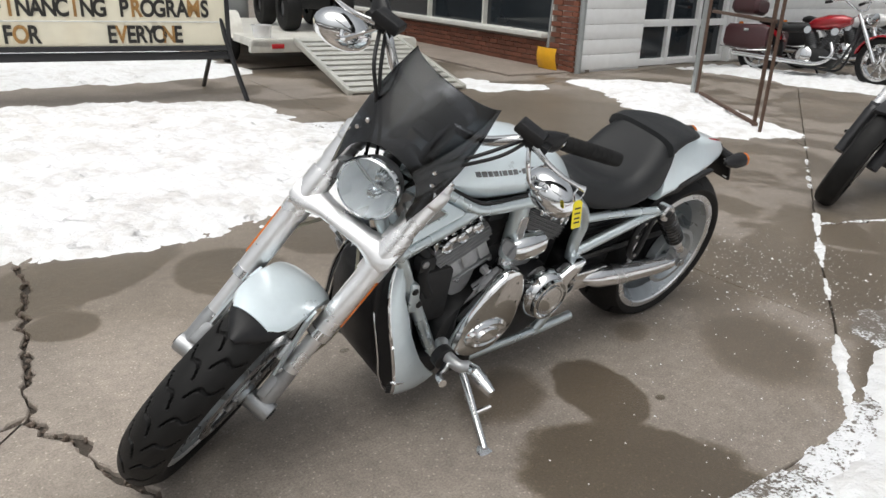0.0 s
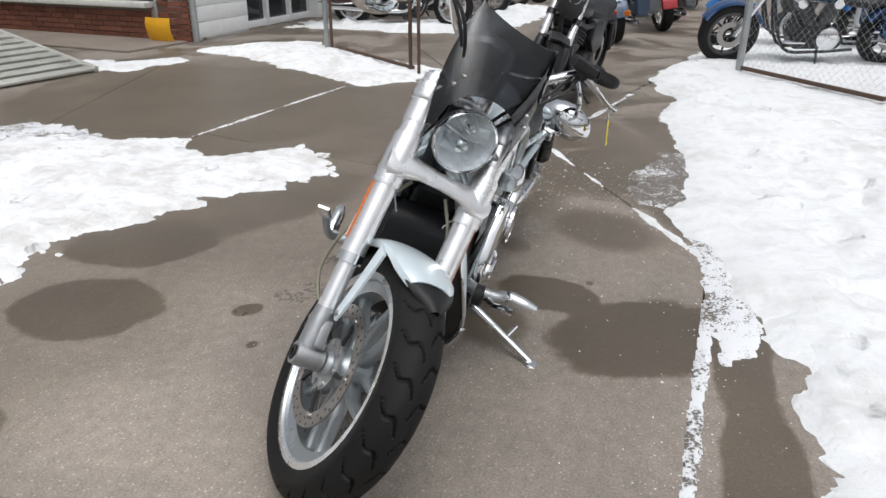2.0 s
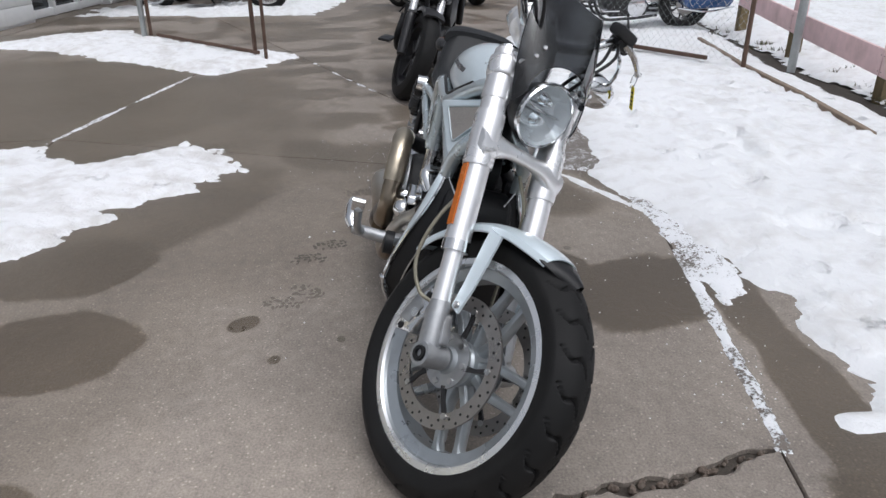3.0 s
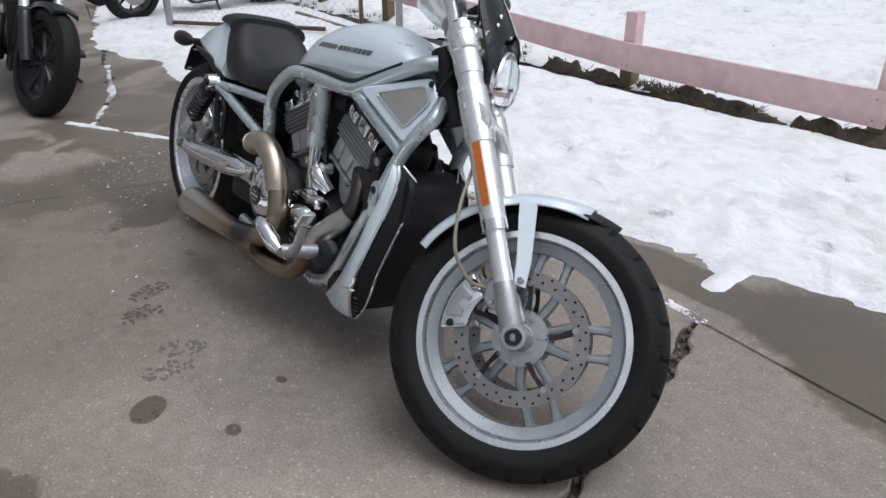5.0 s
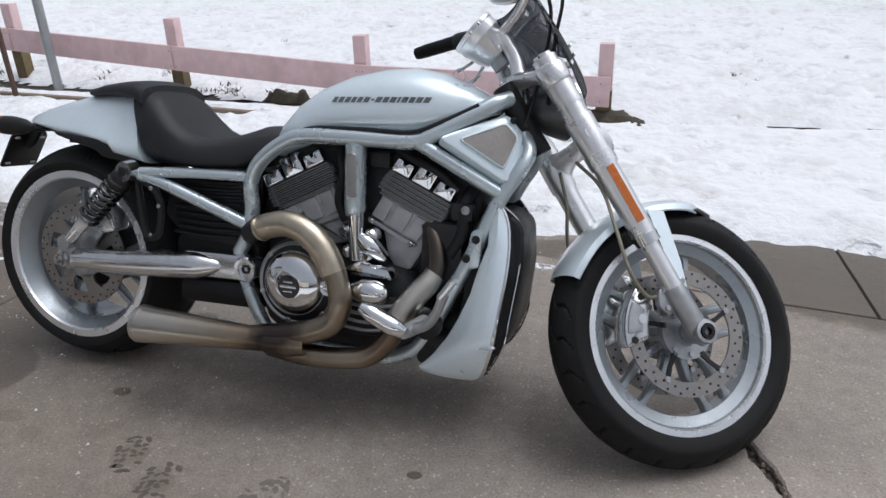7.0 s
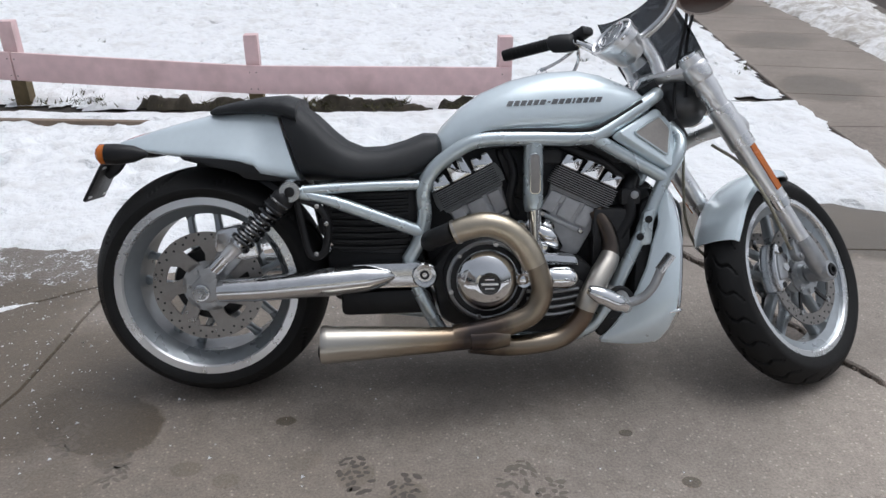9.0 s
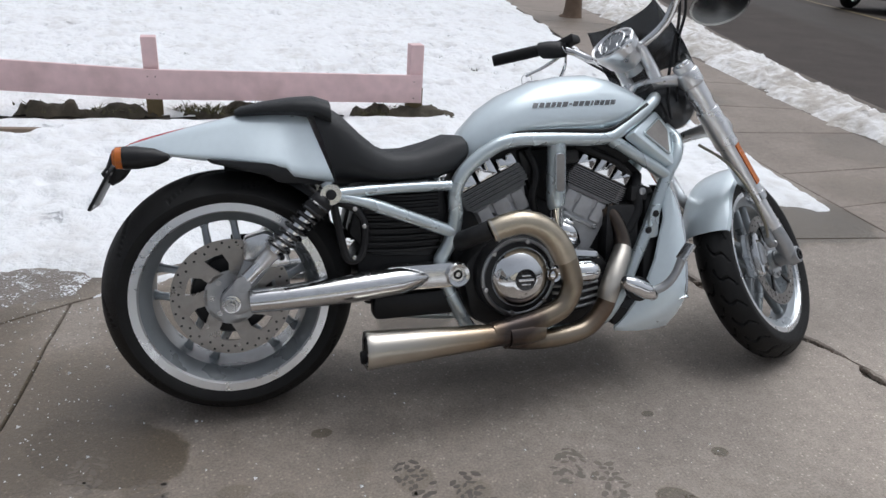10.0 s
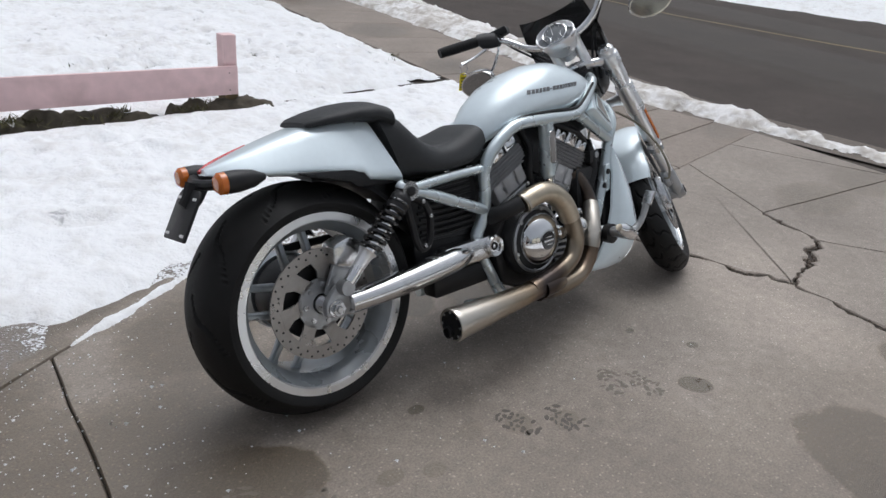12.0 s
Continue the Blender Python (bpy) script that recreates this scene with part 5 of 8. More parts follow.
for g in both(tube([(0.98, -0.118, 0.163), (0.8, -0.118, 0.166), (0.62, -0.118, 0.17), (0.48, -0.12, 0.185)], 0.0165, 14, 4)):
    part("lower_rail", g, FRAMEPAINT, bike)
for g in both(tube([(0.545, -0.112, 0.40), (0.56, -0.114, 0.33), (0.605, -0.116, 0.23), (0.64, -0.116, 0.175)], 0.019, 14, 4)):
    part("pivot_tube", g, FRAMEPAINT, bike)
part("steering_head", tube([(1.205, 0, 0.85), (1.31, 0, 0.695)], 0.028, 20, 2), BLACK, bike)
for x, z in ((1.178, 0.5), (1.157, 0.452)):
    for s in (-1, 1):
        part("frame_bolt", bolt(x + 0.014, s * 0.124, z - 0.008, 0.0105, 0.004, side=s), BLACK, bike)
for g in both(prism(rounded([(1.164, 0.417), (1.179, 0.512), (1.209, 0.522), (1.204, 0.422)], 0.01), -0.1255, -0.1, 0.005)):
    part("frame_joint", g, FRAMEPAINT, bike)

# tank shell, set into the frame
TANK = [(0.612, 0.075, 0.665, 0.70), (0.64, 0.105, 0.668, 0.745), (0.69, 0.135, 0.69, 0.795), (0.75, 0.152, 0.712, 0.835), (0.83, 0.162, 0.725, 0.868), (0.92, 0.162, 0.727, 0.888), (1.0, 0.156, 0.73, 0.893), (1.07, 0.142, 0.745, 0.88), (1.13, 0.118, 0.775, 0.857), (1.175, 0.09, 0.80, 0.835), (1.195, 0.06, 0.805, 0.822)]
part("tank_shell", loft([section(x, w * 0.88, z0 - 0.022, z1 - 0.006, 40, 2.6, tumble=0.3) for x, w, z0, z1 in TANK]), SILVER, bike, "silver-blue metallic tank cover")
SEAM = [(0.64, 0.125, 0.664), (0.70, 0.158, 0.712), (0.76, 0.166, 0.739), (0.9, 0.168, 0.744), (1.02, 0.165, 0.744), (1.09, 0.146, 0.772), (1.17, 0.11, 0.815)]
for s in (-1, 1):
    part("tank_seam", tube([(x, s * y * 0.79, z - 0.011) for x, y, z in SEAM], 0.005, 8, 5), BLACK, bike)
def tank_y(x, z):
    """The half width of the tank shell at a place along it and a height."""
    xs = [t[0] for t in TANK]
    w, z0, z1 = (float(np.interp(x, xs, [t[k] for t in TANK])) for k in (1, 2, 3))
    w, z0, z1 = w * 0.88, z0 - 0.022, z1 - 0.006
    u = min(0.999, abs((z - (z0 + z1) / 2) / ((z1 - z0) / 2)))
    c = math.sqrt(max(0.0, 1 - (u ** (2.6 / 2)) ** 2))
    return w * c ** (2 / 2.6) * (1 - 0.3 * (z - z0) / (z1 - z0))


# dark raised badge strokes on each flank
for s in (-1, 1):
    widths = [0.013, 0.013, 0.013, 0.011, 0.012, 0.014, 0.008, 0.014, 0.013, 0.014, 0.006, 0.014, 0.012, 0.014, 0.014]
    x = 0.808
    for k, w in enumerate(widths):
        zc, h = 0.80 + 0.01 * k / 15, 0.002 if k == 6 else 0.0066
        ring = [[(q + (p - 0.8) * 0.5, s * (tank_y(q, p) + o), p) for q, p in ((x, zc - h), (x + w, zc - h), (x + w, zc + h), (x, zc + h))] for o in (-0.004, 0.0012)]
        part("badge_stroke", loft(ring), LETTER, bike, "dark raised badge stroke")
        x += w + 0.0042

# side intake covers with grey mesh, slanting in towards the steering head
def slab_on(corners, r, lo, hi, bevel, grow=0.0):
    """A rounded plate on the slanting plane of the cover, its corners spread outwards by grow."""
    o, a, b = Vector(COVER[0]), Vector(COVER[1]) - Vector(COVER[0]), Vector(COVER[3]) - Vector(COVER[0])
    n = a.cross(b).normalized()
    n = -n if n.y > 0 else n
    e = a.normalized()
    f = n.cross(e)
    flat = [((Vector(c) - o).dot(e), (Vector(c) - o).dot(f)) for c in corners]
    if grow:
        flat = inset(flat, -grow)
    m = Matrix((( e.x, f.x, n.x, o.x), (e.y, f.y, n.y, o.y), (e.z, f.z, n.z, o.z), (0, 0, 0, 1)))
    loop = rounded(flat, r)
    return prism(loop, lo, hi, bevel, "xy").move(m), [tuple(m @ Vector((x, y, hi))) for x, y in loop]


COVER = [(1.139, -0.129, 0.724), (1.230, -0.053, 0.765), (1.264, -0.058, 0.733), (1.243, -0.105, 0.661)]
for s in (-1, 1):
    g, _ = slab_on(COVER, 0.02, -0.04, -0.004, 0.006, 0.024)
    cover = part("intake_cover", g if s < 0 else g.mirrored(), SILVER, bike, "silver side cover with grey mesh window")
    g, loop = slab_on(COVER, 0.012, -0.02, 0.0, 0.002)
    part("mesh_window", g if s < 0 else g.mirrored(), MESHGREY, cover, "brown-grey mesh insert")
    part("window_rim", tube([(x, -s * y, z) for x, y, z in loop + loop[:1]], 0.003, 6, 1), FRAMEPAINT, cover)
    part("cover_bolt", bolt(1.246, s * 0.046, 0.772, 0.008, 0.006, side=s), BLACK, cover)

# seat, tail and rear light
SEATS = [(0.212, 0.15, 0.6, 0.815, 0.36), (0.25, 0.158, 0.6, 0.812, 0.3), (0.29, 0.163, 0.6, 0.785, 0.2), (0.33, 0.165, 0.6, 0.742, 0.1), (0.37, 0.165, 0.6, 0.708, 0.05), (0.42, 0.163, 0.6, 0.688, 0), (0.48, 0.155, 0.602, 0.69, 0), (0.54, 0.142, 0.605, 0.705, 0), (0.59, 0.125, 0.62, 0.722, 0), (0.625, 0.108, 0.65, 0.72, 0), (0.64, 0.08, 0.67, 0.705, 0)]
part("seat", loft([[(p[0] + (z0 + 0.2 - p[2]) * ln * 0.9, p[1], p[2]) for p in [(a, b, c - max(0.0, 1 - (b / (0.62 * w)) ** 2) * max(0.0, (c - z0) / (z1 - z0) - 0.5) * 2 * float(np.interp(x, (0.25, 0.3, 0.36, 0.46, 0.56), (0.0, 0.022, 0.03, 0.02, 0.0)))) for a, b, c in section(x, w, z0, z1, 48, 3.2, tumble=0.22)]] for x, w, z0, z1, ln in SEATS]), SEAT, bike, "black vinyl seat with stepped back")
PAD = [(0.03, 0.07, 0.775, 0.79), (0.045, 0.085, 0.772, 0.799), (0.1, 0.104, 0.775, 0.812), (0.17, 0.122, 0.775, 0.823), (0.225, 0.138, 0.765, 0.826), (0.262, 0.145, 0.745, 0.815)]
part("pillion_pad", loft([section(x, w, z0, z1, 32, 2.8, tumble=0.1) for x, w, z0, z1 in PAD]), SEAT, bike, "thin black pillion pad")
TAIL = [(-0.228, 0.028, 0.69, 0.705), (-0.2, 0.056, 0.686, 0.714), (-0.14, 0.087, 0.679, 0.732), (-0.06, 0.112, 0.668, 0.755), (0.03, 0.136, 0.655, 0.777), (0.118, 0.152, 0.638, 0.787), (0.128, 0.153, 0.617, 0.788), (0.16, 0.157, 0.611, 0.789), (0.2, 0.164, 0.603, 0.788)]
part("tail_section", loft([[(p[0] + (max(0, x) / 0.2) * 0.36 * (0.79 - p[2]), p[1], p[2]) for p in section(x, w, z0, z1, 44, 6.0, tumble=0.5)] for x, w, z0, z1 in TAIL]), SILVER, bike, "silver-blue tail section")
part("tail_light", tube([(-0.234, 0.006, 0.698), (-0.2, 0.02, 0.7135), (-0.14, 0.033, 0.731), (-0.09, 0.042, 0.744)], [0.005, 0.0045, 0.004, 0.003], 10, 5), REDLENS, bike, "slim red tail light strip")
part("inner_fender", loft([[(0.337 * math.cos(a) + o * math.cos(a), y, 0.32 + 0.337 * math.sin(a) + o * math.sin(a)) for y, o in ((-0.118, -0.012), (-0.112, 0.002), (0.0, 0.008), (0.112, 0.002), (0.118, -0.012), (0.0, -0.004))] for a in np.linspace(radians(44), radians(90), 12)]), BLACK, bike, "black inner rear mudguard")
for g in both(prism(rounded([(-0.04, 0.675), (0.12, 0.66), (0.235, 0.64), (0.245, 0.605), (0.15, 0.611), (0.125, 0.614), (0.105, 0.63), (0.03, 0.649), (-0.03, 0.664)], 0.006), -0.134, -0.115, 0.003)):
    part("mudguard_flange", g, BLACK, bike)
part("signal_bar", tube([(-0.205, -0.12, 0.676), (-0.235, -0.05, 0.672), (-0.245, 0, 0.672), (-0.235, 0.05, 0.672), (-0.205, 0.12, 0.676)], 0.013, 10, 4), BLACK, bike)
for s in (-1, 1):
    sig = part("turn_signal", lathe([(0.075, 0.0), (0.07, 0.008), (0.04, 0.021), (0.0, 0.027), (-0.03, 0.027), (-0.03, 0.0)], 24, at=(-0.195, s * 0.118, 0.68), axis="x"), BLACK, bike, "black bullet turn signal")
    part("signal_lens", lathe([(-0.031, 0.0265), (-0.045, 0.026), (-0.053, 0.018), (-0.056, 0.0)], 24, at=(-0.195, s * 0.118, 0.68), axis="x"), AMBER, sig, "amber lens")
plate = part("plate_bracket", prism(rounded([(-0.064, -0.06), (0.064, -0.06), (0.064, 0.05), (0.05, 0.068), (-0.05, 0.068), (-0.064, 0.05)], 0.008), -0.004, 0.004, 0.002, "yz").move(pose(-0.292, 0.0, 0.602, 0, 30, 0)), BLACK, bike, "black empty plate bracket")
for y, z in ((-0.045, -0.046), (0.045, -0.046), (-0.045, 0.045), (0.045, 0.045)):
    part("slot", box(0, y, z, 0.0125, 0.018, 0.008, 0.002).move(pose(-0.292, 0.0, 0.602, 0, 30, 0)), WHITEPAINT, plate)
part("plate_arm", tube([(-0.245, 0, 0.67), (-0.262, 0, 0.64), (-0.285, 0, 0.62)], [0.03, 0.026, 0.02], 10, 4, flat=0.5), BLACK, bike)

# ribbed black side boxes under the seat
for s in (-1, 1):
    bx = part("side_box", prism(rounded([(0.3, 0.47), (0.33, 0.585), (0.565, 0.59), (0.57, 0.5), (0.53, 0.4), (0.36, 0.41)], 0.015), *sorted((s * 0.03, s * 0.1)), 0.006), BLACK, bike, "ribbed black plastic side box")
    for k in range(9):
        z = 0.425 + k * 0.018
        part("rib", tube([(0.335 + 0.006 * (k % 2), s * 0.102, z), (0.44, s * 0.105, z - 0.003), (0.545, s * 0.1, z)], 0.0055, 6, 3), BLACK, bx)
    br = part("peg_bracket", tube([(0.262, s * 0.155, 0.565), (0.31, s * 0.158, 0.545), (0.335, s * 0.158, 0.5), (0.325, s * 0.158, 0.425), (0.29, s * 0.158, 0.415), (0.272, s * 0.157, 0.48), (0.258, s * 0.155, 0.56)], 0.0105, 8, 4), BLACK, bike, "black pillion peg bracket")
    for x, z in ((0.31, 0.545), (0.333, 0.5), (0.305, 0.42)):
        part("bracket_bolt", bolt(x, s * 0.166, z, 0.006, 0.004, side=s), BOLT, br)

# ---- engine ----
engine = part("engine_case", prism(rounded([(0.6, 0.36), (0.63, 0.22), (0.72, 0.175), (1.0, 0.17), (1.085, 0.25), (1.075, 0.33), (1.02, 0.385), (0.93, 0.405), (0.86, 0.41), (0.8, 0.435), (0.66, 0.43)], 0.025), -0.125, 0.125, 0.02), ENGINE, bike, "black engine block")


def quad(q, u, v):
    """A point in a quad bl, br, tr, tl by its fractions across and up."""
    a = Vector(q[0]).lerp(Vector(q[1]), u)
    b = Vector(q[3]).lerp(Vector(q[2]), u)
    return tuple(a.lerp(b, v))


CYLS = {
    "front_cylinder": (((0.925, 0.588), (1.086, 0.515), (1.117, 0.569), (0.956, 0.641)), [(0.936, 0.60), (0.921, 0.535), (0.948, 0.415), (0.975, 0.38), (1.015, 0.385), (1.067, 0.48), (1.092, 0.54)]),
    "rear_cylinder": (((0.637, 0.513), (0.806, 0.595), (0.778, 0.649), (0.609, 0.565)), [(0.635, 0.535), (0.66, 0.505), (0.69, 0.45), (0.73, 0.41), (0.84, 0.44), (0.822, 0.51), (0.796, 0.60)]),
}
for name, (q, barrel) in CYLS.items():
    cyl = part(name, prism(rounded(barrel, 0.012), -0.074, 0.074, 0.014), GREYCYL, bike, "grey cast cylinder with black fins")
    part("barrel_step", prism(rounded([quad(q, 0.12, -0.62), quad(q, 0.9, -0.62), quad(q, 0.94, -0.08), quad(q, 0.06, -0.08)], 0.008), -0.079, 0.079, 0.006), GREYCYL, cyl)
    for k in range(11):
        v = -0.12 + k * 0.098
        e = 0.03 * math.sin(math.pi * (k + 0.5) / 11) - (0.05 if k < 2 else 0.0)
        part("fin", prism(rounded([quad(q, -e, v), quad(q, 1.0 + e, v), quad(q, 1.0 + e, v + 0.04), quad(q, -e, v + 0.04)], 0.003), -0.09 + 0.004 * (k % 2), 0.09 - 0.004 * (k % 2), 0.0012), FIN, cyl)
    for u0, u1 in ((0.1, 0.3), (0.36, 0.62), (0.68, 0.88)):
        part("barrel_panel", prism(rounded([quad(q, u0, -1.15), quad(q, u1, -1.15), quad(q, u1, -0.18), quad(q, u0, -0.18)], 0.006), -0.0835, 0.0835, 0.004), GREYCYL, cyl)
    part("barrel_band", prism(rounded([quad(q, 0.1, -1.45), quad(q, 0.88, -1.45), quad(q, 0.9, -1.24), quad(q, 0.08, -1.24)], 0.006), -0.086, 0.086, 0.004), CAST, cyl)
    for u in (0.16, 0.82):
        c = quad(q, u, -1.34)
        for sd in (-1, 1):
            part("band_bolt", bolt(c[0], sd * 0.086, c[1], 0.007, 0.006, side=sd), BOLT, cyl)
    part("head", prism(rounded([quad(q, 0.03, 0.0), quad(q, 0.97, 0.0), quad(q, 0.95, 1.04), quad(q, 0.05, 1.04)], 0.01), -0.078, 0.078, 0.006), ENGINE, cyl)
    for u0, u1, top in ((0.0, 0.3, 1.55), (0.335, 0.645, 1.85), (0.68, 0.98, 1.55)):
        for lo, hi in ((-0.089, -0.03), (0.03, 0.084)):
            um = (u0 + u1) / 2
            part("cover_lug", prism(rounded([quad(q, u0, 0.96), quad(q, u1, 0.96), quad(q, u1 - 0.015, top), quad(q, um + 0.03, top - 0.02), quad(q, um + 0.012, 1.36), quad(q, um - 0.012, 1.36), quad(q, um - 0.03, top - 0.02), quad(q, u0 + 0.015, top)], 0.006), lo, hi, 0.005), CHROME, cyl, "chrome rocker lug")
    part("head_cover", prism(rounded([quad(q, 0.06, 0.9), quad(q, 0.94, 0.9), quad(q, 0.9, 1.35), quad(q, 0.1, 1.35)], 0.012), 0.05, 0.092, 0.01), POLISHED, cyl, "polished valve cover")
    for u in (0.2, 0.5, 0.8):
        c = quad(q, u, 1.1)
        part("cover_knob", lathe([(0.09, 0.019), (0.098, 0.019), (0.101, 0.015), (0.096, 0.011), (0.1, 0.008), (0.1, 0.0)], 20, at=(c[0], 0, c[1])), CHROME, cyl)
part("engine_core", prism(rounded([(0.575, 0.5), (0.6, 0.6), (0.67, 0.685), (0.74, 0.705), (1.04, 0.71), (1.12, 0.66), (1.195, 0.6), (1.16, 0.45), (1.1, 0.3), (0.98, 0.2), (0.7, 0.2), (0.6, 0.36)], 0.02), -0.05, 0.05, 0.012), ENGINE, bike, "black engine core and wiring")
for s in (-1, 1):
    # hoses, wiring and brackets in the dark gaps beside the cylinders
    part("coolant_hose", tube([(1.16, s * 0.06, 0.6), (1.145, s * 0.085, 0.56), (1.15, s * 0.09, 0.5), (1.12, s * 0.09, 0.44)], 0.017, 12, 5), BLACK, bike, "black coolant hose")
    part("hose_bracket", box(1.148, s * 0.088, 0.55, 0.05, 0.03, 0.045, 0.008), ENGINE, bike)
    part("bracket_bolt", bolt(1.157, s * 0.103, 0.556, 0.011, 0.005, side=s), CAST, bike)
    part("wiring_loom", tube([(0.96, s * 0.07, 0.69), (1.02, s * 0.085, 0.665), (1.08, s * 0.085, 0.64), (1.13, s * 0.075, 0.6)], 0.011, 10, 5), BLACK, bike)
    part("hose", tube([(0.81, s * 0.07, 0.68), (0.83, s * 0.09, 0.62), (0.82, s * 0.09, 0.55), (0.835, s * 0.08, 0.5)], 0.012, 10, 5), BLACK, bike)
    part("throttle_block", box(0.93, s * 0.07, 0.66, 0.05, 0.05, 0.04, 0.008), ENGINE, bike)
part("intake_plenum", prism(rounded([(0.78, 0.68), (0.98, 0.68), (0.95, 0.56), (0.9, 0.52), (0.83, 0.55)], 0.02), -0.065, 0.065, 0.01), BLACK, bike, "black intake between the cylinders")
# added black filler: stands in for the shade between tank and cylinder heads
part("upper_shadow_box", prism(rounded([(0.66, 0.705), (1.08, 0.71), (1.17, 0.75), (1.2, 0.66), (1.1, 0.63), (0.98, 0.69), (0.8, 0.68), (0.72, 0.68)], 0.01), -0.062, 0.062, 0.01), BLACK, bike, "black filler box standing in for shade under the tank")
for s in (-1, 1):
    st = part("engine_strut", tube([(0.876, s * 0.12, 0.70), (0.878, s * 0.121, 0.545), (0.88, s * 0.121, 0.524)], [0.027, 0.0265, 0.022], 16, 4), FRAMEPAINT, bike, "silver engine mount strut")
    inset_loop = rounded([(0.863, 0.672), (0.889, 0.672), (0.892, 0.568), (0.866, 0.568)], 0.012)
    part("strut_inset", prism(inset_loop, *sorted((s * 0.125, s * 0.148)), 0.002), GREYINSET, st, "grey recessed oval panel")
    part("inset_rim", tube([(x, s * 0.147, z) for x, z in inset_loop + inset_loop[:1]], 0.0022, 6, 1), CHROME, st)
    part("strut_foot", tube([(0.88, s * 0.12, 0.534), (0.883, s * 0.12, 0.466), (0.887, s * 0.118, 0.41)], [0.02, 0.0195, 0.021], 14, 4), CHROME, st)
    for x, z, r in ((0.848, 0.478, 0.017), (0.92, 0.472, 0.019), (0.862, 0.425, 0.02), (0.905, 0.42, 0.022)):
        part("mount_lobe", lathe([(s * 0.09, r), (s * 0.118, r * 0.95), (s * 0.126, r * 0.6), (s * 0.124, 0.0)], 14, at=(x, 0, z)), CHROME, st)
    part("chrome_mount", tube([(0.86, s * 0.095, 0.475), (0.915, s * 0.118, 0.452), (0.95, s * 0.1, 0.415)], [0.018, 0.027, 0.018], 14, 4), CHROME, bike, "chrome engine mount cover")

# right side covers
case_r = part("clutch_housing", lathe([(-0.13, 0.116), (-0.16, 0.114), (-0.174, 0.104), (-0.18, 0.09), (-0.18, 0.0)], 48, at=(0.75, 0, 0.343)), ENGINE, bike, "black clutch housing")
part("housing_rim", lathe([(-0.168, 0.107), (-0.176, 0.107), (-0.18, 0.101), (-0.176, 0.096), (-0.168, 0.096)], 48, True, (0.75, 0, 0.343)), CAST, case_r)
part("clutch_cover", lathe([(-0.176, 0.083), (-0.19, 0.083), (-0.197, 0.079), (-0.207, 0.068), (-0.215, 0.053), (-0.2195, 0.038), (-0.221, 0.033), (-0.221, 0.0)], 56, at=(0.75, 0, 0.346)), CHROME, case_r, "round domed chrome clutch cover")
part("cover_medallion", lathe([(-0.2195, 0.03), (-0.2235, 0.029), (-0.224, 0.0)], 32, at=(0.752, 0, 0.345)), GLOSSBLACK, case_r, "black medallion")
part("medallion_mark", box(0.752, -0.2245, 0.345, 0.044, 0.002, 0.007, 0.0008).join(box(0.752, -0.2245, 0.357, 0.024, 0.002, 0.004, 0.0008)).join(box(0.752, -0.2245, 0.333, 0.024, 0.002, 0.004, 0.0008)), POLISHED, case_r)
for k in range(6):
    a = 2 * math.pi * k / 6 + 0.3
    part("cover_bolt", bolt(0.75 + 0.1 * math.cos(a), -0.177, 0.343 + 0.1 * math.sin(a), 0.007, 0.006, side=-1), BOLT, case_r)
part("oil_filter_cap", lathe([(-0.06, 0.0), (-0.056, 0.013), (-0.042, 0.024), (-0.016, 0.031), (0.018, 0.032), (0.036, 0.026), (0.047, 0.014), (0.05, 0.0)], 32, at=(0.945, -0.168, 0.344), axis="x"), CHROME, bike, "egg-shaped chrome end cap")
part("water_pump_cap", lathe([(-0.13, 0.024), (-0.19, 0.023), (-0.2, 0.019), (-0.197, 0.012), (-0.202, 0.0)], 24, at=(0.845, 0, 0.347)), CHROME, bike, "small chrome pump cap")
part("chrome_side_cover", prism(rounded([(0.85, 0.385), (0.9, 0.41), (0.99, 0.402), (1.0, 0.375), (0.93, 0.382)], 0.008), -0.165, -0.12, 0.008), CHROME, bike, "chrome engine side cover")
part("lower_case_cover", prism(rounded([(0.85, 0.33), (1.02, 0.33), (1.03, 0.28), (0.97, 0.225), (0.88, 0.22), (0.84, 0.26)], 0.02), -0.15, -0.12, 0.01), ENGINE, bike, "black ribbed lower engine cover")
for k in range(4):
    part("case_rib", tube([(0.86, -0.152, 0.245 + 0.02 * k), (0.93, -0.155, 0.24 + 0.021 * k), (1.0, -0.15, 0.25 + 0.02 * k)], 0.005, 8, 3), CAST, bike)
# left side covers
cam_l = part("cam_cover", prism(rounded([(1.055, 0.265), (1.03, 0.37), (0.965, 0.465), (0.905, 0.52), (0.85, 0.505), (0.82, 0.43), (0.832, 0.3), (0.89, 0.235), (0.99, 0.225)], 0.03), 0.12, 0.182, 0.018), CHROME, bike, "chrome engine side cover")
dome = lathe([(0.17, 0.066), (0.188, 0.062), (0.195, 0.052), (0.19, 0.044), (0.19, 0.036), (0.2, 0.03), (0.204, 0.0)], 40, at=(0.0, 0, 0.0))
dome.v = [(0.948 + 1.2 * x - 0.25 * z, y, 0.315 + 0.72 * z + 0.1 * x) for x, y, z in dome.v]
part("cover_dome", dome, CHROME, cam_l)
for x, z in ((1.01, 0.3), (0.99, 0.375), (0.935, 0.447), (0.87, 0.47), (0.855, 0.4), (0.86, 0.315), (0.93, 0.262)):
    part("cover_bolt", bolt(x, 0.174, z, 0.008, 0.008), CHROME, cam_l)
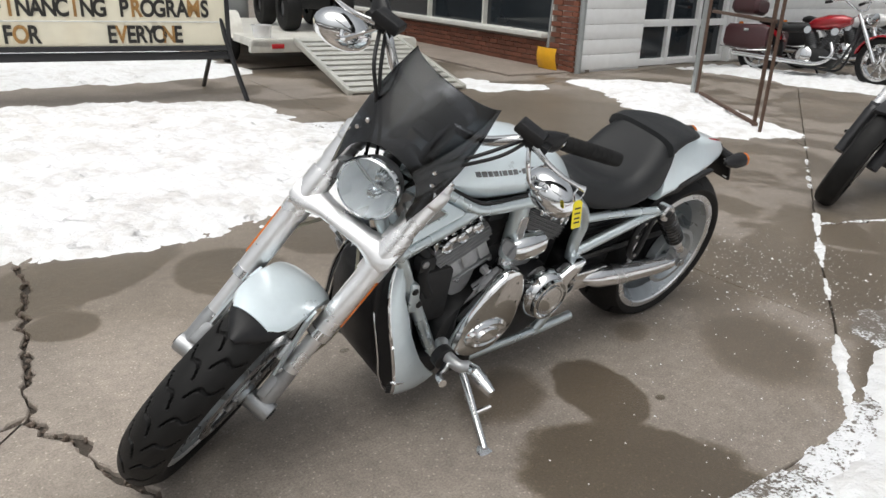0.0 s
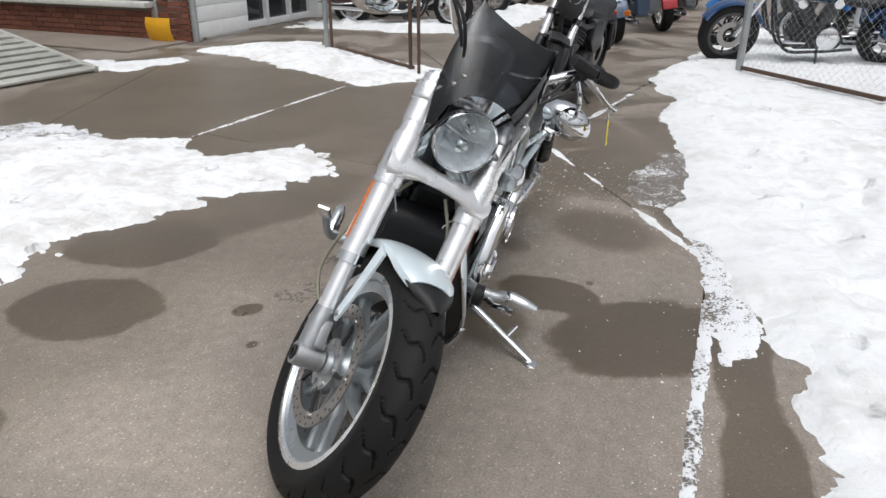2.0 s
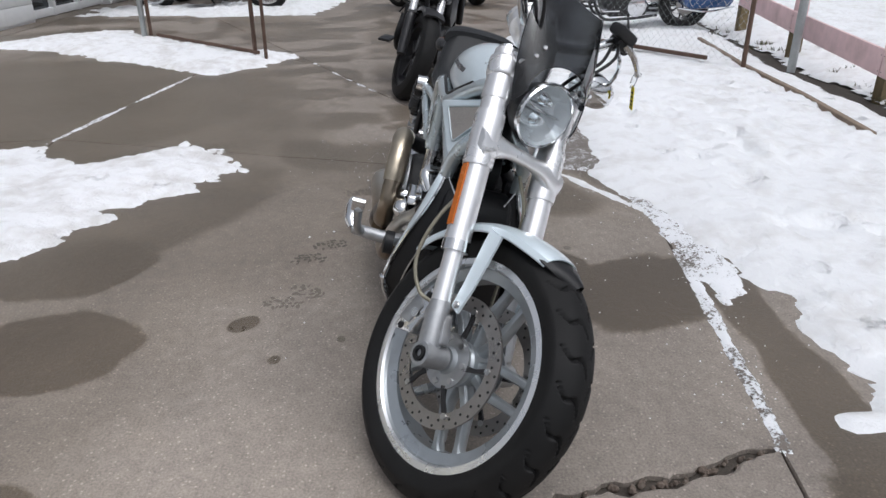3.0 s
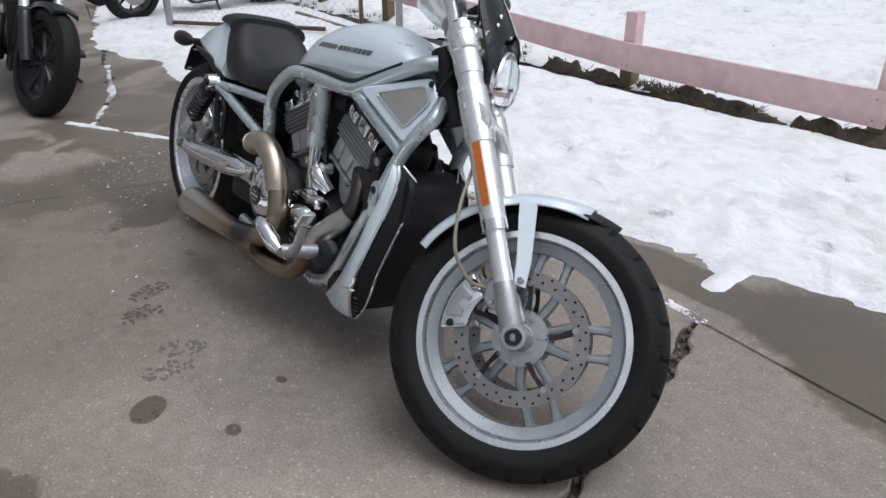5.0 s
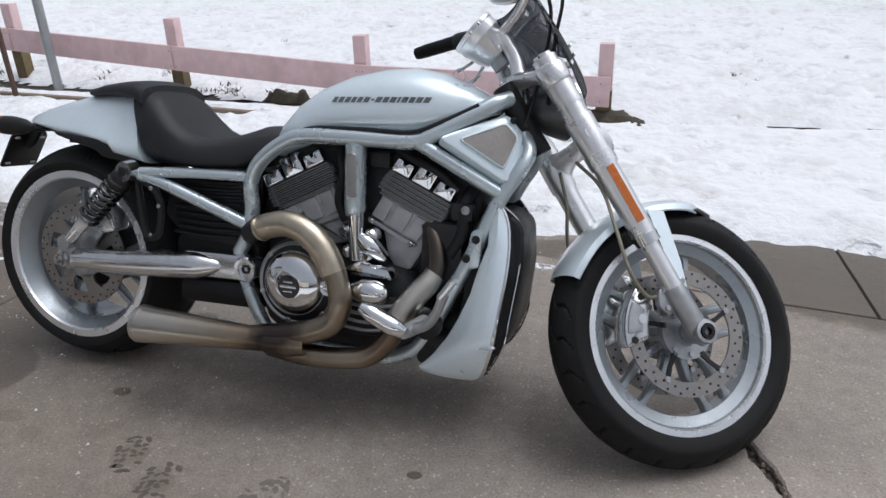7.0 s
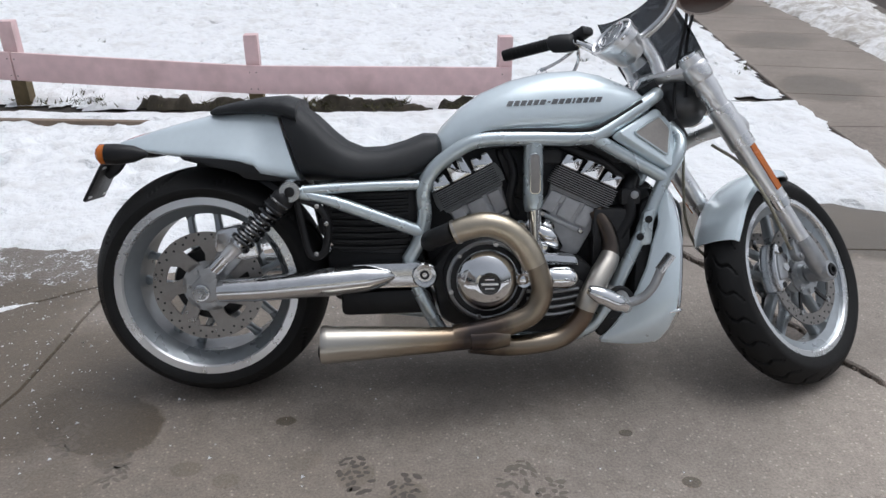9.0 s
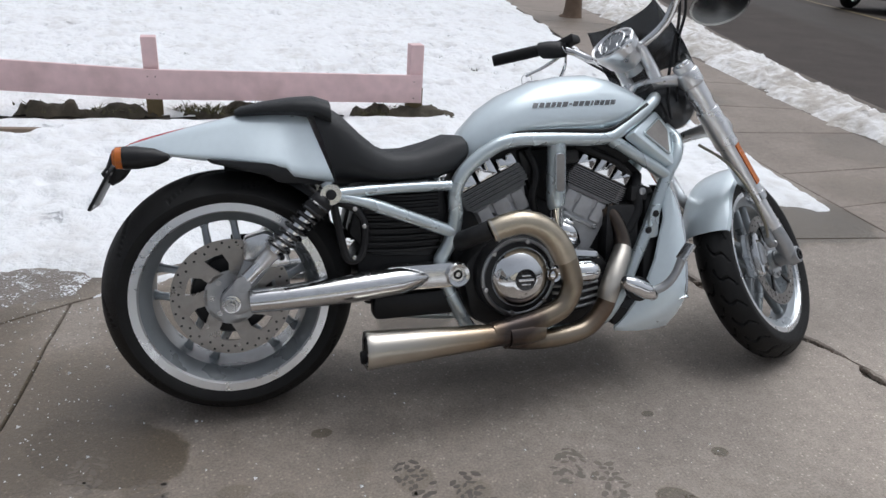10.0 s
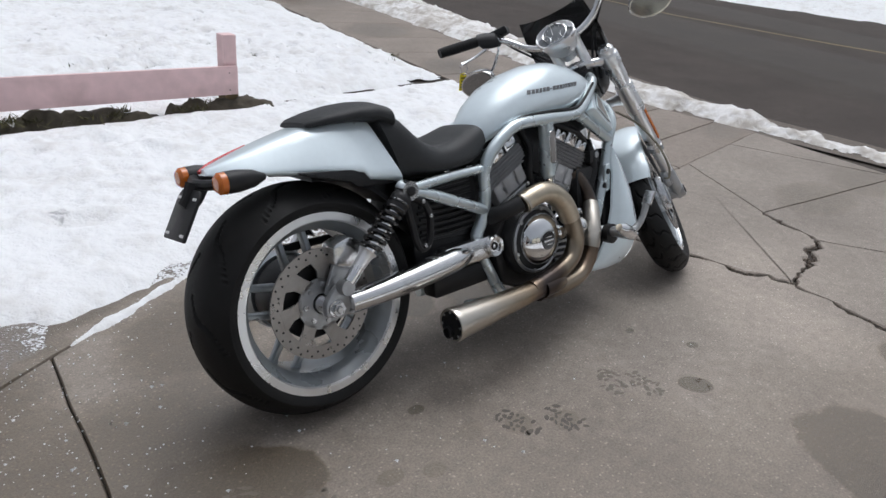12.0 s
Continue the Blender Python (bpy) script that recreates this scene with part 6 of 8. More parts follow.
pul = part("sprocket_cover", lathe([(0.12, 0.084), (0.165, 0.081), (0.178, 0.072), (0.182, 0.05), (0.19, 0.042), (0.194, 0.02), (0.194, 0.0)], 40, at=(0.705, 0, 0.365)), CHROME, bike, "ribbed chrome sprocket cover")
for r in (0.03, 0.048, 0.066):
    part("cover_ring", lathe([(0.18, r - 0.004), (0.191, r - 0.003), (0.191, r + 0.003), (0.18, r + 0.004)], 36, True, (0.705, 0, 0.365)), CHROME, pul)
part("cover_arm", prism(rounded([(0.58, 0.42), (0.64, 0.36), (0.68, 0.42), (0.62, 0.46), (0.56, 0.47)], 0.015), 0.13, 0.175, 0.01), CHROME, pul)
part("horn_cover", loft([section(x, w, 0.553 - d, 0.615 + d, 24, 2.6) for x, w, d in ((0.79, 0.02, -0.01), (0.8, 0.032, 0.0), (0.84, 0.04, 0.006), (0.89, 0.04, 0.006), (0.915, 0.03, -0.004))]).move(Matrix.Translation((0, 0.155, 0))), CHROME, bike, "chrome horn cover")
part("regulator", box(1.1, 0.0, 0.43, 0.1, 0.2, 0.18, 0.012), ENGINE, bike)

# exhaust: two headers that join into one short muffler
part("rear_header", tube([(0.862, -0.214, 0.415), (0.88, -0.216, 0.37), (0.889, -0.217, 0.318), (0.866, -0.217, 0.266), (0.81, -0.219, 0.238), (0.735, -0.222, 0.219), (0.66, -0.224, 0.206)], [0.0275, 0.0285, 0.029, 0.029, 0.03, 0.031, 0.03], 22, 6), EXHAUST, bike, "heat-tinted steel exhaust header")
part("header_sleeve", tube([(0.66, -0.203, 0.476), (0.695, -0.208, 0.49), (0.745, -0.212, 0.499), (0.795, -0.213, 0.484), (0.832, -0.214, 0.454), (0.855, -0.215, 0.42), (0.868, -0.215, 0.392)], [0.03, 0.0315, 0.0325, 0.033, 0.033, 0.033, 0.032], 22, 6), STRAW, bike, "straw-tinted exhaust sleeve")
part("sleeve_clamp", tube([(0.664, -0.204, 0.478), (0.67, -0.205, 0.481)], 0.0335, 20, 1), STEELSLEEVE, bike)
part("front_header", tube([(1.06, -0.075, 0.51), (1.088, -0.098, 0.455), (1.094, -0.117, 0.402), (1.062, -0.148, 0.35), (1.027, -0.176, 0.297), (1.005, -0.181, 0.238), (0.952, -0.186, 0.187), (0.88, -0.195, 0.172), (0.79, -0.203, 0.171), (0.70, -0.214, 0.185)], [0.022, 0.022, 0.024, 0.025, 0.026, 0.027, 0.027, 0.027, 0.028, 0.028], 22, 6), EXHAUST, bike, "heat-tinted steel exhaust header")
part("front_sleeve", tube([(1.093, -0.12, 0.395), (1.08, -0.133, 0.372), (1.062, -0.148, 0.35), (1.04, -0.167, 0.317), (1.02, -0.179, 0.28), (1.013, -0.18, 0.262)], [0.026, 0.029, 0.0295, 0.03, 0.03, 0.029], 20, 4), STEELSLEEVE, bike, "dull steel header sleeve")
part("collector", tube([(0.80, -0.213, 0.204), (0.76, -0.218, 0.203), (0.70, -0.222, 0.2)], [0.03, 0.036, 0.034], 18, 4, flat=1.15), EXHAUST, bike)
part("port_sleeve", tube([(0.6, -0.12, 0.44), (0.615, -0.17, 0.458), (0.66, -0.203, 0.482)], [0.027, 0.026, 0.026], 16, 3), ENGINE, bike)
muf = part("muffler", tube([(0.72, -0.222, 0.203), (0.66, -0.224, 0.2), (0.56, -0.226, 0.197), (0.44, -0.229, 0.195), (0.335, -0.231, 0.193)], [0.031, 0.031, 0.036, 0.043, 0.0485], 32, 5), EXHAUST, bike, "conical brushed steel muffler")
part("muffler_rim", lathe([(0.336, 0.0495), (0.322, 0.0503), (0.317, 0.048), (0.319, 0.042), (0.33, 0.04)], 36, at=(0, -0.231, 0.193), axis="x"), EXHAUST, muf)
part("muffler_end", lathe([(0.3195, 0.046), (0.318, 0.03), (0.325, 0.028), (0.345, 0.026), (0.345, 0.0)], 32, at=(0, -0.231, 0.193), axis="x"), BLACK, muf, "black end cap with bolts")
for k in range(8):
    a = 2 * math.pi * k / 8
    part("end_bolt", bolt(0.319, -0.231 + 0.038 * math.cos(a), 0.193 + 0.038 * math.sin(a), 0.0038, 0.0025, "x", -1), BOLT, muf)
part("tail_pipe", lathe([(0.345, 0.017), (0.309, 0.017), (0.307, 0.0145), (0.345, 0.013)], 20, True, at=(0, -0.222, 0.172), axis="x"), BLACK, muf)
part("muffler_bracket", prism(rounded([(0.36, 0.3), (0.60, 0.31), (0.62, 0.24), (0.36, 0.235)], 0.02), -0.12, -0.06, 0.01), BLACK, bike)

# radiator and its silver scoops


def taper(g):
    """The scoops and radiator draw in towards the top."""
    g.v = [(x, y * (1 - 1.15 * max(0.0, z - 0.2)), z) for x, y, z in g.v]
    return g


part("radiator", taper(prism(rounded([(1.175, 0.54), (1.25, 0.56), (1.296, 0.53), (1.304, 0.42), (1.286, 0.27), (1.252, 0.19), (1.15, 0.2)], 0.03), -0.144, 0.144, 0.02)), BLACK, bike, "black radiator shroud")
SCOOP = [(0.15, 1.205, 0.142, 1.075, 0.132), (0.162, 1.228, 0.156, 1.07, 0.138), (0.2, 1.246, 0.178, 1.106, 0.142), (0.25, 1.26, 0.194, 1.141, 0.146), (0.3, 1.266, 0.189, 1.166, 0.146), (0.36, 1.271, 0.173, 1.19, 0.142), (0.42, 1.275, 0.154, 1.204, 0.136), (0.48, 1.273, 0.131, 1.222, 0.126), (0.53, 1.264, 0.113, 1.222, 0.116), (0.56, 1.25, 0.104, 1.232, 0.108), (0.57, 1.242, 0.102, 1.236, 0.104)]  # height, front lip, rear edge
for s in (-1, 1):
    rings, mouth, lip, inner = [], [], [], []
    for z, xo, yo, xr, yr in SCOOP:
        out = [(xr, yr), (xr * 0.75 + xo * 0.25, yr * 0.75 + yo * 0.25 + 0.009), (xr * 0.5 + xo * 0.5, yr * 0.5 + yo * 0.5 + 0.013), (xr * 0.2 + xo * 0.8, yr * 0.2 + yo * 0.8 + 0.009), (xo, yo)]
        ring = out + [(x - 0.002, y - 0.008) for x, y in reversed(out)]
        rings.append([(x, s * y, z) for x, y in ring])
        wide = min(0.05, 0.55 * (z - 0.135), 0.9 * (0.585 - z))
        xi, yi = xo + 0.4 * wide, yo - wide
        mouth.append([(x, s * y, z) for x, y in ((xo - 0.004, yo - 0.006), (xi - 0.004, yi), (xi - 0.05, yi - 0.005), (xo - 0.045, yo - 0.032))])
        lip.append((xo, s * (yo - 0.003), z))
        inner.append((xi, s * yi, z))
    scoop = part("radiator_scoop", loft(rings), SILVER, bike, "silver-blue radiator side scoop")
    part("scoop_mouth", loft(mouth), BLACK, scoop, "black scoop mouth")
    part("scoop_edge", tube(lip, 0.0048, 8, 3), CHROME, scoop, "chrome scoop edge")
    part("scoop_inner_edge", tube(inner, 0.003, 8, 3), CHROME, scoop)
    part("scoop_tip", tube([(1.235, s * 0.201, 0.252), (1.262, s * 0.196, 0.256), (1.27, s * 0.188, 0.258)], [0.002, 0.006, 0.003], 8, 3), CHROME, scoop, "chrome tip")
    for k in range(5):
        z = 0.235 - 0.014 * k
        xo, yo = (float(np.interp(z, [q[0] for q in SCOOP], [q[c] for q in SCOOP])) for c in (1, 2))
        part("mouth_slot", tube([(xo + 0.002, s * (yo - 0.006), z), (xo + 0.012, s * (yo - 0.016), z - 0.003)], 0.0022, 6, 2), BLACK, scoop)
part("belly_pan", prism(rounded([(1.06, 0.165), (1.23, 0.175), (1.2, 0.25), (1.05, 0.24)], 0.02), -0.135, 0.135, 0.012), BLACK, bike)

# foot controls
for s in (-1, 1):
    y = s * 0.3
    pts = [(0.987, -0.318, 0.35), (1.012, -0.316, 0.338), (1.06, -0.31, 0.314), (1.085, -0.302, 0.3)] if s < 0 else [(1.067, 0.368, 0.289), (1.067, 0.33, 0.292), (1.067, 0.285, 0.297), (1.068, 0.262, 0.3)]
    peg = part("foot_peg", tube(pts, [0.012, 0.021, 0.022, 0.014], 14, 4), CHROME, bike, "chrome foot peg")
    part("peg_arm", tube([pts[-1], (1.095, s * 0.25, 0.3), (1.1, s * 0.19, 0.3), (1.08, s * 0.15, 0.3)], [0.016, 0.018, 0.018, 0.02], 12, 4), CAST, peg)
    part("peg_hub", lathe([(s * 0.18, 0.034), (s * 0.205, 0.034), (s * 0.21, 0.02), (s * 0.21, 0.0)], 20, at=(1.105, 0, 0.29)), BLACK, peg)
part("brake_pedal", tube([(1.09, -0.275, 0.3), (1.13, -0.285, 0.318), (1.155, -0.293, 0.35), (1.172, -0.297, 0.395)], [0.013, 0.012, 0.011, 0.012], 10, 4), CAST, bike, "cast brake pedal with square pad")
part("pedal_pad", box(0, 0, 0, 0.05, 0.035, 0.014, 0.003).move(pose(1.18, -0.3, 0.412, 0, -55, 0)), POLISHED, bike)
part("gear_lever", tube([(1.1, 0.215, 0.29), (1.15, 0.25, 0.3), (1.19, 0.28, 0.325), (1.2, 0.31, 0.33)], [0.012, 0.01, 0.009, 0.012], 10, 4), CHROME, bike, "chrome gear lever")
stand_top, stand_foot = Vector((0.99, 0.15, 0.195)), Vector((1.075, 0.405, 0.115))
stand = part("side_stand", tube([tuple(stand_top), tuple(stand_top.lerp(stand_foot, 0.5)), tuple(stand_foot)], [0.014, 0.013, 0.011], 12, 3), POLISHED, bike, "worn silver side stand")
pad = lathe([(-0.008, 0.0), (-0.008, 0.018), (0.0, 0.024), (0.005, 0.02), (0.006, 0.0)], 24, at=tuple(stand_foot + Vector((0.006, 0.02, 0.0))), axis="z")
pad.v = [(x, stand_foot.y + 0.02 + (y - stand_foot.y - 0.02) * 1.6, z - 0.12 * (y - stand_foot.y)) for x, y, z in pad.v]
part("stand_foot", pad, POLISHED, stand)
part("stand_tab", tube([tuple(stand_top.lerp(stand_foot, 0.62)), tuple(stand_top.lerp(stand_foot, 0.62) + Vector((-0.04, 0.02, 0.03)))], 0.008, 10, 2), CHROME, stand)
part("stand_mount", box(1.0, 0.14, 0.2, 0.07, 0.05, 0.05, 0.01), BLACK, bike)

# ---- front end, turned to the left ----
DX = 0.644


def leg(z, y, o=0.0):
    """A point on a fork leg's axis at a height, o in front of it."""
    return (1.645 + (0.30 - z) * DX + o * 0.815, y, z + o * 0.58)


for s in (-1, 1):
    y = 0.117 * s
    fork = fork_part("fork_leg", tube([leg(0.885, y), leg(0.872, y), leg(0.70, y), leg(0.50, y), leg(0.486, y)], [0.029, 0.0295, 0.0295, 0.029, 0.03], 24, 3), FORKALU, bike, "polished inverted fork leg")
    fork_part("fork_cap", tube([leg(0.88, y), leg(0.895, y), leg(0.899, y)], [0.024, 0.024, 0.014], 20, 2), CHROME, fork)
    fork_part("fork_slider", tube([leg(0.49, y), leg(0.42, y), leg(0.36, y)], 0.0215, 20, 3), FORKALU, fork)
    fork_part("slider_ring", tube([leg(0.499, y), leg(0.479, y)], 0.0305, 20, 2), CHROME, fork)
    fork_part("lower_sleeve", tube([leg(0.755, y), leg(0.748, y), leg(0.655, y), leg(0.648, y)], [0.0325, 0.0345, 0.0345, 0.0325], 24, 2), FORKALU, fork)
    fork_part("upper_sleeve", tube([leg(0.872, y), leg(0.866, y), leg(0.79, y), leg(0.785, y)], [0.031, 0.0325, 0.0325, 0.031], 24, 2), FORKALU, fork)
    fork_part("axle_lug", tube([leg(0.385, y), leg(0.36, y), leg(0.315, y), leg(0.28, y), leg(0.262, y)], [0.0225, 0.025, 0.0255, 0.0235, 0.012], 18, 4), CAST, fork)
    fork_part("axle_nut", lathe([(s * 0.136, 0.0165), (s * 0.1515, 0.016), (s * 0.1515, 0.009), (s * 0.142, 0.008), (s * 0.142, 0.0)], 18, at=FRONT_AXLE), BLACK, fork)
    fork_part("axle_boss", lathe([(s * 0.08, 0.026), (s * 0.136, 0.0285), (s * 0.147, 0.026), (s * 0.148, 0.019), (s * 0.14, 0.018), (s * 0.14, 0.0)], 24, at=FRONT_AXLE), CAST, fork, "cast axle boss")
    fork_part("boss_rib", prism(rounded([(1.6, 0.36), (1.622, 0.378), (1.652, 0.345), (1.668, 0.325), (1.64, 0.3), (1.618, 0.32)], 0.008), *sorted((s * 0.092, s * 0.118)), 0.005), CAST, fork)
    fork_part("reflector", loft([[leg(z, y + s * dy, o) for dy, o in ((0.025, -0.014), (0.029, 0.004), (0.0335, 0.003), (0.0295, -0.015))] for z in (0.645, 0.525)]), AMBER, fork, "amber fork reflector")
    # brake caliper behind the leg
    def arc(r, deg, steps=7):
        return [(FRONT_AXLE[0] + q * math.cos(radians(d)), FRONT_AXLE[2] + q * math.sin(radians(d))) for q, d in ((r, deg[0] + (deg[1] - deg[0]) * k / (steps - 1)) for k in range(steps))]

    cal = prism(rounded(arc(0.173, (147, 197)) + arc(0.112, (192, 153)), 0.012, 3), *sorted((s * 0.036, s * 0.09)), 0.008)
    caliper = fork_part("brake_caliper", cal, POLISHED, bike, "pale silver four-piston brake caliper")
    fork_part("caliper_bridge", prism(rounded(arc(0.166, (159, 186)) + arc(0.13, (184, 161)), 0.008, 3), *sorted((s * 0.086, s * 0.0945)), 0.003), CAST, caliper)
    fork_part("caliper_disc", lathe([(s * 0.094, 0.011), (s * 0.097, 0.011), (s * 0.097, 0.0)], 20, at=(FRONT_AXLE[0] - 0.132, 0, FRONT_AXLE[2] + 0.02)), POLISHED, caliper)
    for q in arc(0.151, (152, 191), 2):
        fork_part("caliper_bolt", lathe([(s * 0.088, 0.0085), (s * 0.0915, 0.0085), (s * 0.0915, 0.0)], 14, at=(q[0], 0, q[1])), BLACK, caliper)
    fork_part("caliper_arm", prism(rounded([(1.556, 0.375), (1.578, 0.392), (1.612, 0.372), (1.618, 0.34), (1.585, 0.318), (1.56, 0.335)], 0.012), *sorted((s * 0.088, s * 0.112)), 0.006), CAST, caliper)
    for x, z in ((1.572, 0.375), (1.58, 0.335)):
        fork_part("arm_bolt", bolt(x, s * 0.112, z, 0.007, 0.006, side=s), BOLT, caliper)
    # fender stay
    fork_part("fender_stay", loft([[(x + dx, s * (0.078 + 0.09 * (0.59 - z) + o), z) for dx, o in ((-w, 0.0), (w, 0.0), (w, 0.006), (-w, 0.006))] for x, z, w in ((1.565, 0.568, 0.021), (1.578, 0.53, 0.02), (1.606, 0.45, 0.017), (1.622, 0.39, 0.013))]), SILVER, bike, "silver fender stay")
    fork_part("stay_bolt", bolt(1.62, s * 0.101, 0.402, 0.008, 0.006, side=s), BOLT, bike)
fork_part("front_axle", lathe([(-0.115, 0.0), (-0.115, 0.014), (0.115, 0.014), (0.115, 0.0)], 18, at=FRONT_AXLE), BOLT, bike)
clamp = fork_part("top_clamp", tube([leg(0.85, -0.114), (1.255, -0.06, 0.858), (1.23, 0.0, 0.864), (1.255, 0.06, 0.858), leg(0.85, 0.114)], [0.017, 0.015, 0.019, 0.015, 0.017], 12, 5, flat=1.5), FORKALU, bike, "polished upper fork clamp")
for s in (-1, 1):
    fork_part("clamp_collar", tube([leg(0.872, s * 0.117), leg(0.866, s * 0.117), leg(0.836, s * 0.117), leg(0.83, s * 0.117)], [0.033, 0.0365, 0.0365, 0.033], 24, 2), FORKALU, clamp)
    fork_part("clamp_bolt", bolt(1.235, s * 0.05, 0.89, 0.007, 0.01, "z"), BLACK, clamp)
CLAMP = [(-0.148, 0.03, 0.024), (-0.138, 0.037, 0.038), (-0.113, 0.038, 0.042), (-0.088, 0.031, 0.03), (-0.058, 0.027, 0.021), (0.0, 0.026, 0.018)]
CLAMP += [(-y, d, h) for y, d, h in reversed(CLAMP[:-1])]  # across, half depth, half height
fork_part("lower_clamp", loft([[(1.392 + 0.008 * math.cos(y * 12) + d * math.cos(e) - 0.55 * h * math.sin(e), y, 0.712 - (h - 0.018) * 0.5 + h * math.sin(e) * 0.84) for e in np.linspace(0, 2 * math.pi, 18, endpoint=False)] for y, d, h in CLAMP]), FORKALU, bike, "polished lower fork clamp")
FEND = np.linspace(radians(83), radians(160), 22)
rings = []
for k, a in enumerate(FEND):
    q = k / (len(FEND) - 1)
    w = 0.079 * (1 - 0.35 * max(0, (0.18 - q) / 0.18) ** 2 - 0.12 * max(0, (q - 0.85) / 0.15) ** 2)
    flare = 0.004 * max(0, (0.15 - q) / 0.15)
    outer = [(w * math.sin(b), 0.325 + flare - 0.024 * (1 - math.cos(b)) - (0.008 if abs(abs(b) - 1.57) < 0.01 else 0)) for b in (-1.57, -1.3, -0.95, -0.6, -0.3, 0, 0.3, 0.6, 0.95, 1.3, 1.57)]
    inner = [(y * 0.96, r - 0.003) for y, r in reversed(outer)]
    rings.append([(FRONT_AXLE[0] + r * math.cos(a), y, FRONT_AXLE[2] + r * math.sin(a)) for y, r in outer + inner])
fender = fork_part("front_fender", loft(rings), SILVER, bike, "silver-blue front fender")
liner = []
for k, a in enumerate(np.linspace(radians(71), radians(156), 20)):
    w = 0.072 * (1 - 0.85 * max(0, (5 - k) / 5) ** 2)
    out = [(w * math.sin(b), 0.3205 + 0.007 * max(0, (5 - k) / 5) - 0.024 * (1 - math.cos(b))) for b in (-1.5, -1.1, -0.7, -0.35, 0, 0.35, 0.7, 1.1, 1.5)]
    liner.append([(FRONT_AXLE[0] + r * math.cos(a), FRONT_AXLE[1] + y, FRONT_AXLE[2] + r * math.sin(a)) for y, r in out + [(y * 0.97, r - 0.0025) for y, r in reversed(out)]])
fork_part("fender_liner", loft(liner), BLACK, fender, "black inner fender lining")
# headlamp: bucket, reflector, bulbs and a clear domed lens
AIM = Matrix.Translation((1.324, -0.004, 0.814)) @ Matrix.Rotation(radians(-6), 4, "Y") @ Matrix.Scale(0.89, 4)
lamp = fork_part("headlamp", lathe([(-0.062, 0.0), (-0.058, 0.025), (-0.036, 0.052), (0.0, 0.074), (0.045, 0.087), (0.058, 0.088), (0.058, 0.084), (0.045, 0.084), (0.0, 0.071), (-0.033, 0.05), (-0.054, 0.023), (-0.057, 0.0)], 48, True, axis="x").move(AIM), DARKCAST, bike, "round clear-lens headlamp")
refl = Geo()
prof = [(-0.03, 0.0), (-0.028, 0.02), (-0.012, 0.048), (0.018, 0.068), (0.052, 0.083)]
refl = lathe(prof + [(x - 0.0025, r) for x, r in reversed(prof)], 36, True, axis="x")
refl.v = [(x + (0.011 * math.cos(13 * y / 0.085) if r > 0.03 else 0) * (1 if z > 0 else -1), y, z) for (x, y, z), r in ((p, math.hypot(p[1], p[2])) for p in refl.v)]
fork_part("lamp_reflector", refl.move(AIM), MIRRORED, lamp, "fluted silver reflector", 12)
for dy, dz, r in ((0.004, 0.03, 0.017), (0.01, -0.016, 0.019)):
    fork_part("lamp_bulb", lathe([(-0.02, r), (0.03, r * 0.95), (0.038, r * 0.6), (0.036, 0.0)], 20, axis="x", at=(0, dy, dz)).move(AIM), CHROME, lamp)
    fork_part("bulb_tip", lathe([(0.036, r * 0.45), (0.046, r * 0.4), (0.048, 0.0)], 12, axis="x", at=(0, dy, dz)).move(AIM), POLISHED, lamp)
fork_part("lamp_divider", tube([(0.02, -0.076, 0.012), (0.034, 0.0, 0.006), (0.02, 0.076, 0.012)], 0.0035, 8, 6).move(AIM), POLISHED, lamp)
fork_part("lamp_rim", lathe([(0.05, 0.0885), (0.062, 0.0895), (0.068, 0.086), (0.062, 0.082), (0.05, 0.082)], 48, True, axis="x").move(AIM), CHROME, lamp, "thin chrome lamp rim")
glass = fork_part("lamp_lens", lathe([(0.056, 0.085), (0.075, 0.076), (0.092, 0.05), (0.1, 0.02), (0.101, 0.0), (0.098, 0.0), (0.097, 0.02), (0.089, 0.05), (0.072, 0.074), (0.053, 0.083)], 48, axis="x").move(AIM), LENS, lamp, "clear domed lens")
glass.visible_shadow = False
for s in (-1, 1):
    fork_part("lamp_bracket", tube([leg(0.80, s * 0.117), (1.34, s * 0.105, 0.81), (1.325, s * 0.085, 0.815)], 0.013, 10, 3), CAST, bike)
# smoked flyscreen
NU, NV = 36, 18


def screen_point(u, v, off):
    v = v + (1 - v) * 0.24 * math.sqrt(max(0.0, 1 - (u / 0.78) ** 2))  # the lower edge arches over the lamp
    w = 0.112 + 0.02 * math.sin(v * math.pi) + 0.006 * v
    xc, zc = 1.408 - 0.155 * v - 0.02 * v * v, 0.905 + 0.175 * v
    xs, zs = 1.372 - 0.165 * v, 0.806 + 0.286 * v
    k = u * u
    return Vector((xc + (xs - xc) * k ** 0.9 - off, w * math.sin(u * 1.25) / math.sin(1.25), zc + (zs - zc) * k - 0.02 * (1 - k) * (1 - v) ** 2))


outer = [[screen_point(u, v, 0.0) for u in np.linspace(-1, 1, NU)] for v in np.linspace(0, 1, NV)]
inner = [[screen_point(u, v, 0.004) for u in np.linspace(-1, 1, NU)] for v in np.linspace(0, 1, NV)]
sg = Geo()
sg.v = [tuple(p) for grid in (outer, inner) for r in grid for p in r]
M = NU * NV
for j in range(NV - 1):
    for i in range(NU - 1):
        a = j * NU + i
        sg.f += [(a, a + 1, a + NU + 1, a + NU), (M + a + NU, M + a + NU + 1, M + a + 1, M + a)]
edge = [i for i in range(NU)] + [j * NU + NU - 1 for j in range(1, NV)] + [(NV - 1) * NU + i for i in range(NU - 2, -1, -1)] + [j * NU for j in range(NV - 2, 0, -1)]
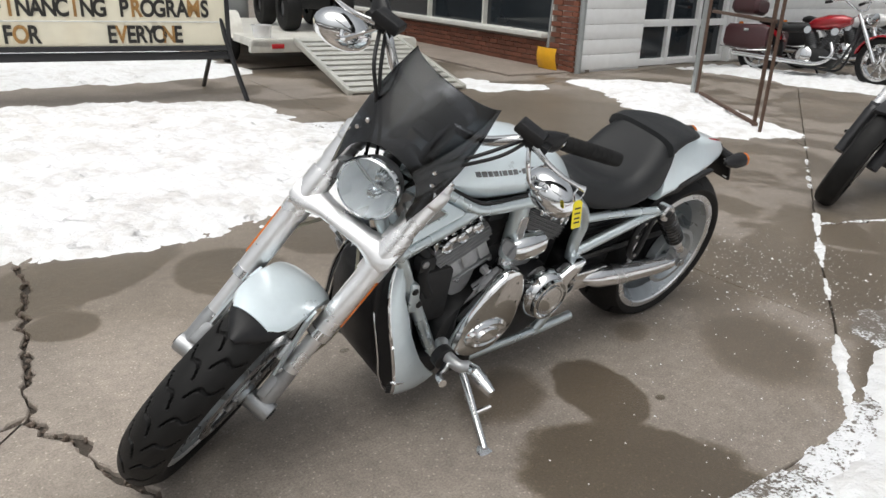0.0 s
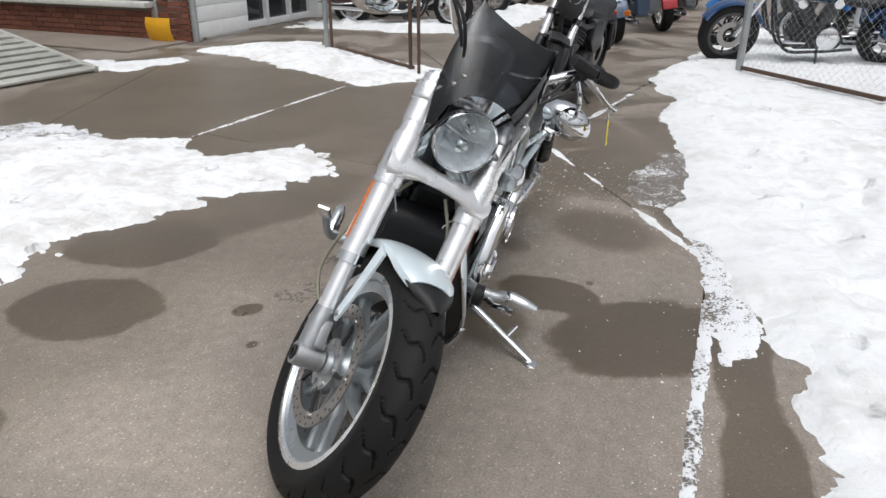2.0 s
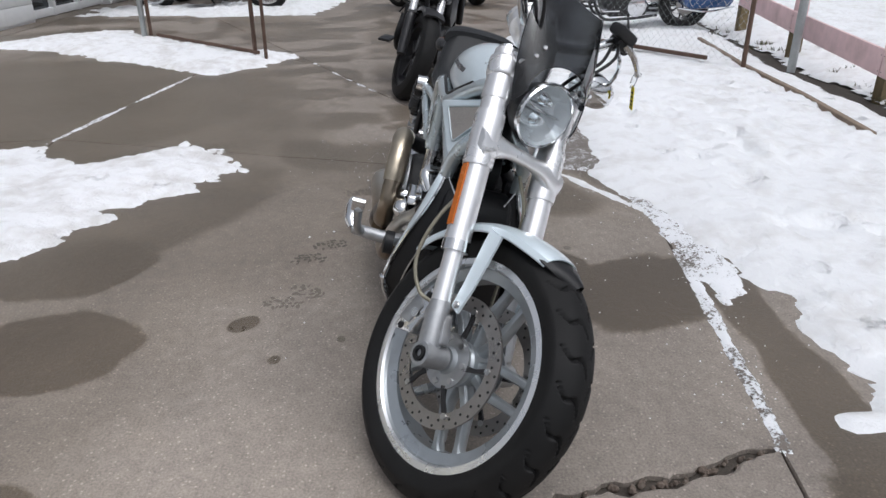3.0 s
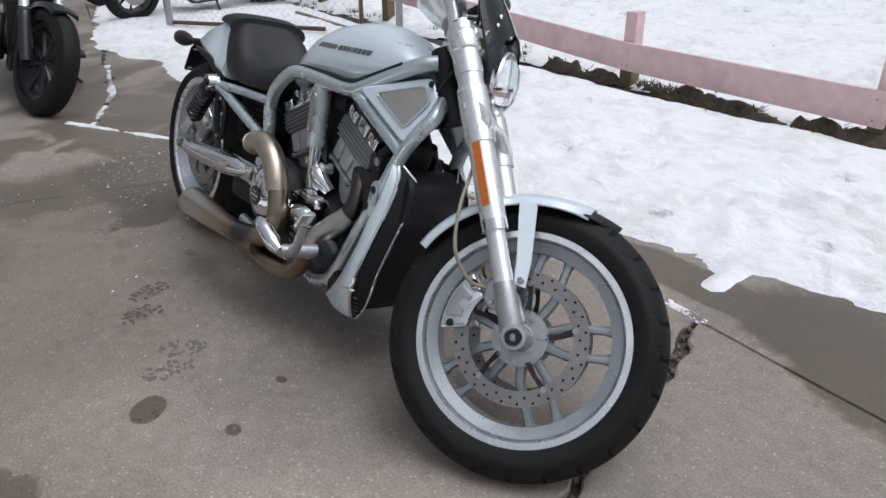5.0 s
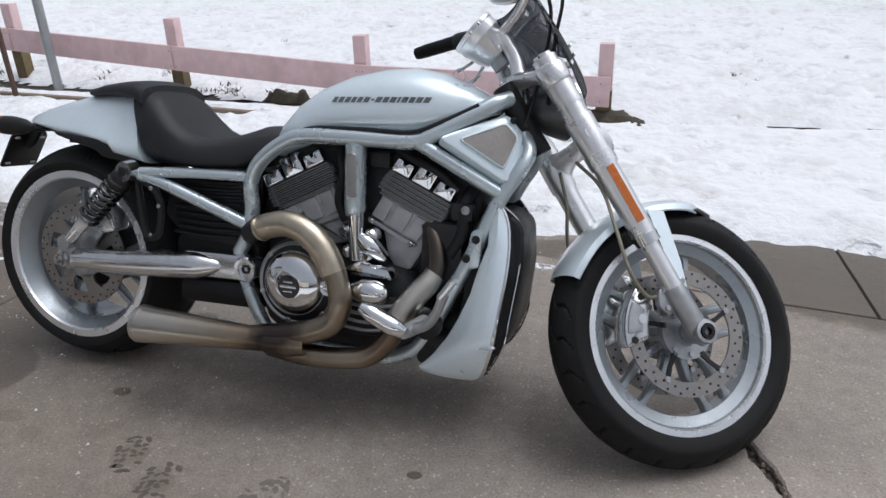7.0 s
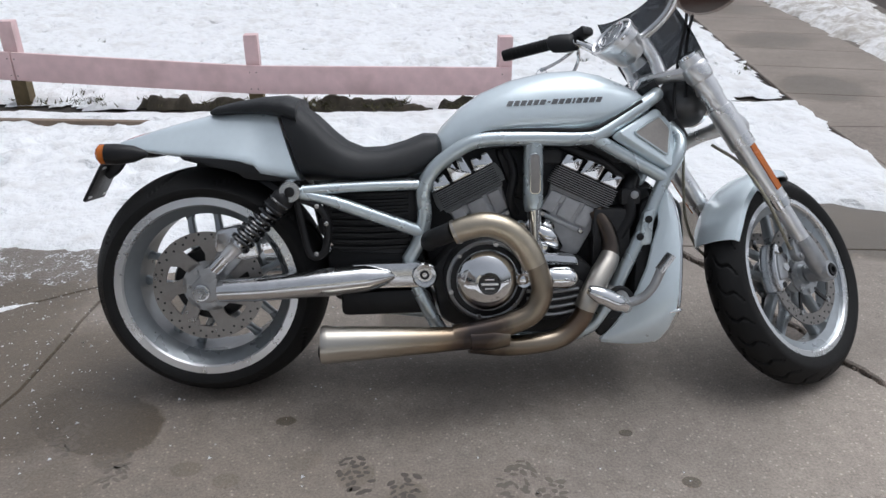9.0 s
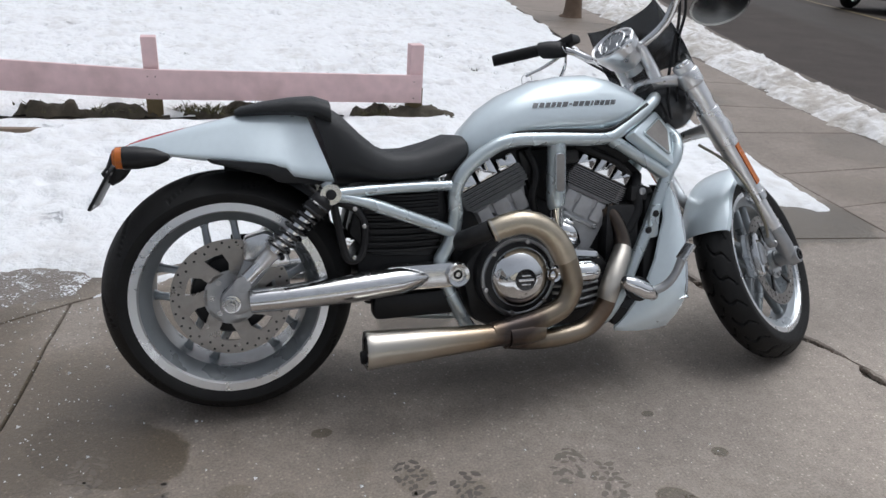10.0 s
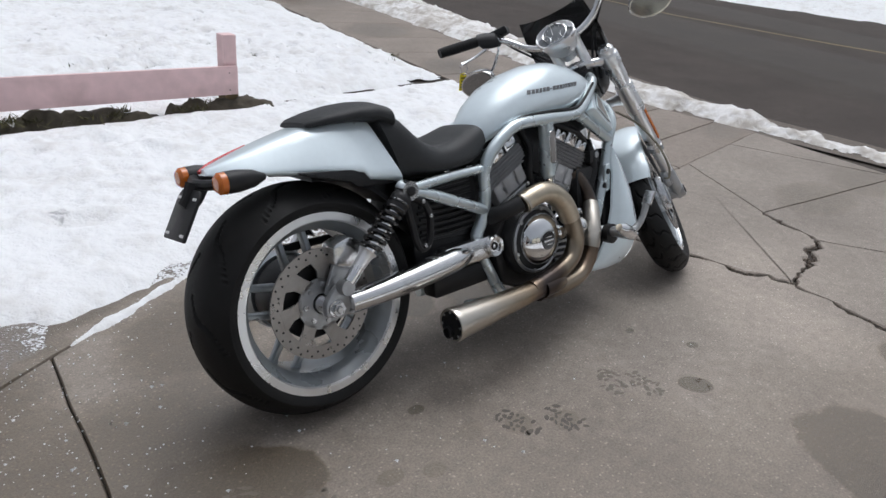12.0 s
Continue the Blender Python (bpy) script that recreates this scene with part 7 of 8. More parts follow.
for a, b in zip(edge, edge[1:] + edge[:1]):
    sg.f.append((b, a, M + a, M + b))
fork_part("flyscreen", sg, TINT, bike, "dark smoked acrylic flyscreen")
for s in (-1, 1):
    for u, v in ((0.72, 0.22), (0.6, 0.25)):
        p = screen_point(s * u, v, -0.002)
        fork_part("screen_bolt", lathe([(0, 0.0055), (0.004, 0.005), (0.005, 0.0)], 10, at=tuple(p), axis="x"), CHROME, bike)
    fork_part("screen_bracket", tube([leg(0.87, s * 0.117), (1.275, s * 0.118, 0.89), tuple(screen_point(s * 0.85, 0.22, 0.01))], 0.011, 10, 3), POLISHED, bike)
# bars, grips, levers, mirrors, gauges
for s in (-1, 1):
    fork_part("handlebar", tube([(1.175, 0.0, 0.968), (1.185, s * 0.06, 0.97), (1.205, s * 0.13, 1.005), (1.2, s * 0.19, 1.06), (1.165, s * 0.25, 1.09), (1.06, s * 0.39, 1.095)], 0.0125, 14, 6), POLISHED, bike, "polished handlebar")
    G0, G1 = Vector((1.148, s * 0.272, 1.092)), Vector((1.058, s * 0.392, 1.094))
    grip = fork_part("grip", tube([tuple(G0), tuple(G0.lerp(G1, 0.06)), tuple(G0.lerp(G1, 0.95)), tuple(G1)], [0.017, 0.0185, 0.0185, 0.014], 16, 3), RUBBER, bike, "ribbed black rubber grip")
    for k in range(9):
        c = G0.lerp(G1, 0.1 + 0.09 * k)
        e = (G1 - G0).normalized() * 0.002
        fork_part("grip_ring", tube([tuple(c - e), tuple(c + e)], 0.0196, 14, 1), RUBBER, grip)
    sw = fork_part("switch_housing", loft([[tuple(Vector((1.195, s * 0.205, 1.075)).lerp(Vector((1.148, s * 0.272, 1.09)), q) + Vector((0.02 * math.cos(b) * r, 0.0, 0.024 * math.sin(b) * r))) for b in np.linspace(0, 2 * math.pi, 14, endpoint=False)] for q, r in ((0.0, 0.8), (0.1, 1.15), (0.5, 1.3), (0.9, 1.2), (1.0, 0.85))]), BLACK, bike, "black switch housing")
    fork_part("lever_perch", box(1.2, s * 0.225, 1.078, 0.036, 0.06, 0.03, 0.008), BLACK, sw)
    fork_part("fluid_reservoir", box(1.21, s * 0.2, 1.098, 0.042, 0.07, 0.032, 0.01), BLACK, sw)
    fork_part("lever", tube([(1.215, s * 0.225, 1.078), (1.224, s * 0.262, 1.072), (1.212, s * 0.31, 1.06), (1.192, s * 0.352, 1.052), (1.182, s * 0.372, 1.05)], [0.011, 0.009, 0.0075, 0.007, 0.011], 10, 5, flat=0.7), POLISHED, bike, "polished hand lever")
    st = fork_part("mirror_stalk", tube([(1.205, s * 0.215, 1.065), (1.225, s * 0.245, 1.03), (1.205, s * 0.28, 0.985), (1.15, s * 0.31, 0.965)], 0.0055, 8, 5), CHROME, bike, "thin chrome mirror stalk")
    R_ = Matrix.Translation((1.118, s * 0.322, 0.948)) @ Matrix.Rotation(radians(-s * 22), 4, "Z") @ Matrix.Rotation(radians(-26), 4, "Y") @ Matrix.Scale(1.25, 4)
    shell = loft([[(x, w * math.cos(b), h * math.sin(b)) for b in np.linspace(0, 2 * math.pi, 28, endpoint=False)] for x, w, h in ((0.035, 0.012, 0.008), (0.032, 0.032, 0.02), (0.02, 0.05, 0.032), (0.0, 0.06, 0.039), (-0.01, 0.06, 0.039))])
    mir = fork_part("mirror", shell.move(R_), CHROME, bike, "oval chrome mirror shell")
    fork_part("mirror_glass", loft([[(x, 0.055 * math.cos(b), 0.034 * math.sin(b)) for b in np.linspace(0, 2 * math.pi, 28, endpoint=False)] for x in (-0.0095, -0.012)]).move(R_), MIRRORGLASS, mir, "mirror glass")
for s in (-1, 1):
    fork_part("bar_riser", tube([(1.232, s * 0.045, 0.87), (1.222, s * 0.045, 0.91), (1.2, s * 0.045, 0.945), (1.18, s * 0.045, 0.968)], [0.02, 0.018, 0.018, 0.021], 14, 4), FORKALU, bike, "silver handlebar riser")
GA = Matrix.Translation((1.13, 0.003, 0.982)) @ Matrix.Rotation(radians(-54), 4, "Y")
def oval(a, b, z, n=48):
    return [(b * math.cos(q), a * math.sin(q), z) for q in np.linspace(0, 2 * math.pi, n, endpoint=False)]


gauge = fork_part("gauge_housing", loft([oval(a, b, z) for a, b, z in ((0.03, 0.022, -0.082), (0.044, 0.036, -0.078), (0.058, 0.047, -0.055), (0.066, 0.052, -0.025), (0.069, 0.054, -0.022), (0.07, 0.055, 0.0), (0.072, 0.057, 0.002), (0.072, 0.057, 0.01), (0.069, 0.054, 0.013), (0.066, 0.051, 0.01), (0.064, 0.049, 0.001))]).move(GA), FORKALU, bike, "silver gauge housing with three dials")
for y, r, h in ((0.0, 0.042, 0.009), (0.043, 0.024, 0.004), (-0.043, 0.024, 0.004)):
    u = 0.003 if y == 0 else -0.014
    fork_part("dial_bezel", lathe([(0.001, r + 0.004), (h + 0.004, r + 0.004), (h + 0.006, r + 0.001), (h + 0.003, r - 0.002), (0.001, r - 0.002)], 40, True, (u, y, 0), "z").move(GA), CHROME, gauge, "chrome dial bezel")
    fork_part("dial", lathe([(0.0015, r), (h - 0.001, r), (h, r - 0.004), (h, 0.0)], 36, at=(u, y, 0), axis="z").move(GA), DIAL, gauge, "grey dial face")
for k in range(11):
    a = radians(-40 + 26 * k)
    fork_part("dial_mark", box(0.003 + 0.034 * math.cos(a), 0.034 * math.sin(a), 0.0098, 0.006, 0.0016, 0.0012, 0.0004).move(GA), WHITEPAINT, gauge)
fork_part("dial_needle", box(0.014, 0.007, 0.0108, 0.03, 0.002, 0.001, 0.0003).move(GA), WHITEPAINT, gauge)
fork_part("gauge_bracket", tube([(1.16, 0, 0.955), (1.19, 0, 0.93), (1.21, 0, 0.91)], [0.03, 0.026, 0.03], 14, 3), CAST, bike)
CABLES = [((1.2, -0.2, 1.07), (1.27, -0.14, 1.01), (1.285, -0.08, 0.92), (1.27, -0.05, 0.82), (1.25, -0.05, 0.74)), ((1.2, 0.2, 1.07), (1.27, 0.14, 1.0), (1.28, 0.08, 0.92), (1.27, 0.05, 0.8), (1.22, 0.06, 0.7)), ((1.21, -0.21, 1.07), (1.29, -0.16, 1.04), (1.3, -0.1, 0.95), (1.3, -0.06, 0.8)), ((1.2, 0.21, 1.08), (1.26, 0.18, 1.03), (1.29, 0.11, 0.94), (1.3, 0.05, 0.82))]
for c in CABLES:
    fork_part("cable", tube(c, 0.0045, 8, 6), BLACK, bike)
for s in (-1, 1):
    fork_part("brake_hose", tube([(1.38, s * 0.05, 0.67), (1.42, s * 0.1, 0.6), (1.44, s * 0.135, 0.5), (1.47, s * 0.14, 0.41), (1.52, s * 0.12, 0.36), (1.56, s * 0.1, 0.36)], 0.0045, 8, 6), HOSE, bike, "braided brake hose")
# key tag on the clutch lever
ring_at = Vector((1.182, 0.372, 1.032))
tag_ring = TURN @ ring_at
world_tag = BIKE @ tag_ring
tag = thing("key_tag", Matrix.Translation(world_tag), "yellow paper key tag on a steel ring, hung from a lever", "tag")
part("ring", tube([(0.019 * math.cos(a), 0.006 * math.sin(a), 0.02 * math.sin(a)) for a in np.linspace(0, 2 * math.pi, 16)], 0.0015, 6, 2), CHROME, tag)
part("card", prism(rounded([(-0.015, -0.082), (0.015, -0.082), (0.015, -0.022), (0.008, -0.015), (-0.008, -0.015), (-0.015, -0.022)], 0.003), -0.001, 0.001, 0.0004).move(pose(0, 0, 0, 0, 0, -4)), YELLOW, tag, "yellow card tag")
for z in (-0.034, -0.046, -0.058, -0.068):
    part("line_mark", box(0, 0, z, 0.018, 0.0032, 0.004, 0.0004).move(pose(0, 0, 0, 0, 0, -4)), LETTERBLACK, tag)


# ---- fence, gates and posts ----
FENCE = [(1.375, 3.055, 0.475), (-0.285, 3.25, 0.475), (-1.87, 3.45, 0.55), (-3.55, 3.68, 0.63), (-5.2, 3.95, 0.7)]  # x, y, height of the post
fence = thing("fence", Matrix(), "low faded pink wooden rail fence standing in snow", "fence")
for x, y, h in FENCE:
    post = part("post", box(x, y, h - 0.145, 0.088, 0.088, 0.29, 0.004), PINK, fence, "pink post with bare weathered foot")
    part("post_foot", box(x, y, (h - 0.28) / 2 - 0.03, 0.094, 0.094, h - 0.22, 0.006), POSTWOOD, post)
for (ax, ay, ah), (bx, by, bh) in zip(FENCE, FENCE[1:]):
    d = Vector((bx - ax, by - ay))
    a = math.degrees(math.atan2(d.y, d.x))
    m = Matrix.Translation((ax, ay, ah - 0.285)) @ pose(0, 0, 0, 0, 0, a) @ Matrix(((1, 0, 0, 0), (0, 1, 0, 0), ((bh - ah) / d.length, 0, 1, 0), (0, 0, 0, 1)))
    part("rail", box(d.length / 2 - 0.01, 0.058, 0, d.length + 0.06 if (ax > 1) else d.length - 0.01, 0.026, 0.185, 0.004).move(m), PINK, fence)
    for e in (0.015, d.length - 0.03):
        for z in (-0.06, 0.05):
            part("nail", bolt(e, 0.071, z, 0.004, 0.002).move(m), RUST, fence)


def wire_mesh(width, height, step, r):
    """Chain-link wires as crossing diagonals in the x-z plane."""
    g = Geo()
    for s in (-1, 1):
        k = -height
        while k < width + height:
            x0, z0, x1, z1 = (k, 0.0, k + height, height) if s > 0 else (k, height, k + height, 0.0)
            t0, t1 = max(0.0, -x0 / height), min(1.0, (width - x0) / height)
            if t1 > t0 + 0.01:
                p, q = (x0 + height * t0, 0.002 * s, z0 + (z1 - z0) * t0), (x0 + height * t1, 0.002 * s, z0 + (z1 - z0) * t1)
                g.join(tube([p, q], r, 4, 1, False))
            k += step
    return g


GATE_FAR, GATE_NEAR = Vector((-4.7, 1.85)), Vector((-2.96, 2.925))
gate_dir = GATE_NEAR - GATE_FAR
gm = Matrix.Translation((GATE_FAR.x, GATE_FAR.y, 0)) @ pose(0, 0, 0, 0, 0, math.degrees(math.atan2(gate_dir.y, gate_dir.x)))
L = gate_dir.length
gate = thing("gate", gm, "chain-link gate with rusty bottom bar between grey and rusty posts", "gate")
part("gate_post", tube([(0, 0, 0), (0, 0, 1.9)], 0.035, 14, 1), GALV, gate, "weathered grey pipe post")
part("rusty_post", tube([(L, 0, 0), (L, 0, 1.9)], 0.02, 10, 1), RUST, gate, "rusty iron post")
part("bottom_bar", box(L * 0.42, 0, 0.075, L * 0.8, 0.035, 0.035, 0.004), RUST, gate)
part("top_bar", tube([(0, 0, 1.75), (L, 0, 1.75)], 0.018, 10, 1), GALV, gate)
tagged(part("chain_link", wire_mesh(L, 1.65, 0.075, 0.001).move(Matrix.Translation((0, 0, 0.08))), GALV, gate, smooth=False), kind="stuff")
mid_post = thing("fence_post", pose(-2.95, 3.35, 0), "grey timber post in snow behind the gate", "post")
part("post", tube([(0, 0, 0), (0.0, 0, 1.6)], 0.035, 10, 1), GALV, mid_post)
PA, PB = Vector((-5.298, -2.73)), Vector((-3.784, -1.195))
pd = PB - PA
pm = Matrix.Translation((PA.x, PA.y, 0)) @ pose(0, 0, 0, 0, 0, math.degrees(math.atan2(pd.y, pd.x)))
leaf = thing("gate", pm, "open rusty angle-iron gate frame with grey pipe post", "gate")
Lp = pd.length
part("gate_post", tube([(0, 0, 0), (0, 0, 2.0)], 0.03, 14, 1), GALV, leaf, "grey galvanised pipe post")
part("hinge_bar", box(0.14, 0, 0.98, 0.028, 0.028, 1.85, 0.003), RUST, leaf)
part("frame_bar", box(Lp * 0.54, 0.0, 0.075, Lp * 0.82, 0.03, 0.03, 0.003), RUST, leaf)
part("middle_bar", box(Lp * 0.54, 0.0, 0.93, Lp * 0.82, 0.03, 0.03, 0.003), RUST, leaf)
part("end_bar", box(Lp - 0.16, 0.0, 1.0, 0.028, 0.028, 1.9, 0.003), RUST, leaf)
part("drop_bar", tube([(Lp, 0.0, 0.0), (Lp, 0.0, 1.95)], 0.016, 8, 1), RUST, leaf)

# ---- letter board on its stand ----
BA, BB = Vector((-0.76, -5.01)), Vector((1.0, -5.525))
bd = BB - BA
bm_ = Matrix.Translation((BA.x, BA.y, 0)) @ pose(0, 0, 0, 0, 0, math.degrees(math.atan2(bd.y, bd.x)))
sign = thing("letter_board", bm_, "yellowed changeable letter board on a dark steel stand in snow", "sign")
BW = 3.2
part("board", box(BW / 2, 0.0, 1.0, BW, 0.16, 0.98, 0.01), SIGNWHITE, sign, "yellowed sign face")
part("board_frame", box(BW / 2, 0.0, 0.49, BW + 0.06, 0.2, 0.045, 0.006).join(box(-0.02, 0.0, 1.0, 0.04, 0.2, 1.05, 0.006)).join(box(BW / 2, 0.0, 1.52, BW + 0.06, 0.2, 0.045, 0.006)), MATTBLACK, sign)
for z in (0.72, 0.97, 1.22):
    part("letter_track", box(BW / 2, 0.083, z, BW - 0.1, 0.008, 0.012, 0.002), SILL, sign)
part("stand_beam", box(BW / 2, 0.05, 0.42, BW + 0.1, 0.05, 0.07, 0.006), MATTBLACK, sign)
for x, y in ((0.12, -0.9), (2.9, -0.9)):
    part("stand_upright", tube([(x, y * 0.1, 0.45), (x, y, 0.0)], 0.022, 8, 1), MATTBLACK, sign)
for x in (-0.03, 3.1):
    part("stand_leg", tube([(x + 0.07, 0.06, 0.75), (x + 0.0, 0.1, 0.42), (x - 0.12, 0.12, 0.0)], 0.024, 8, 2), MATTBLACK, sign)


def board_text(text, x, z, size, material):
    """Letters laid on the board, read from the front."""
    cu = bpy.data.curves.new("letters", "FONT")
    cu.body, cu.size, cu.extrude, cu.offset, cu.align_x = text, size, 0.002, 0.006, "CENTER"
    tmp = bpy.data.objects.new("letters", cu)
    me = bpy.data.meshes.new_from_object(tmp)
    bpy.data.objects.remove(tmp)
    me.materials.append(material)
    ob = new("letter", me)
    ob.parent = sign
    ob.matrix_local = Matrix.Translation((x, 0.087, z)) @ Matrix.Rotation(radians(180), 4, "Z") @ Matrix.Rotation(radians(90), 4, "X") @ Matrix.Diagonal((0.74, 1, 1, 1))
    return ob


for text, x_end, z, pitch in (("FINANCING PROGRAMS", 0.175, 0.765, 0.096), ("FOR", 1.565, 0.545, 0.096), ("EVERYONE", 0.42, 0.545, 0.078)):
    for k, ch in enumerate(reversed(text)):
        if ch != " ":
            board_text(ch, x_end + k * pitch, z, 0.2, LETTERWORN if (k * 7 + len(text)) % 5 == 0 else LETTERBLACK)

# ---- trailer with lowered ramp ----
RA, RB = Vector((-1.887, -4.634)), Vector((-3.263, -4.347))
rd = RB - RA
tm = Matrix.Translation((RA.x, RA.y, 0)) @ pose(0, 0, 0, 0, 0, math.degrees(math.atan2(rd.y, rd.x)))  # x along the ramp's foot, y outward is negative towards the lot
trailer = thing("trailer", tm, "white flatbed trailer with its slatted loading ramp lowered", "trailer")
W, RL, DH = rd.length, 1.75, 0.40
ramp_m = Matrix.Translation((0, 0, 0.02)) @ Matrix.Rotation(math.atan2(DH - 0.02, RL), 4, "X")
ramp = part("ramp", box(W / 2, RL - 0.02, -0.02, W - 0.1, 0.05, 0.04, 0.006).move(ramp_m), RAMPSLAT, trailer, "slatted steel loading ramp")
for x in (0.02, W - 0.02):
    part("ramp_beam", box(x, RL / 2, 0, 0.05, RL, 0.07, 0.006).move(ramp_m), RAMPSLAT, ramp)
for k in range(11):
    part("ramp_slat", box(W / 2, 0.05 + k * (RL - 0.1) / 10, 0.01, W - 0.06, 0.105, 0.025, 0.004).move(ramp_m), RAMPSLAT, ramp)
part("deck", box(W / 2 - 0.1, RL + 1.9, DH - 0.05, W + 0.75, 3.7, 0.1, 0.01), TRAILER, trailer, "white trailer deck")
part("rear_beam", box(W / 2 - 0.1, RL + 0.1, DH - 0.09, W + 0.8, 0.1, 0.14, 0.01), TRAILER, trailer)
part("tail_lamp", box(-0.17, RL + 0.045, DH - 0.085, 0.15, 0.02, 0.055, 0.005), REDLENS, trailer, "red trailer tail lamp")
for s in (-0.46, W + 0.26):
    wh = part("trailer_wheel", lathe([(-0.09, 0.16), (-0.09, 0.27), (-0.06, 0.3), (0.06, 0.3), (0.09, 0.27), (0.09, 0.16)], 32, True, (s, RL + 1.3, 0.3), "x"), RUBBER, trailer)
    part("wheel_disc", lathe([(-0.05, 0.0), (-0.05, 0.17), (0.05, 0.17), (0.05, 0.0)], 24, False, (s, RL + 1.3, 0.3), "x"), TRAILER, wh)
    part("mudguard", loft([[(s + dx, RL + 1.3 + r * math.cos(a), 0.3 + r * math.sin(a)) for dx, r in ((-0.12, 0.36), (0.12, 0.36), (0.12, 0.35), (-0.12, 0.35))] for a in np.linspace(0.1, 3.04, 12)]), TRAILER, trailer)
bucket = thing("bucket", tm @ pose(-0.3, RL + 0.25, DH), "white plastic bucket standing on the trailer corner", "bucket")
part("pail", lathe([(0.0, 0.0), (0.0, 0.1), (0.14, 0.12), (0.15, 0.125), (0.15, 0.11), (0.02, 0.095), (0.02, 0.0)], 24, axis="z"), WHITEPAINT, bucket)
barrel_seat = thing("plastic_box", tm @ pose(W + 0.12, RL + 0.6, DH), "pale plastic box on the trailer deck", "box")
part("box_body", box(0, 0, 0.1, 0.16, 0.3, 0.2, 0.02), TRAILER, barrel_seat)
quadbike = thing("quad_bike", tm @ pose(W * 0.55, RL + 1.2, DH), "blue quad bike with knobbly black tyres on the trailer", "quad bike")
for x in (-0.42, 0.32):
    for y in (0.0, 1.1):
        kt = part("tyre", lathe([(-0.11, 0.13), (-0.12, 0.2), (-0.1, 0.27), (-0.06, 0.29), (0.06, 0.29), (0.1, 0.27), (0.12, 0.2), (0.11, 0.13)], 28, True, (x, y, 0.29), "x"), RUBBER, quadbike)
        part("wheel_hub", lathe([(-0.06, 0.0), (-0.06, 0.14), (0.06, 0.14), (0.06, 0.0)], 20, False, (x, y, 0.29), "x"), CAST, kt)
part("chassis", box(-0.05, 0.55, 0.38, 0.4, 1.2, 0.2, 0.03), ENGINE, quadbike)
part("body", loft([section(y, w, z0, z1, 20, 3) for y, w, z0, z1 in ((-0.25, 0.2, 0.55, 0.62), (0.1, 0.34, 0.5, 0.72), (0.6, 0.2, 0.55, 0.85), (1.1, 0.34, 0.5, 0.75), (1.4, 0.25, 0.5, 0.65))]).move(Matrix.Rotation(radians(90), 4, "Z") @ Matrix.Translation((0, 0.05, 0))), BRIGHTBLUE, quadbike, "blue plastic body")
van = thing("van", tm @ pose(-0.4, RL + 6.2, 0), "plain grey panel van standing behind the trailer", "van")
part("van_body", box(0.0, 0.0, 1.15, 2.0, 4.4, 1.9, 0.12, 0.2), GREYVAN, van)
for x in (-0.95, 0.95):
    for y in (-1.5, 1.4):
        part("van_wheel", lathe([(-0.1, 0.0), (-0.1, 0.3), (-0.07, 0.33), (0.07, 0.33), (0.1, 0.3), (0.1, 0.0)], 28, at=(x, y, 0.33), axis="x"), RUBBER, van)
part("van_rear_glass", box(0.0, -2.2, 1.5, 1.4, 0.03, 0.6, 0.01), DARKGLASS, van)

# ---- yellow snow shovel against the brick pier ----
shovel = thing("snow_shovel", front @ pose(0.33, 0.12, 0.0), "yellow plastic snow shovel leaning on the brick pier", "shovel")
part("blade", loft([[(-0.2 + 0.4 * u, 0.03 + 0.05 * math.sin(q * 2.4) + o, 0.02 + 0.29 * q) for u, o in ((0, 0.0), (0.25, 0.025), (0.5, 0.032), (0.75, 0.025), (1, 0.0), (1, -0.006), (0.75, 0.019), (0.5, 0.026), (0.25, 0.019), (0, -0.006))] for q in np.linspace(0, 1, 8)]), PLOWYELLOW, shovel, "curved yellow blade")
part("shaft", tube([(0.0, 0.06, 0.2), (0.02, 0.03, 0.7), (0.05, -0.03, 1.25)], 0.013, 10, 2), GALV, shovel)
part("handle", tube([(-0.03, -0.03, 1.25), (0.05, -0.03, 1.28), (0.13, -0.03, 1.25)], 0.014, 8, 3), BLACK, shovel)

# ---- street side ----
tree = thing("tree", pose(5.53, 8.6, 0), "bare brown street tree trunk in the snowy verge", "tree")
part("trunk", tube([(0, 0, -0.05), (0.02, 0.0, 0.15), (0.0, 0.03, 1.2), (0.08, 0.0, 2.8), (0.02, 0.05, 4.2)], [0.2, 0.13, 0.11, 0.1, 0.08], 14, 5), BARK, tree)
rnd = random.Random(5)
for k in range(14):
    a, z = rnd.uniform(0, 6.28), rnd.uniform(2.4, 4.2)
    b = Vector((0.05, 0.02, z))
    e = b + Vector((math.cos(a) * 1.1, math.sin(a) * 1.1, rnd.uniform(0.7, 1.6)))
    part("limb", tube([tuple(b), tuple(b.lerp(e, 0.5) + Vector((0, 0, -0.1))), tuple(e)], [0.045, 0.025, 0.006], 7, 3), BARK, tree)
car = thing("car", pose(15.8, 11.2, 0, 0, 0, 12), "dark saloon car standing on the wet road", "car")
part("body", loft([section(x, 0.88 * w, 0.28, z, 24, 4) for x, w, z in ((-2.2, 0.85, 0.75), (-2.1, 0.95, 0.9), (-1.3, 1.0, 0.98), (0.9, 1.0, 0.98), (1.9, 0.97, 0.85), (2.2, 0.85, 0.65))]), GLOSSBLACK, car, "dark glossy bodywork")
part("cabin", loft([section(x, 0.74 * w, 0.9, z, 24, 4, tumble=0.15) for x, w, z in ((-1.6, 0.95, 0.98), (-1.1, 1.0, 1.42), (0.3, 1.0, 1.45), (1.1, 0.95, 0.98))]), DARKGLASS, car)
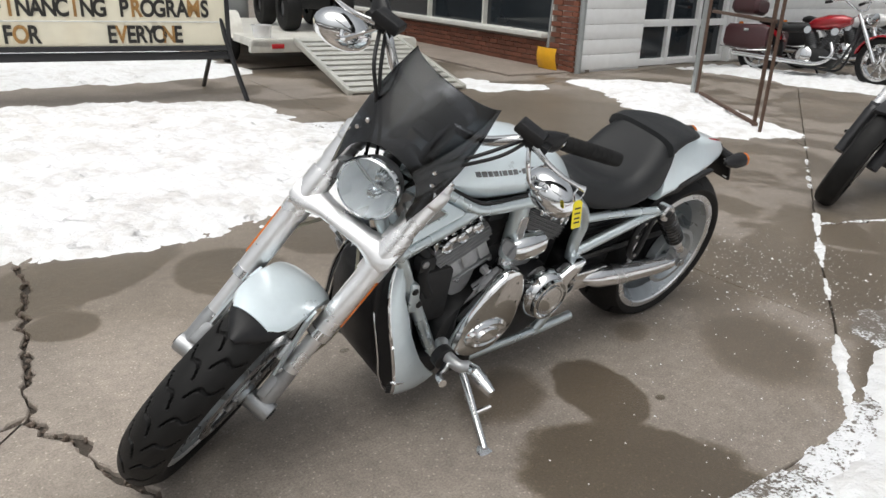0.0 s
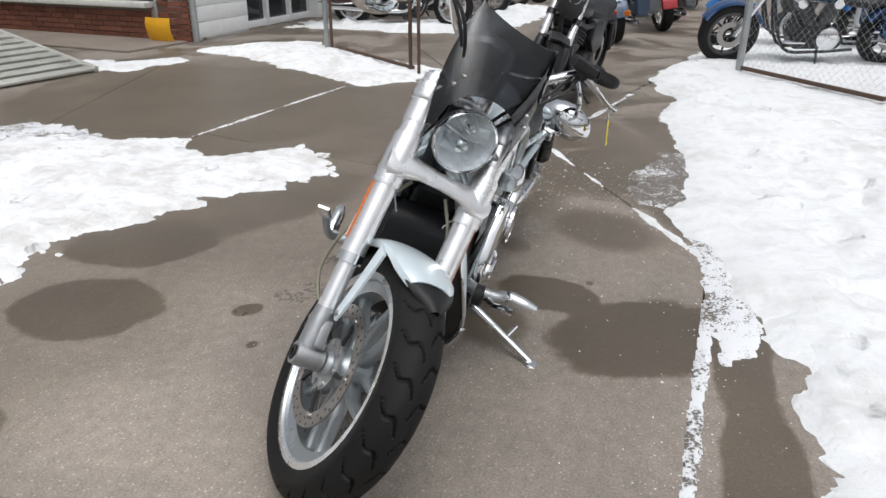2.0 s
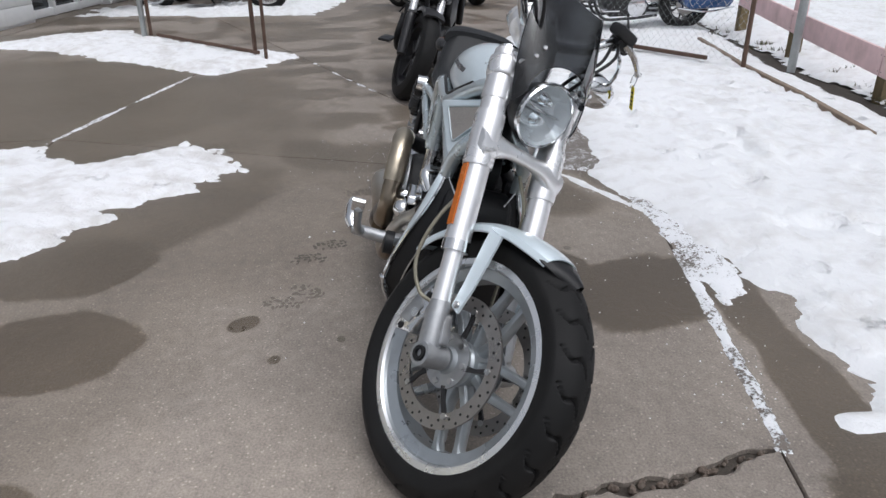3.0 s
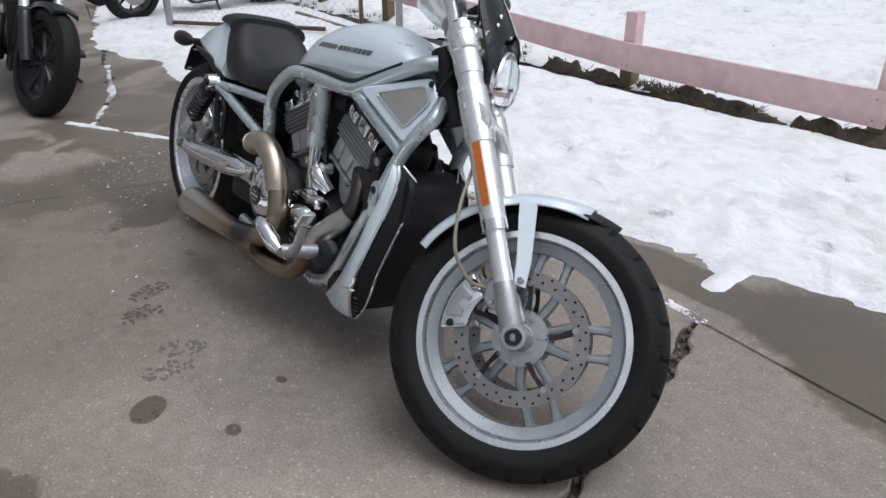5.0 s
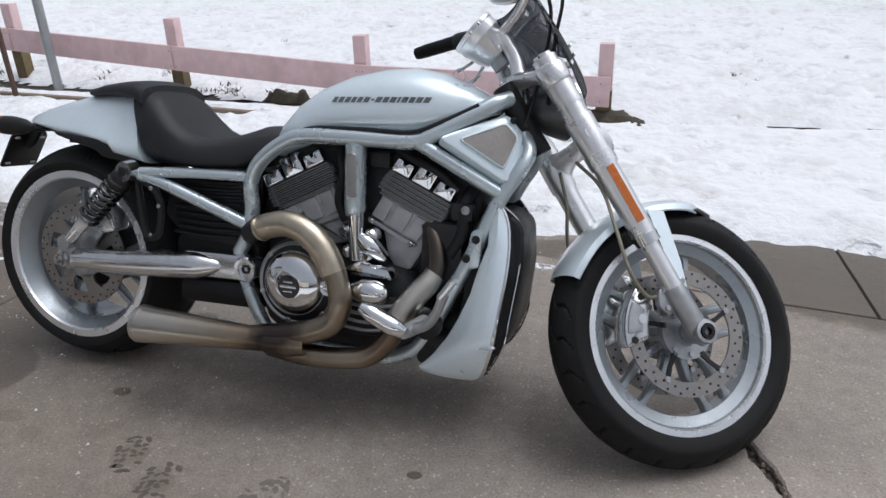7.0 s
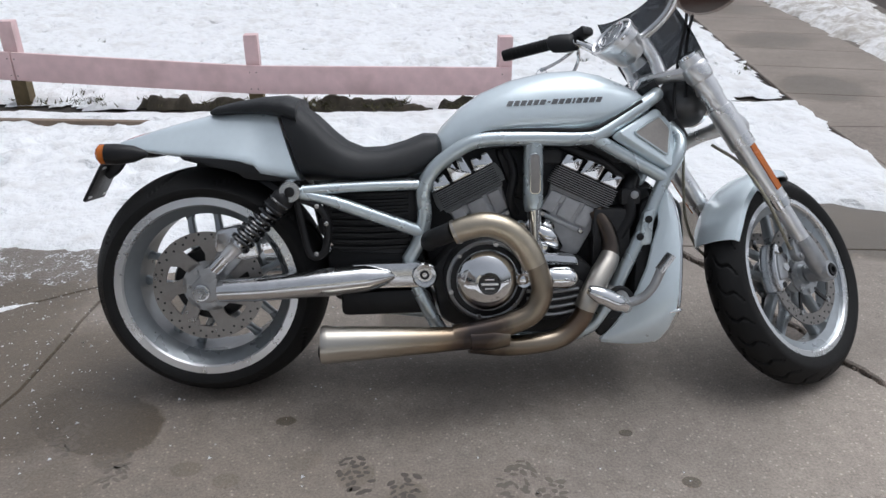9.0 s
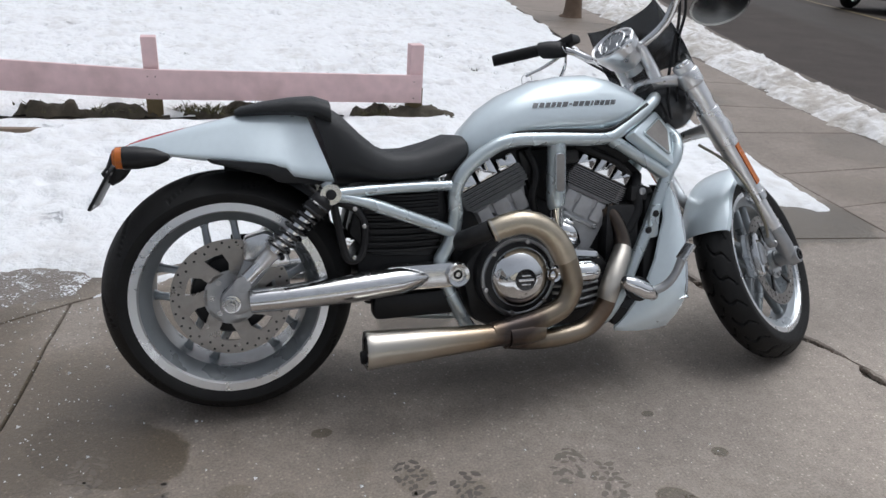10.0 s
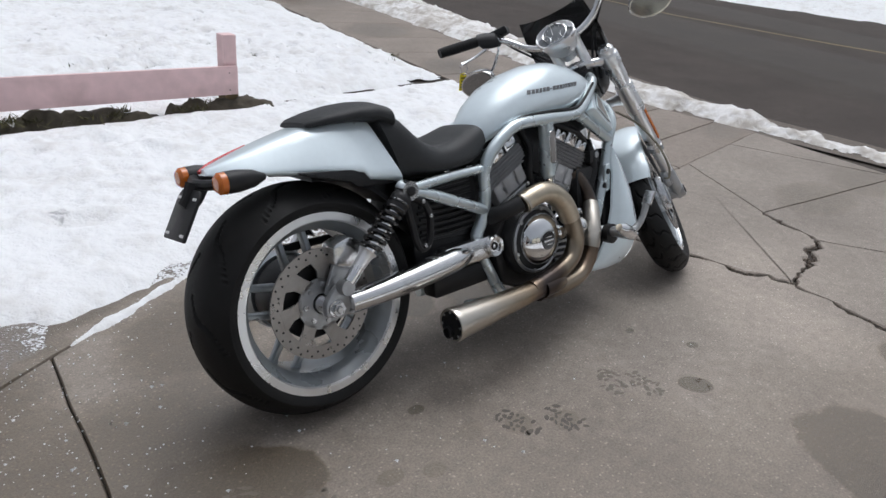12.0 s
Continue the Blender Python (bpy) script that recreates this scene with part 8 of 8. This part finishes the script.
for x in (-1.35, 1.35):
    for s in (-1, 1):
        cw = part("wheel", lathe([(-0.1, 0.2), (-0.1, 0.3), (-0.07, 0.32), (0.07, 0.32), (0.1, 0.3), (0.1, 0.2)], 28, True, (x, s * 0.8, 0.32)), RUBBER, car)
        part("rim", lathe([(-0.08, 0.0), (-0.08, 0.2), (0.08, 0.2), (0.08, 0.0)], 24, False, (x, s * 0.8, 0.32)), POLISHED, cw)


# ---- the other motorcycles on the lot ----
def other_bike(m, label, paint, bags=None, screen=None, seat=SEAT, fork=CHROME, pipe=CHROME, rim=POLISHED, front_fender=True, steer=18, lean=8, wb=1.62, backrest=False, fairing=None, naked=False):
    """A parked cruiser, seen from some way off: x forward from the rear wheel's foot."""
    b = thing("motorcycle", m @ pose(0, 0, 0, -lean), label, "motorcycle", "parked motorcycles")
    R = 0.32
    turn = Matrix.Translation((wb, 0, 0)) @ Matrix.Rotation(radians(steer), 4, Vector((-0.5, 0, 0.866))) @ Matrix.Translation((-wb, 0, 0))

    def wheel(name, x, half, mm):
        at = (x, 0, R)
        w = part(name, lathe([(-half * 0.7, 0.2), (-half * 0.7, 0.235), (half * 0.7, 0.235), (half * 0.7, 0.2)], 36, True, at).move(mm), rim, b)
        part("tyre", lathe([(-half, 0.235), (-half, 0.28), (-half * 0.8, 0.305), (-half * 0.4, R), (half * 0.4, R), (half * 0.8, 0.305), (half, 0.28), (half, 0.235)], 40, True, at).move(mm), RUBBER, w)
        for k in range(9):
            a = 2 * math.pi * k / 9
            part("spoke", tube([(x + 0.03 * math.cos(a), 0, R + 0.03 * math.sin(a)), (x + 0.21 * math.cos(a), 0, R + 0.21 * math.sin(a))], [0.016, 0.011], 6, 1).move(mm), rim, w)
        part("rotor", lathe([(0.06, 0.08), (0.06, 0.14), (0.066, 0.14), (0.066, 0.08)], 30, True, at).move(mm), ROTOR, w)

    wheel("rear_wheel", 0.0, 0.08, Matrix())
    wheel("front_wheel", wb, 0.06, turn)
    for s in (-1, 1):
        part("fork_leg", tube([(wb - 0.03, s * 0.1, R), (wb - 0.2, s * 0.1, 0.62), (wb - 0.36, s * 0.1, 0.9)], [0.026, 0.028, 0.022], 12, 3).move(turn), fork, b)
    part("headlamp", lathe([(-0.1, 0.0), (-0.08, 0.05), (0.0, 0.085), (0.05, 0.09), (0.055, 0.08), (0.06, 0.0)], 28, axis="x", at=(wb - 0.24, 0, 0.83)).move(turn), MATTBLACK if pipe is BLACK else fork, b)
    part("handlebar", tube([(wb - 0.68, -0.4, 1.02), (wb - 0.5, -0.3, 1.06), (wb - 0.4, -0.1, 0.95), (wb - 0.4, 0.1, 0.95), (wb - 0.5, 0.3, 1.06), (wb - 0.68, 0.4, 1.02)], 0.013, 10, 5).move(turn), fork, b)
    for s in (-1, 1):
        part("grip", tube([(wb - 0.68, s * 0.4, 1.02), (wb - 0.6, s * 0.355, 1.04)], 0.02, 10, 1).move(turn), BLACK, b)
        mr = part("mirror", lathe([(0.02, 0.0), (0.015, 0.04), (0.0, 0.055), (-0.006, 0.055), (-0.008, 0.0)], 18, axis="x", at=(wb - 0.46, s * 0.36, 1.2)).move(turn), CHROME if fork is not MATTBLACK else BLACK, b)
        part("mirror_stalk", tube([(wb - 0.52, s * 0.3, 1.06), (wb - 0.46, s * 0.35, 1.17)], 0.006, 6, 1).move(turn), CHROME, mr)
    if front_fender:
        part("front_fender", loft([[(wb + r * math.cos(a), y, R + r * math.sin(a)) for y, r in ((-0.08, 0.32), (-0.075, 0.345), (0, 0.36), (0.075, 0.345), (0.08, 0.32), (0, 0.35))] for a in np.linspace(radians(30), radians(165), 14)]).move(turn), paint, b)
    part("rear_fender", loft([[(r * math.cos(a), y, R + r * math.sin(a)) for y, r in ((-0.11, 0.3), (-0.105, 0.35), (0, 0.37), (0.105, 0.35), (0.11, 0.3), (0, 0.355))] for a in np.linspace(radians(30), radians(175), 14)]), paint, b)
    part("tank", loft([section(x, w, z0, z1, 24, 2.3) for x, w, z0, z1 in ((0.6, 0.05, 0.7, 0.76), (0.68, 0.11, 0.66, 0.82), (0.85, 0.15, 0.66, 0.87), (1.02, 0.13, 0.7, 0.88), (1.13, 0.06, 0.76, 0.85))]), paint, b)
    part("seat", loft([section(x, w, z0, z1, 24, 2.8) for x, w, z0, z1 in ((-0.08, 0.08, 0.69, 0.76), (0.0, 0.12, 0.67, 0.79), (0.18, 0.14, 0.63, 0.76), (0.32, 0.15, 0.6, 0.7), (0.5, 0.13, 0.62, 0.73), (0.64, 0.07, 0.66, 0.74))]), seat, b)
    part("engine_case", prism(rounded([(0.5, 0.3), (0.55, 0.2), (1.0, 0.19), (1.06, 0.32), (0.95, 0.42), (0.6, 0.42)], 0.03), -0.14, 0.14, 0.02), ENGINE, b)
    for (x0, z0), (x1, z1) in (((0.74, 0.4), (0.62, 0.64)), ((0.84, 0.4), (0.98, 0.64))):
        cyl = part("cylinder", tube([(x0, 0, z0), (x1, 0, z1)], 0.075, 16, 1), DARKCAST, b)
        for k in range(6):
            t = 0.3 + k * 0.1
            c = Vector((x0, 0, z0)).lerp(Vector((x1, 0, z1)), t)
            e = (Vector((x1, 0, z1)) - Vector((x0, 0, z0))).normalized() * 0.005
            part("fin", tube([tuple(c - e), tuple(c + e)], 0.098, 16, 1), DARKCAST, cyl)
        part("rocker_cover", tube([(x1, -0.09, z1 + 0.01), (x1, 0.09, z1 + 0.01)], 0.05, 14, 1), pipe, cyl)
    for s in (-1, 1):
        part("engine_cover", lathe([(s * 0.13, 0.12), (s * 0.17, 0.115), (s * 0.19, 0.08), (s * 0.195, 0.0)], 28, at=(0.68, 0, 0.31)), pipe, b)
        part("lower_rail", tube([(0.4, s * 0.13, 0.2), (0.8, s * 0.14, 0.17), (1.1, s * 0.12, 0.2), (1.24, s * 0.05, 0.6), (1.25, s * 0.03, 0.78)], 0.017, 10, 4), MATTBLACK, b)
        part("foot_board", box(1.05, s * 0.26, 0.3, 0.2, 0.09, 0.02, 0.005), pipe, b)
        part("shock", tube([(0.05, s * 0.15, 0.38), (0.16, s * 0.15, 0.62)], 0.03, 12, 1), pipe, b)
        part("turn_signal", lathe([(0.0, 0.0), (0.0, 0.025), (-0.03, 0.03), (-0.05, 0.02), (-0.055, 0.0)], 16, axis="x", at=(-0.28, s * 0.16, 0.66)), AMBER, b)
    part("exhaust", tube([(1.0, -0.16, 0.5), (1.05, -0.18, 0.35), (0.9, -0.19, 0.22), (0.5, -0.2, 0.22), (0.1, -0.21, 0.24), (-0.3, -0.21, 0.26)], [0.025, 0.027, 0.028, 0.035, 0.045, 0.045], 14, 5), pipe, b)
    part("tail_lamp", box(-0.34, 0, 0.62, 0.04, 0.12, 0.06, 0.012), REDLENS, b)
    part("side_stand", tube([(0.75, 0.12, 0.2), (0.8, 0.3, 0.06)], 0.013, 8, 1), BLACK, b)
    if bags is not None:
        for s in (-1, 1):
            bag = part("saddlebag", loft([section(x, 0.09 * w, z0, z1, 20, 4.5) for x, w, z0, z1 in ((-0.42, 0.8, 0.36, 0.6), (-0.38, 1.0, 0.32, 0.64), (0.1, 1.0, 0.3, 0.66), (0.2, 0.85, 0.36, 0.62))]).move(Matrix.Translation((0, s * 0.27, 0))), bags, b)
            part("bag_latch", box(-0.1, s * 0.362, 0.56, 0.07, 0.012, 0.04, 0.004), CHROME, bag)
            part("bag_guard", tube([(-0.46, s * 0.3, 0.32), (-0.1, s * 0.375, 0.29), (0.24, s * 0.3, 0.32)], 0.011, 8, 4), CHROME, b)
    if naked:
        for s in (-1, 1):
            part("fork_gaiter", tube([(wb - 0.01, s * 0.1, R - 0.02), (wb - 0.06, s * 0.1, 0.38), (wb - 0.15, s * 0.1, 0.54), (wb - 0.165, s * 0.1, 0.565)], [0.032, 0.037, 0.038, 0.03], 14, 3).move(turn), MATTBLACK, b, "black fork lower")
            part("clamp_collar", tube([(wb - 0.255, s * 0.1, 0.715), (wb - 0.275, s * 0.1, 0.75)], 0.036, 14, 1).move(turn), GLOSSBLACK, b)
            part("side_panel", prism(rounded([(0.3, 0.42), (0.34, 0.64), (0.62, 0.68), (0.66, 0.5), (0.5, 0.38)], 0.03), *sorted((s * 0.08, s * 0.15)), 0.015), MATTBLACK, b)
            part("frame_spar", tube([(0.5, s * 0.1, 0.62), (0.9, s * 0.13, 0.64), (1.2, s * 0.05, 0.74)], 0.02, 10, 4), MATTBLACK, b)
        part("fork_brace", tube([(wb - 0.165, -0.13, 0.57), (wb - 0.15, 0.0, 0.6), (wb - 0.165, 0.13, 0.57)], 0.018, 10, 4).move(turn), GLOSSBLACK, b)
        part("short_fender", loft([[(wb + r * math.cos(a), y, R + r * math.sin(a)) for y, r in ((-0.078, 0.31), (-0.07, 0.34), (0, 0.352), (0.07, 0.34), (0.078, 0.31), (0, 0.342))] for a in np.linspace(radians(70), radians(150), 10)]).move(turn), MATTBLACK, b)
        part("radiator", box(1.16, 0, 0.45, 0.05, 0.26, 0.32, 0.01), BLACK, b)
        part("lamp_cowl", lathe([(-0.12, 0.098), (-0.02, 0.102), (0.05, 0.094), (0.07, 0.082), (0.065, 0.074), (0.02, 0.08), (-0.1, 0.086)], 32, True, axis="x", at=(wb - 0.26, 0, 0.9)).move(turn), GLOSSBLACK, b, "glossy black headlamp cowl")
        lens = part("lamp_lens", lathe([(0.04, 0.0), (0.04, 0.072), (0.055, 0.072), (0.067, 0.05), (0.072, 0.0)], 28, axis="x", at=(wb - 0.26, 0, 0.9)).move(turn), DIAL, b, "grey round headlamp glass")
        part("inner_ring", lathe([(0.062, 0.05), (0.078, 0.048), (0.078, 0.042), (0.062, 0.04)], 24, True, axis="x", at=(wb - 0.26, 0, 0.9)).move(turn), CAST, lens)
        part("cowl_screen", loft([[(wb - 0.2 - 0.2 * v, 0.1 * math.sin(u) * (1 - 0.25 * v), 0.975 + 0.13 * v - 0.05 * (1 - math.cos(u)) + o) for u, o in [(q, 0.0) for q in np.linspace(-1.4, 1.4, 11)] + [(q, -0.006) for q in np.linspace(1.4, -1.4, 11)]] for v in np.linspace(0, 1, 5)]).move(turn), GLOSSBLACK, b, "glossy black cowl top")
        part("exhaust_header", tube([(1.0, 0.1, 0.5), (1.08, 0.14, 0.36), (1.0, 0.16, 0.2), (0.7, 0.18, 0.17), (0.3, 0.2, 0.22)], [0.028, 0.03, 0.03, 0.035, 0.05], 14, 5), MATTBLACK, b)
        part("chin_pan", prism(rounded([(0.6, 0.2), (0.64, 0.14), (1.0, 0.14), (1.14, 0.3), (1.1, 0.34), (0.9, 0.24)], 0.02), -0.1, 0.1, 0.015), MATTBLACK, b)
    if backrest:
        part("tour_pack", loft([section(x, 0.2 * w, z0, z1, 24, 4) for x, w, z0, z1 in ((-0.5, 0.8, 0.84, 1.0), (-0.45, 1.0, 0.8, 1.06), (-0.15, 1.0, 0.8, 1.06), (-0.1, 0.8, 0.84, 1.0))]), bags or paint, b)
    if fairing is not None:
        part("fairing", loft([section(x, w, z0, z1, 28, 2.6) for x, w, z0, z1 in ((wb - 0.5, 0.22, 0.86, 1.04), (wb - 0.36, 0.25, 0.8, 1.1), (wb - 0.24, 0.22, 0.8, 1.06), (wb - 0.18, 0.1, 0.85, 0.98))]).move(turn), fairing, b)
    if screen is not None:
        part("flyscreen", loft([[(wb - 0.22 - 0.1 * v - 0.12 * u * u, 0.13 * u * (1 - 0.4 * v) + o * 0, 0.84 + 0.17 * v + o) for u, o in [(q, 0.0) for q in np.linspace(-1, 1, 9)] + [(q, 0.004) for q in np.linspace(1, -1, 9)]] for v in np.linspace(0, 1, 5)]).move(turn), screen, b)
    return b


def at(x, y, heading):
    return pose(x, y, 0, 0, 0, heading)


other_bike(at(-3.75, 0.36, -14), "matt black naked cruiser with smoked flyscreen on its side stand", MATTBLACK, None, None, fork=FORKALU, pipe=BLACK, rim=MATTBLACK, steer=26, lean=11, wb=1.56, front_fender=False, naked=True)
other_bike(at(-8.15, -3.42, 90), "cherry red cruiser with maroon hard saddlebags", RED, MAROON, None, backrest=True, steer=-12)
other_bike(at(-9.5, -3.4, 88), "black cruiser with white front fender and wide chrome fork", WHITEPAINT, BLACK, SMOKE, steer=-14)
other_bike(at(-10.9, -3.2, 86), "black touring motorcycle with chrome fork", GLOSSBLACK, BLACK, None, fairing=GLOSSBLACK, steer=-10)
other_bike(at(-12.4, -3.0, 86), "dark grey touring motorcycle with tall fairing", GREYBAG, GREYBAG, None, fairing=GREYBAG, steer=-8)
other_bike(at(-14.0, -2.7, 84), "black touring motorcycle with luggage box", GLOSSBLACK, GLOSSBLACK, None, fairing=GLOSSBLACK, backrest=True)
other_bike(at(-6.95, 0.62, 197), "slate blue touring motorcycle with hard saddlebags seen from behind", SLATE, SLATE, SMOKE, fairing=SLATE)
other_bike(at(-8.6, 1.32, 197), "grey and red touring motorcycle with hard saddlebags", RED, GREYBAG, SMOKE, fairing=GLOSSBLACK)
other_bike(at(-10.4, 1.6, 195), "black touring motorcycle in a parked row", GLOSSBLACK, GLOSSBLACK, None, fairing=GLOSSBLACK)
other_bike(at(-13.0, 2.1, 192), "bright orange touring motorcycle with fairing", ORANGE, ORANGE, SMOKE, fairing=ORANGE, backrest=True)
other_bike(at(-5.75, 3.45, -83), "blue touring motorcycle with blue saddlebags and chrome engine", BLUE, BLUE, None, fairing=BLUE, rim=GLOSSBLACK, steer=6, wb=1.66)
other_bike(at(-7.2, 3.6, -84), "bright blue cruiser with white trim parked behind another", BRIGHTBLUE, WHITEPAINT, None, rim=GLOSSBLACK, steer=6)
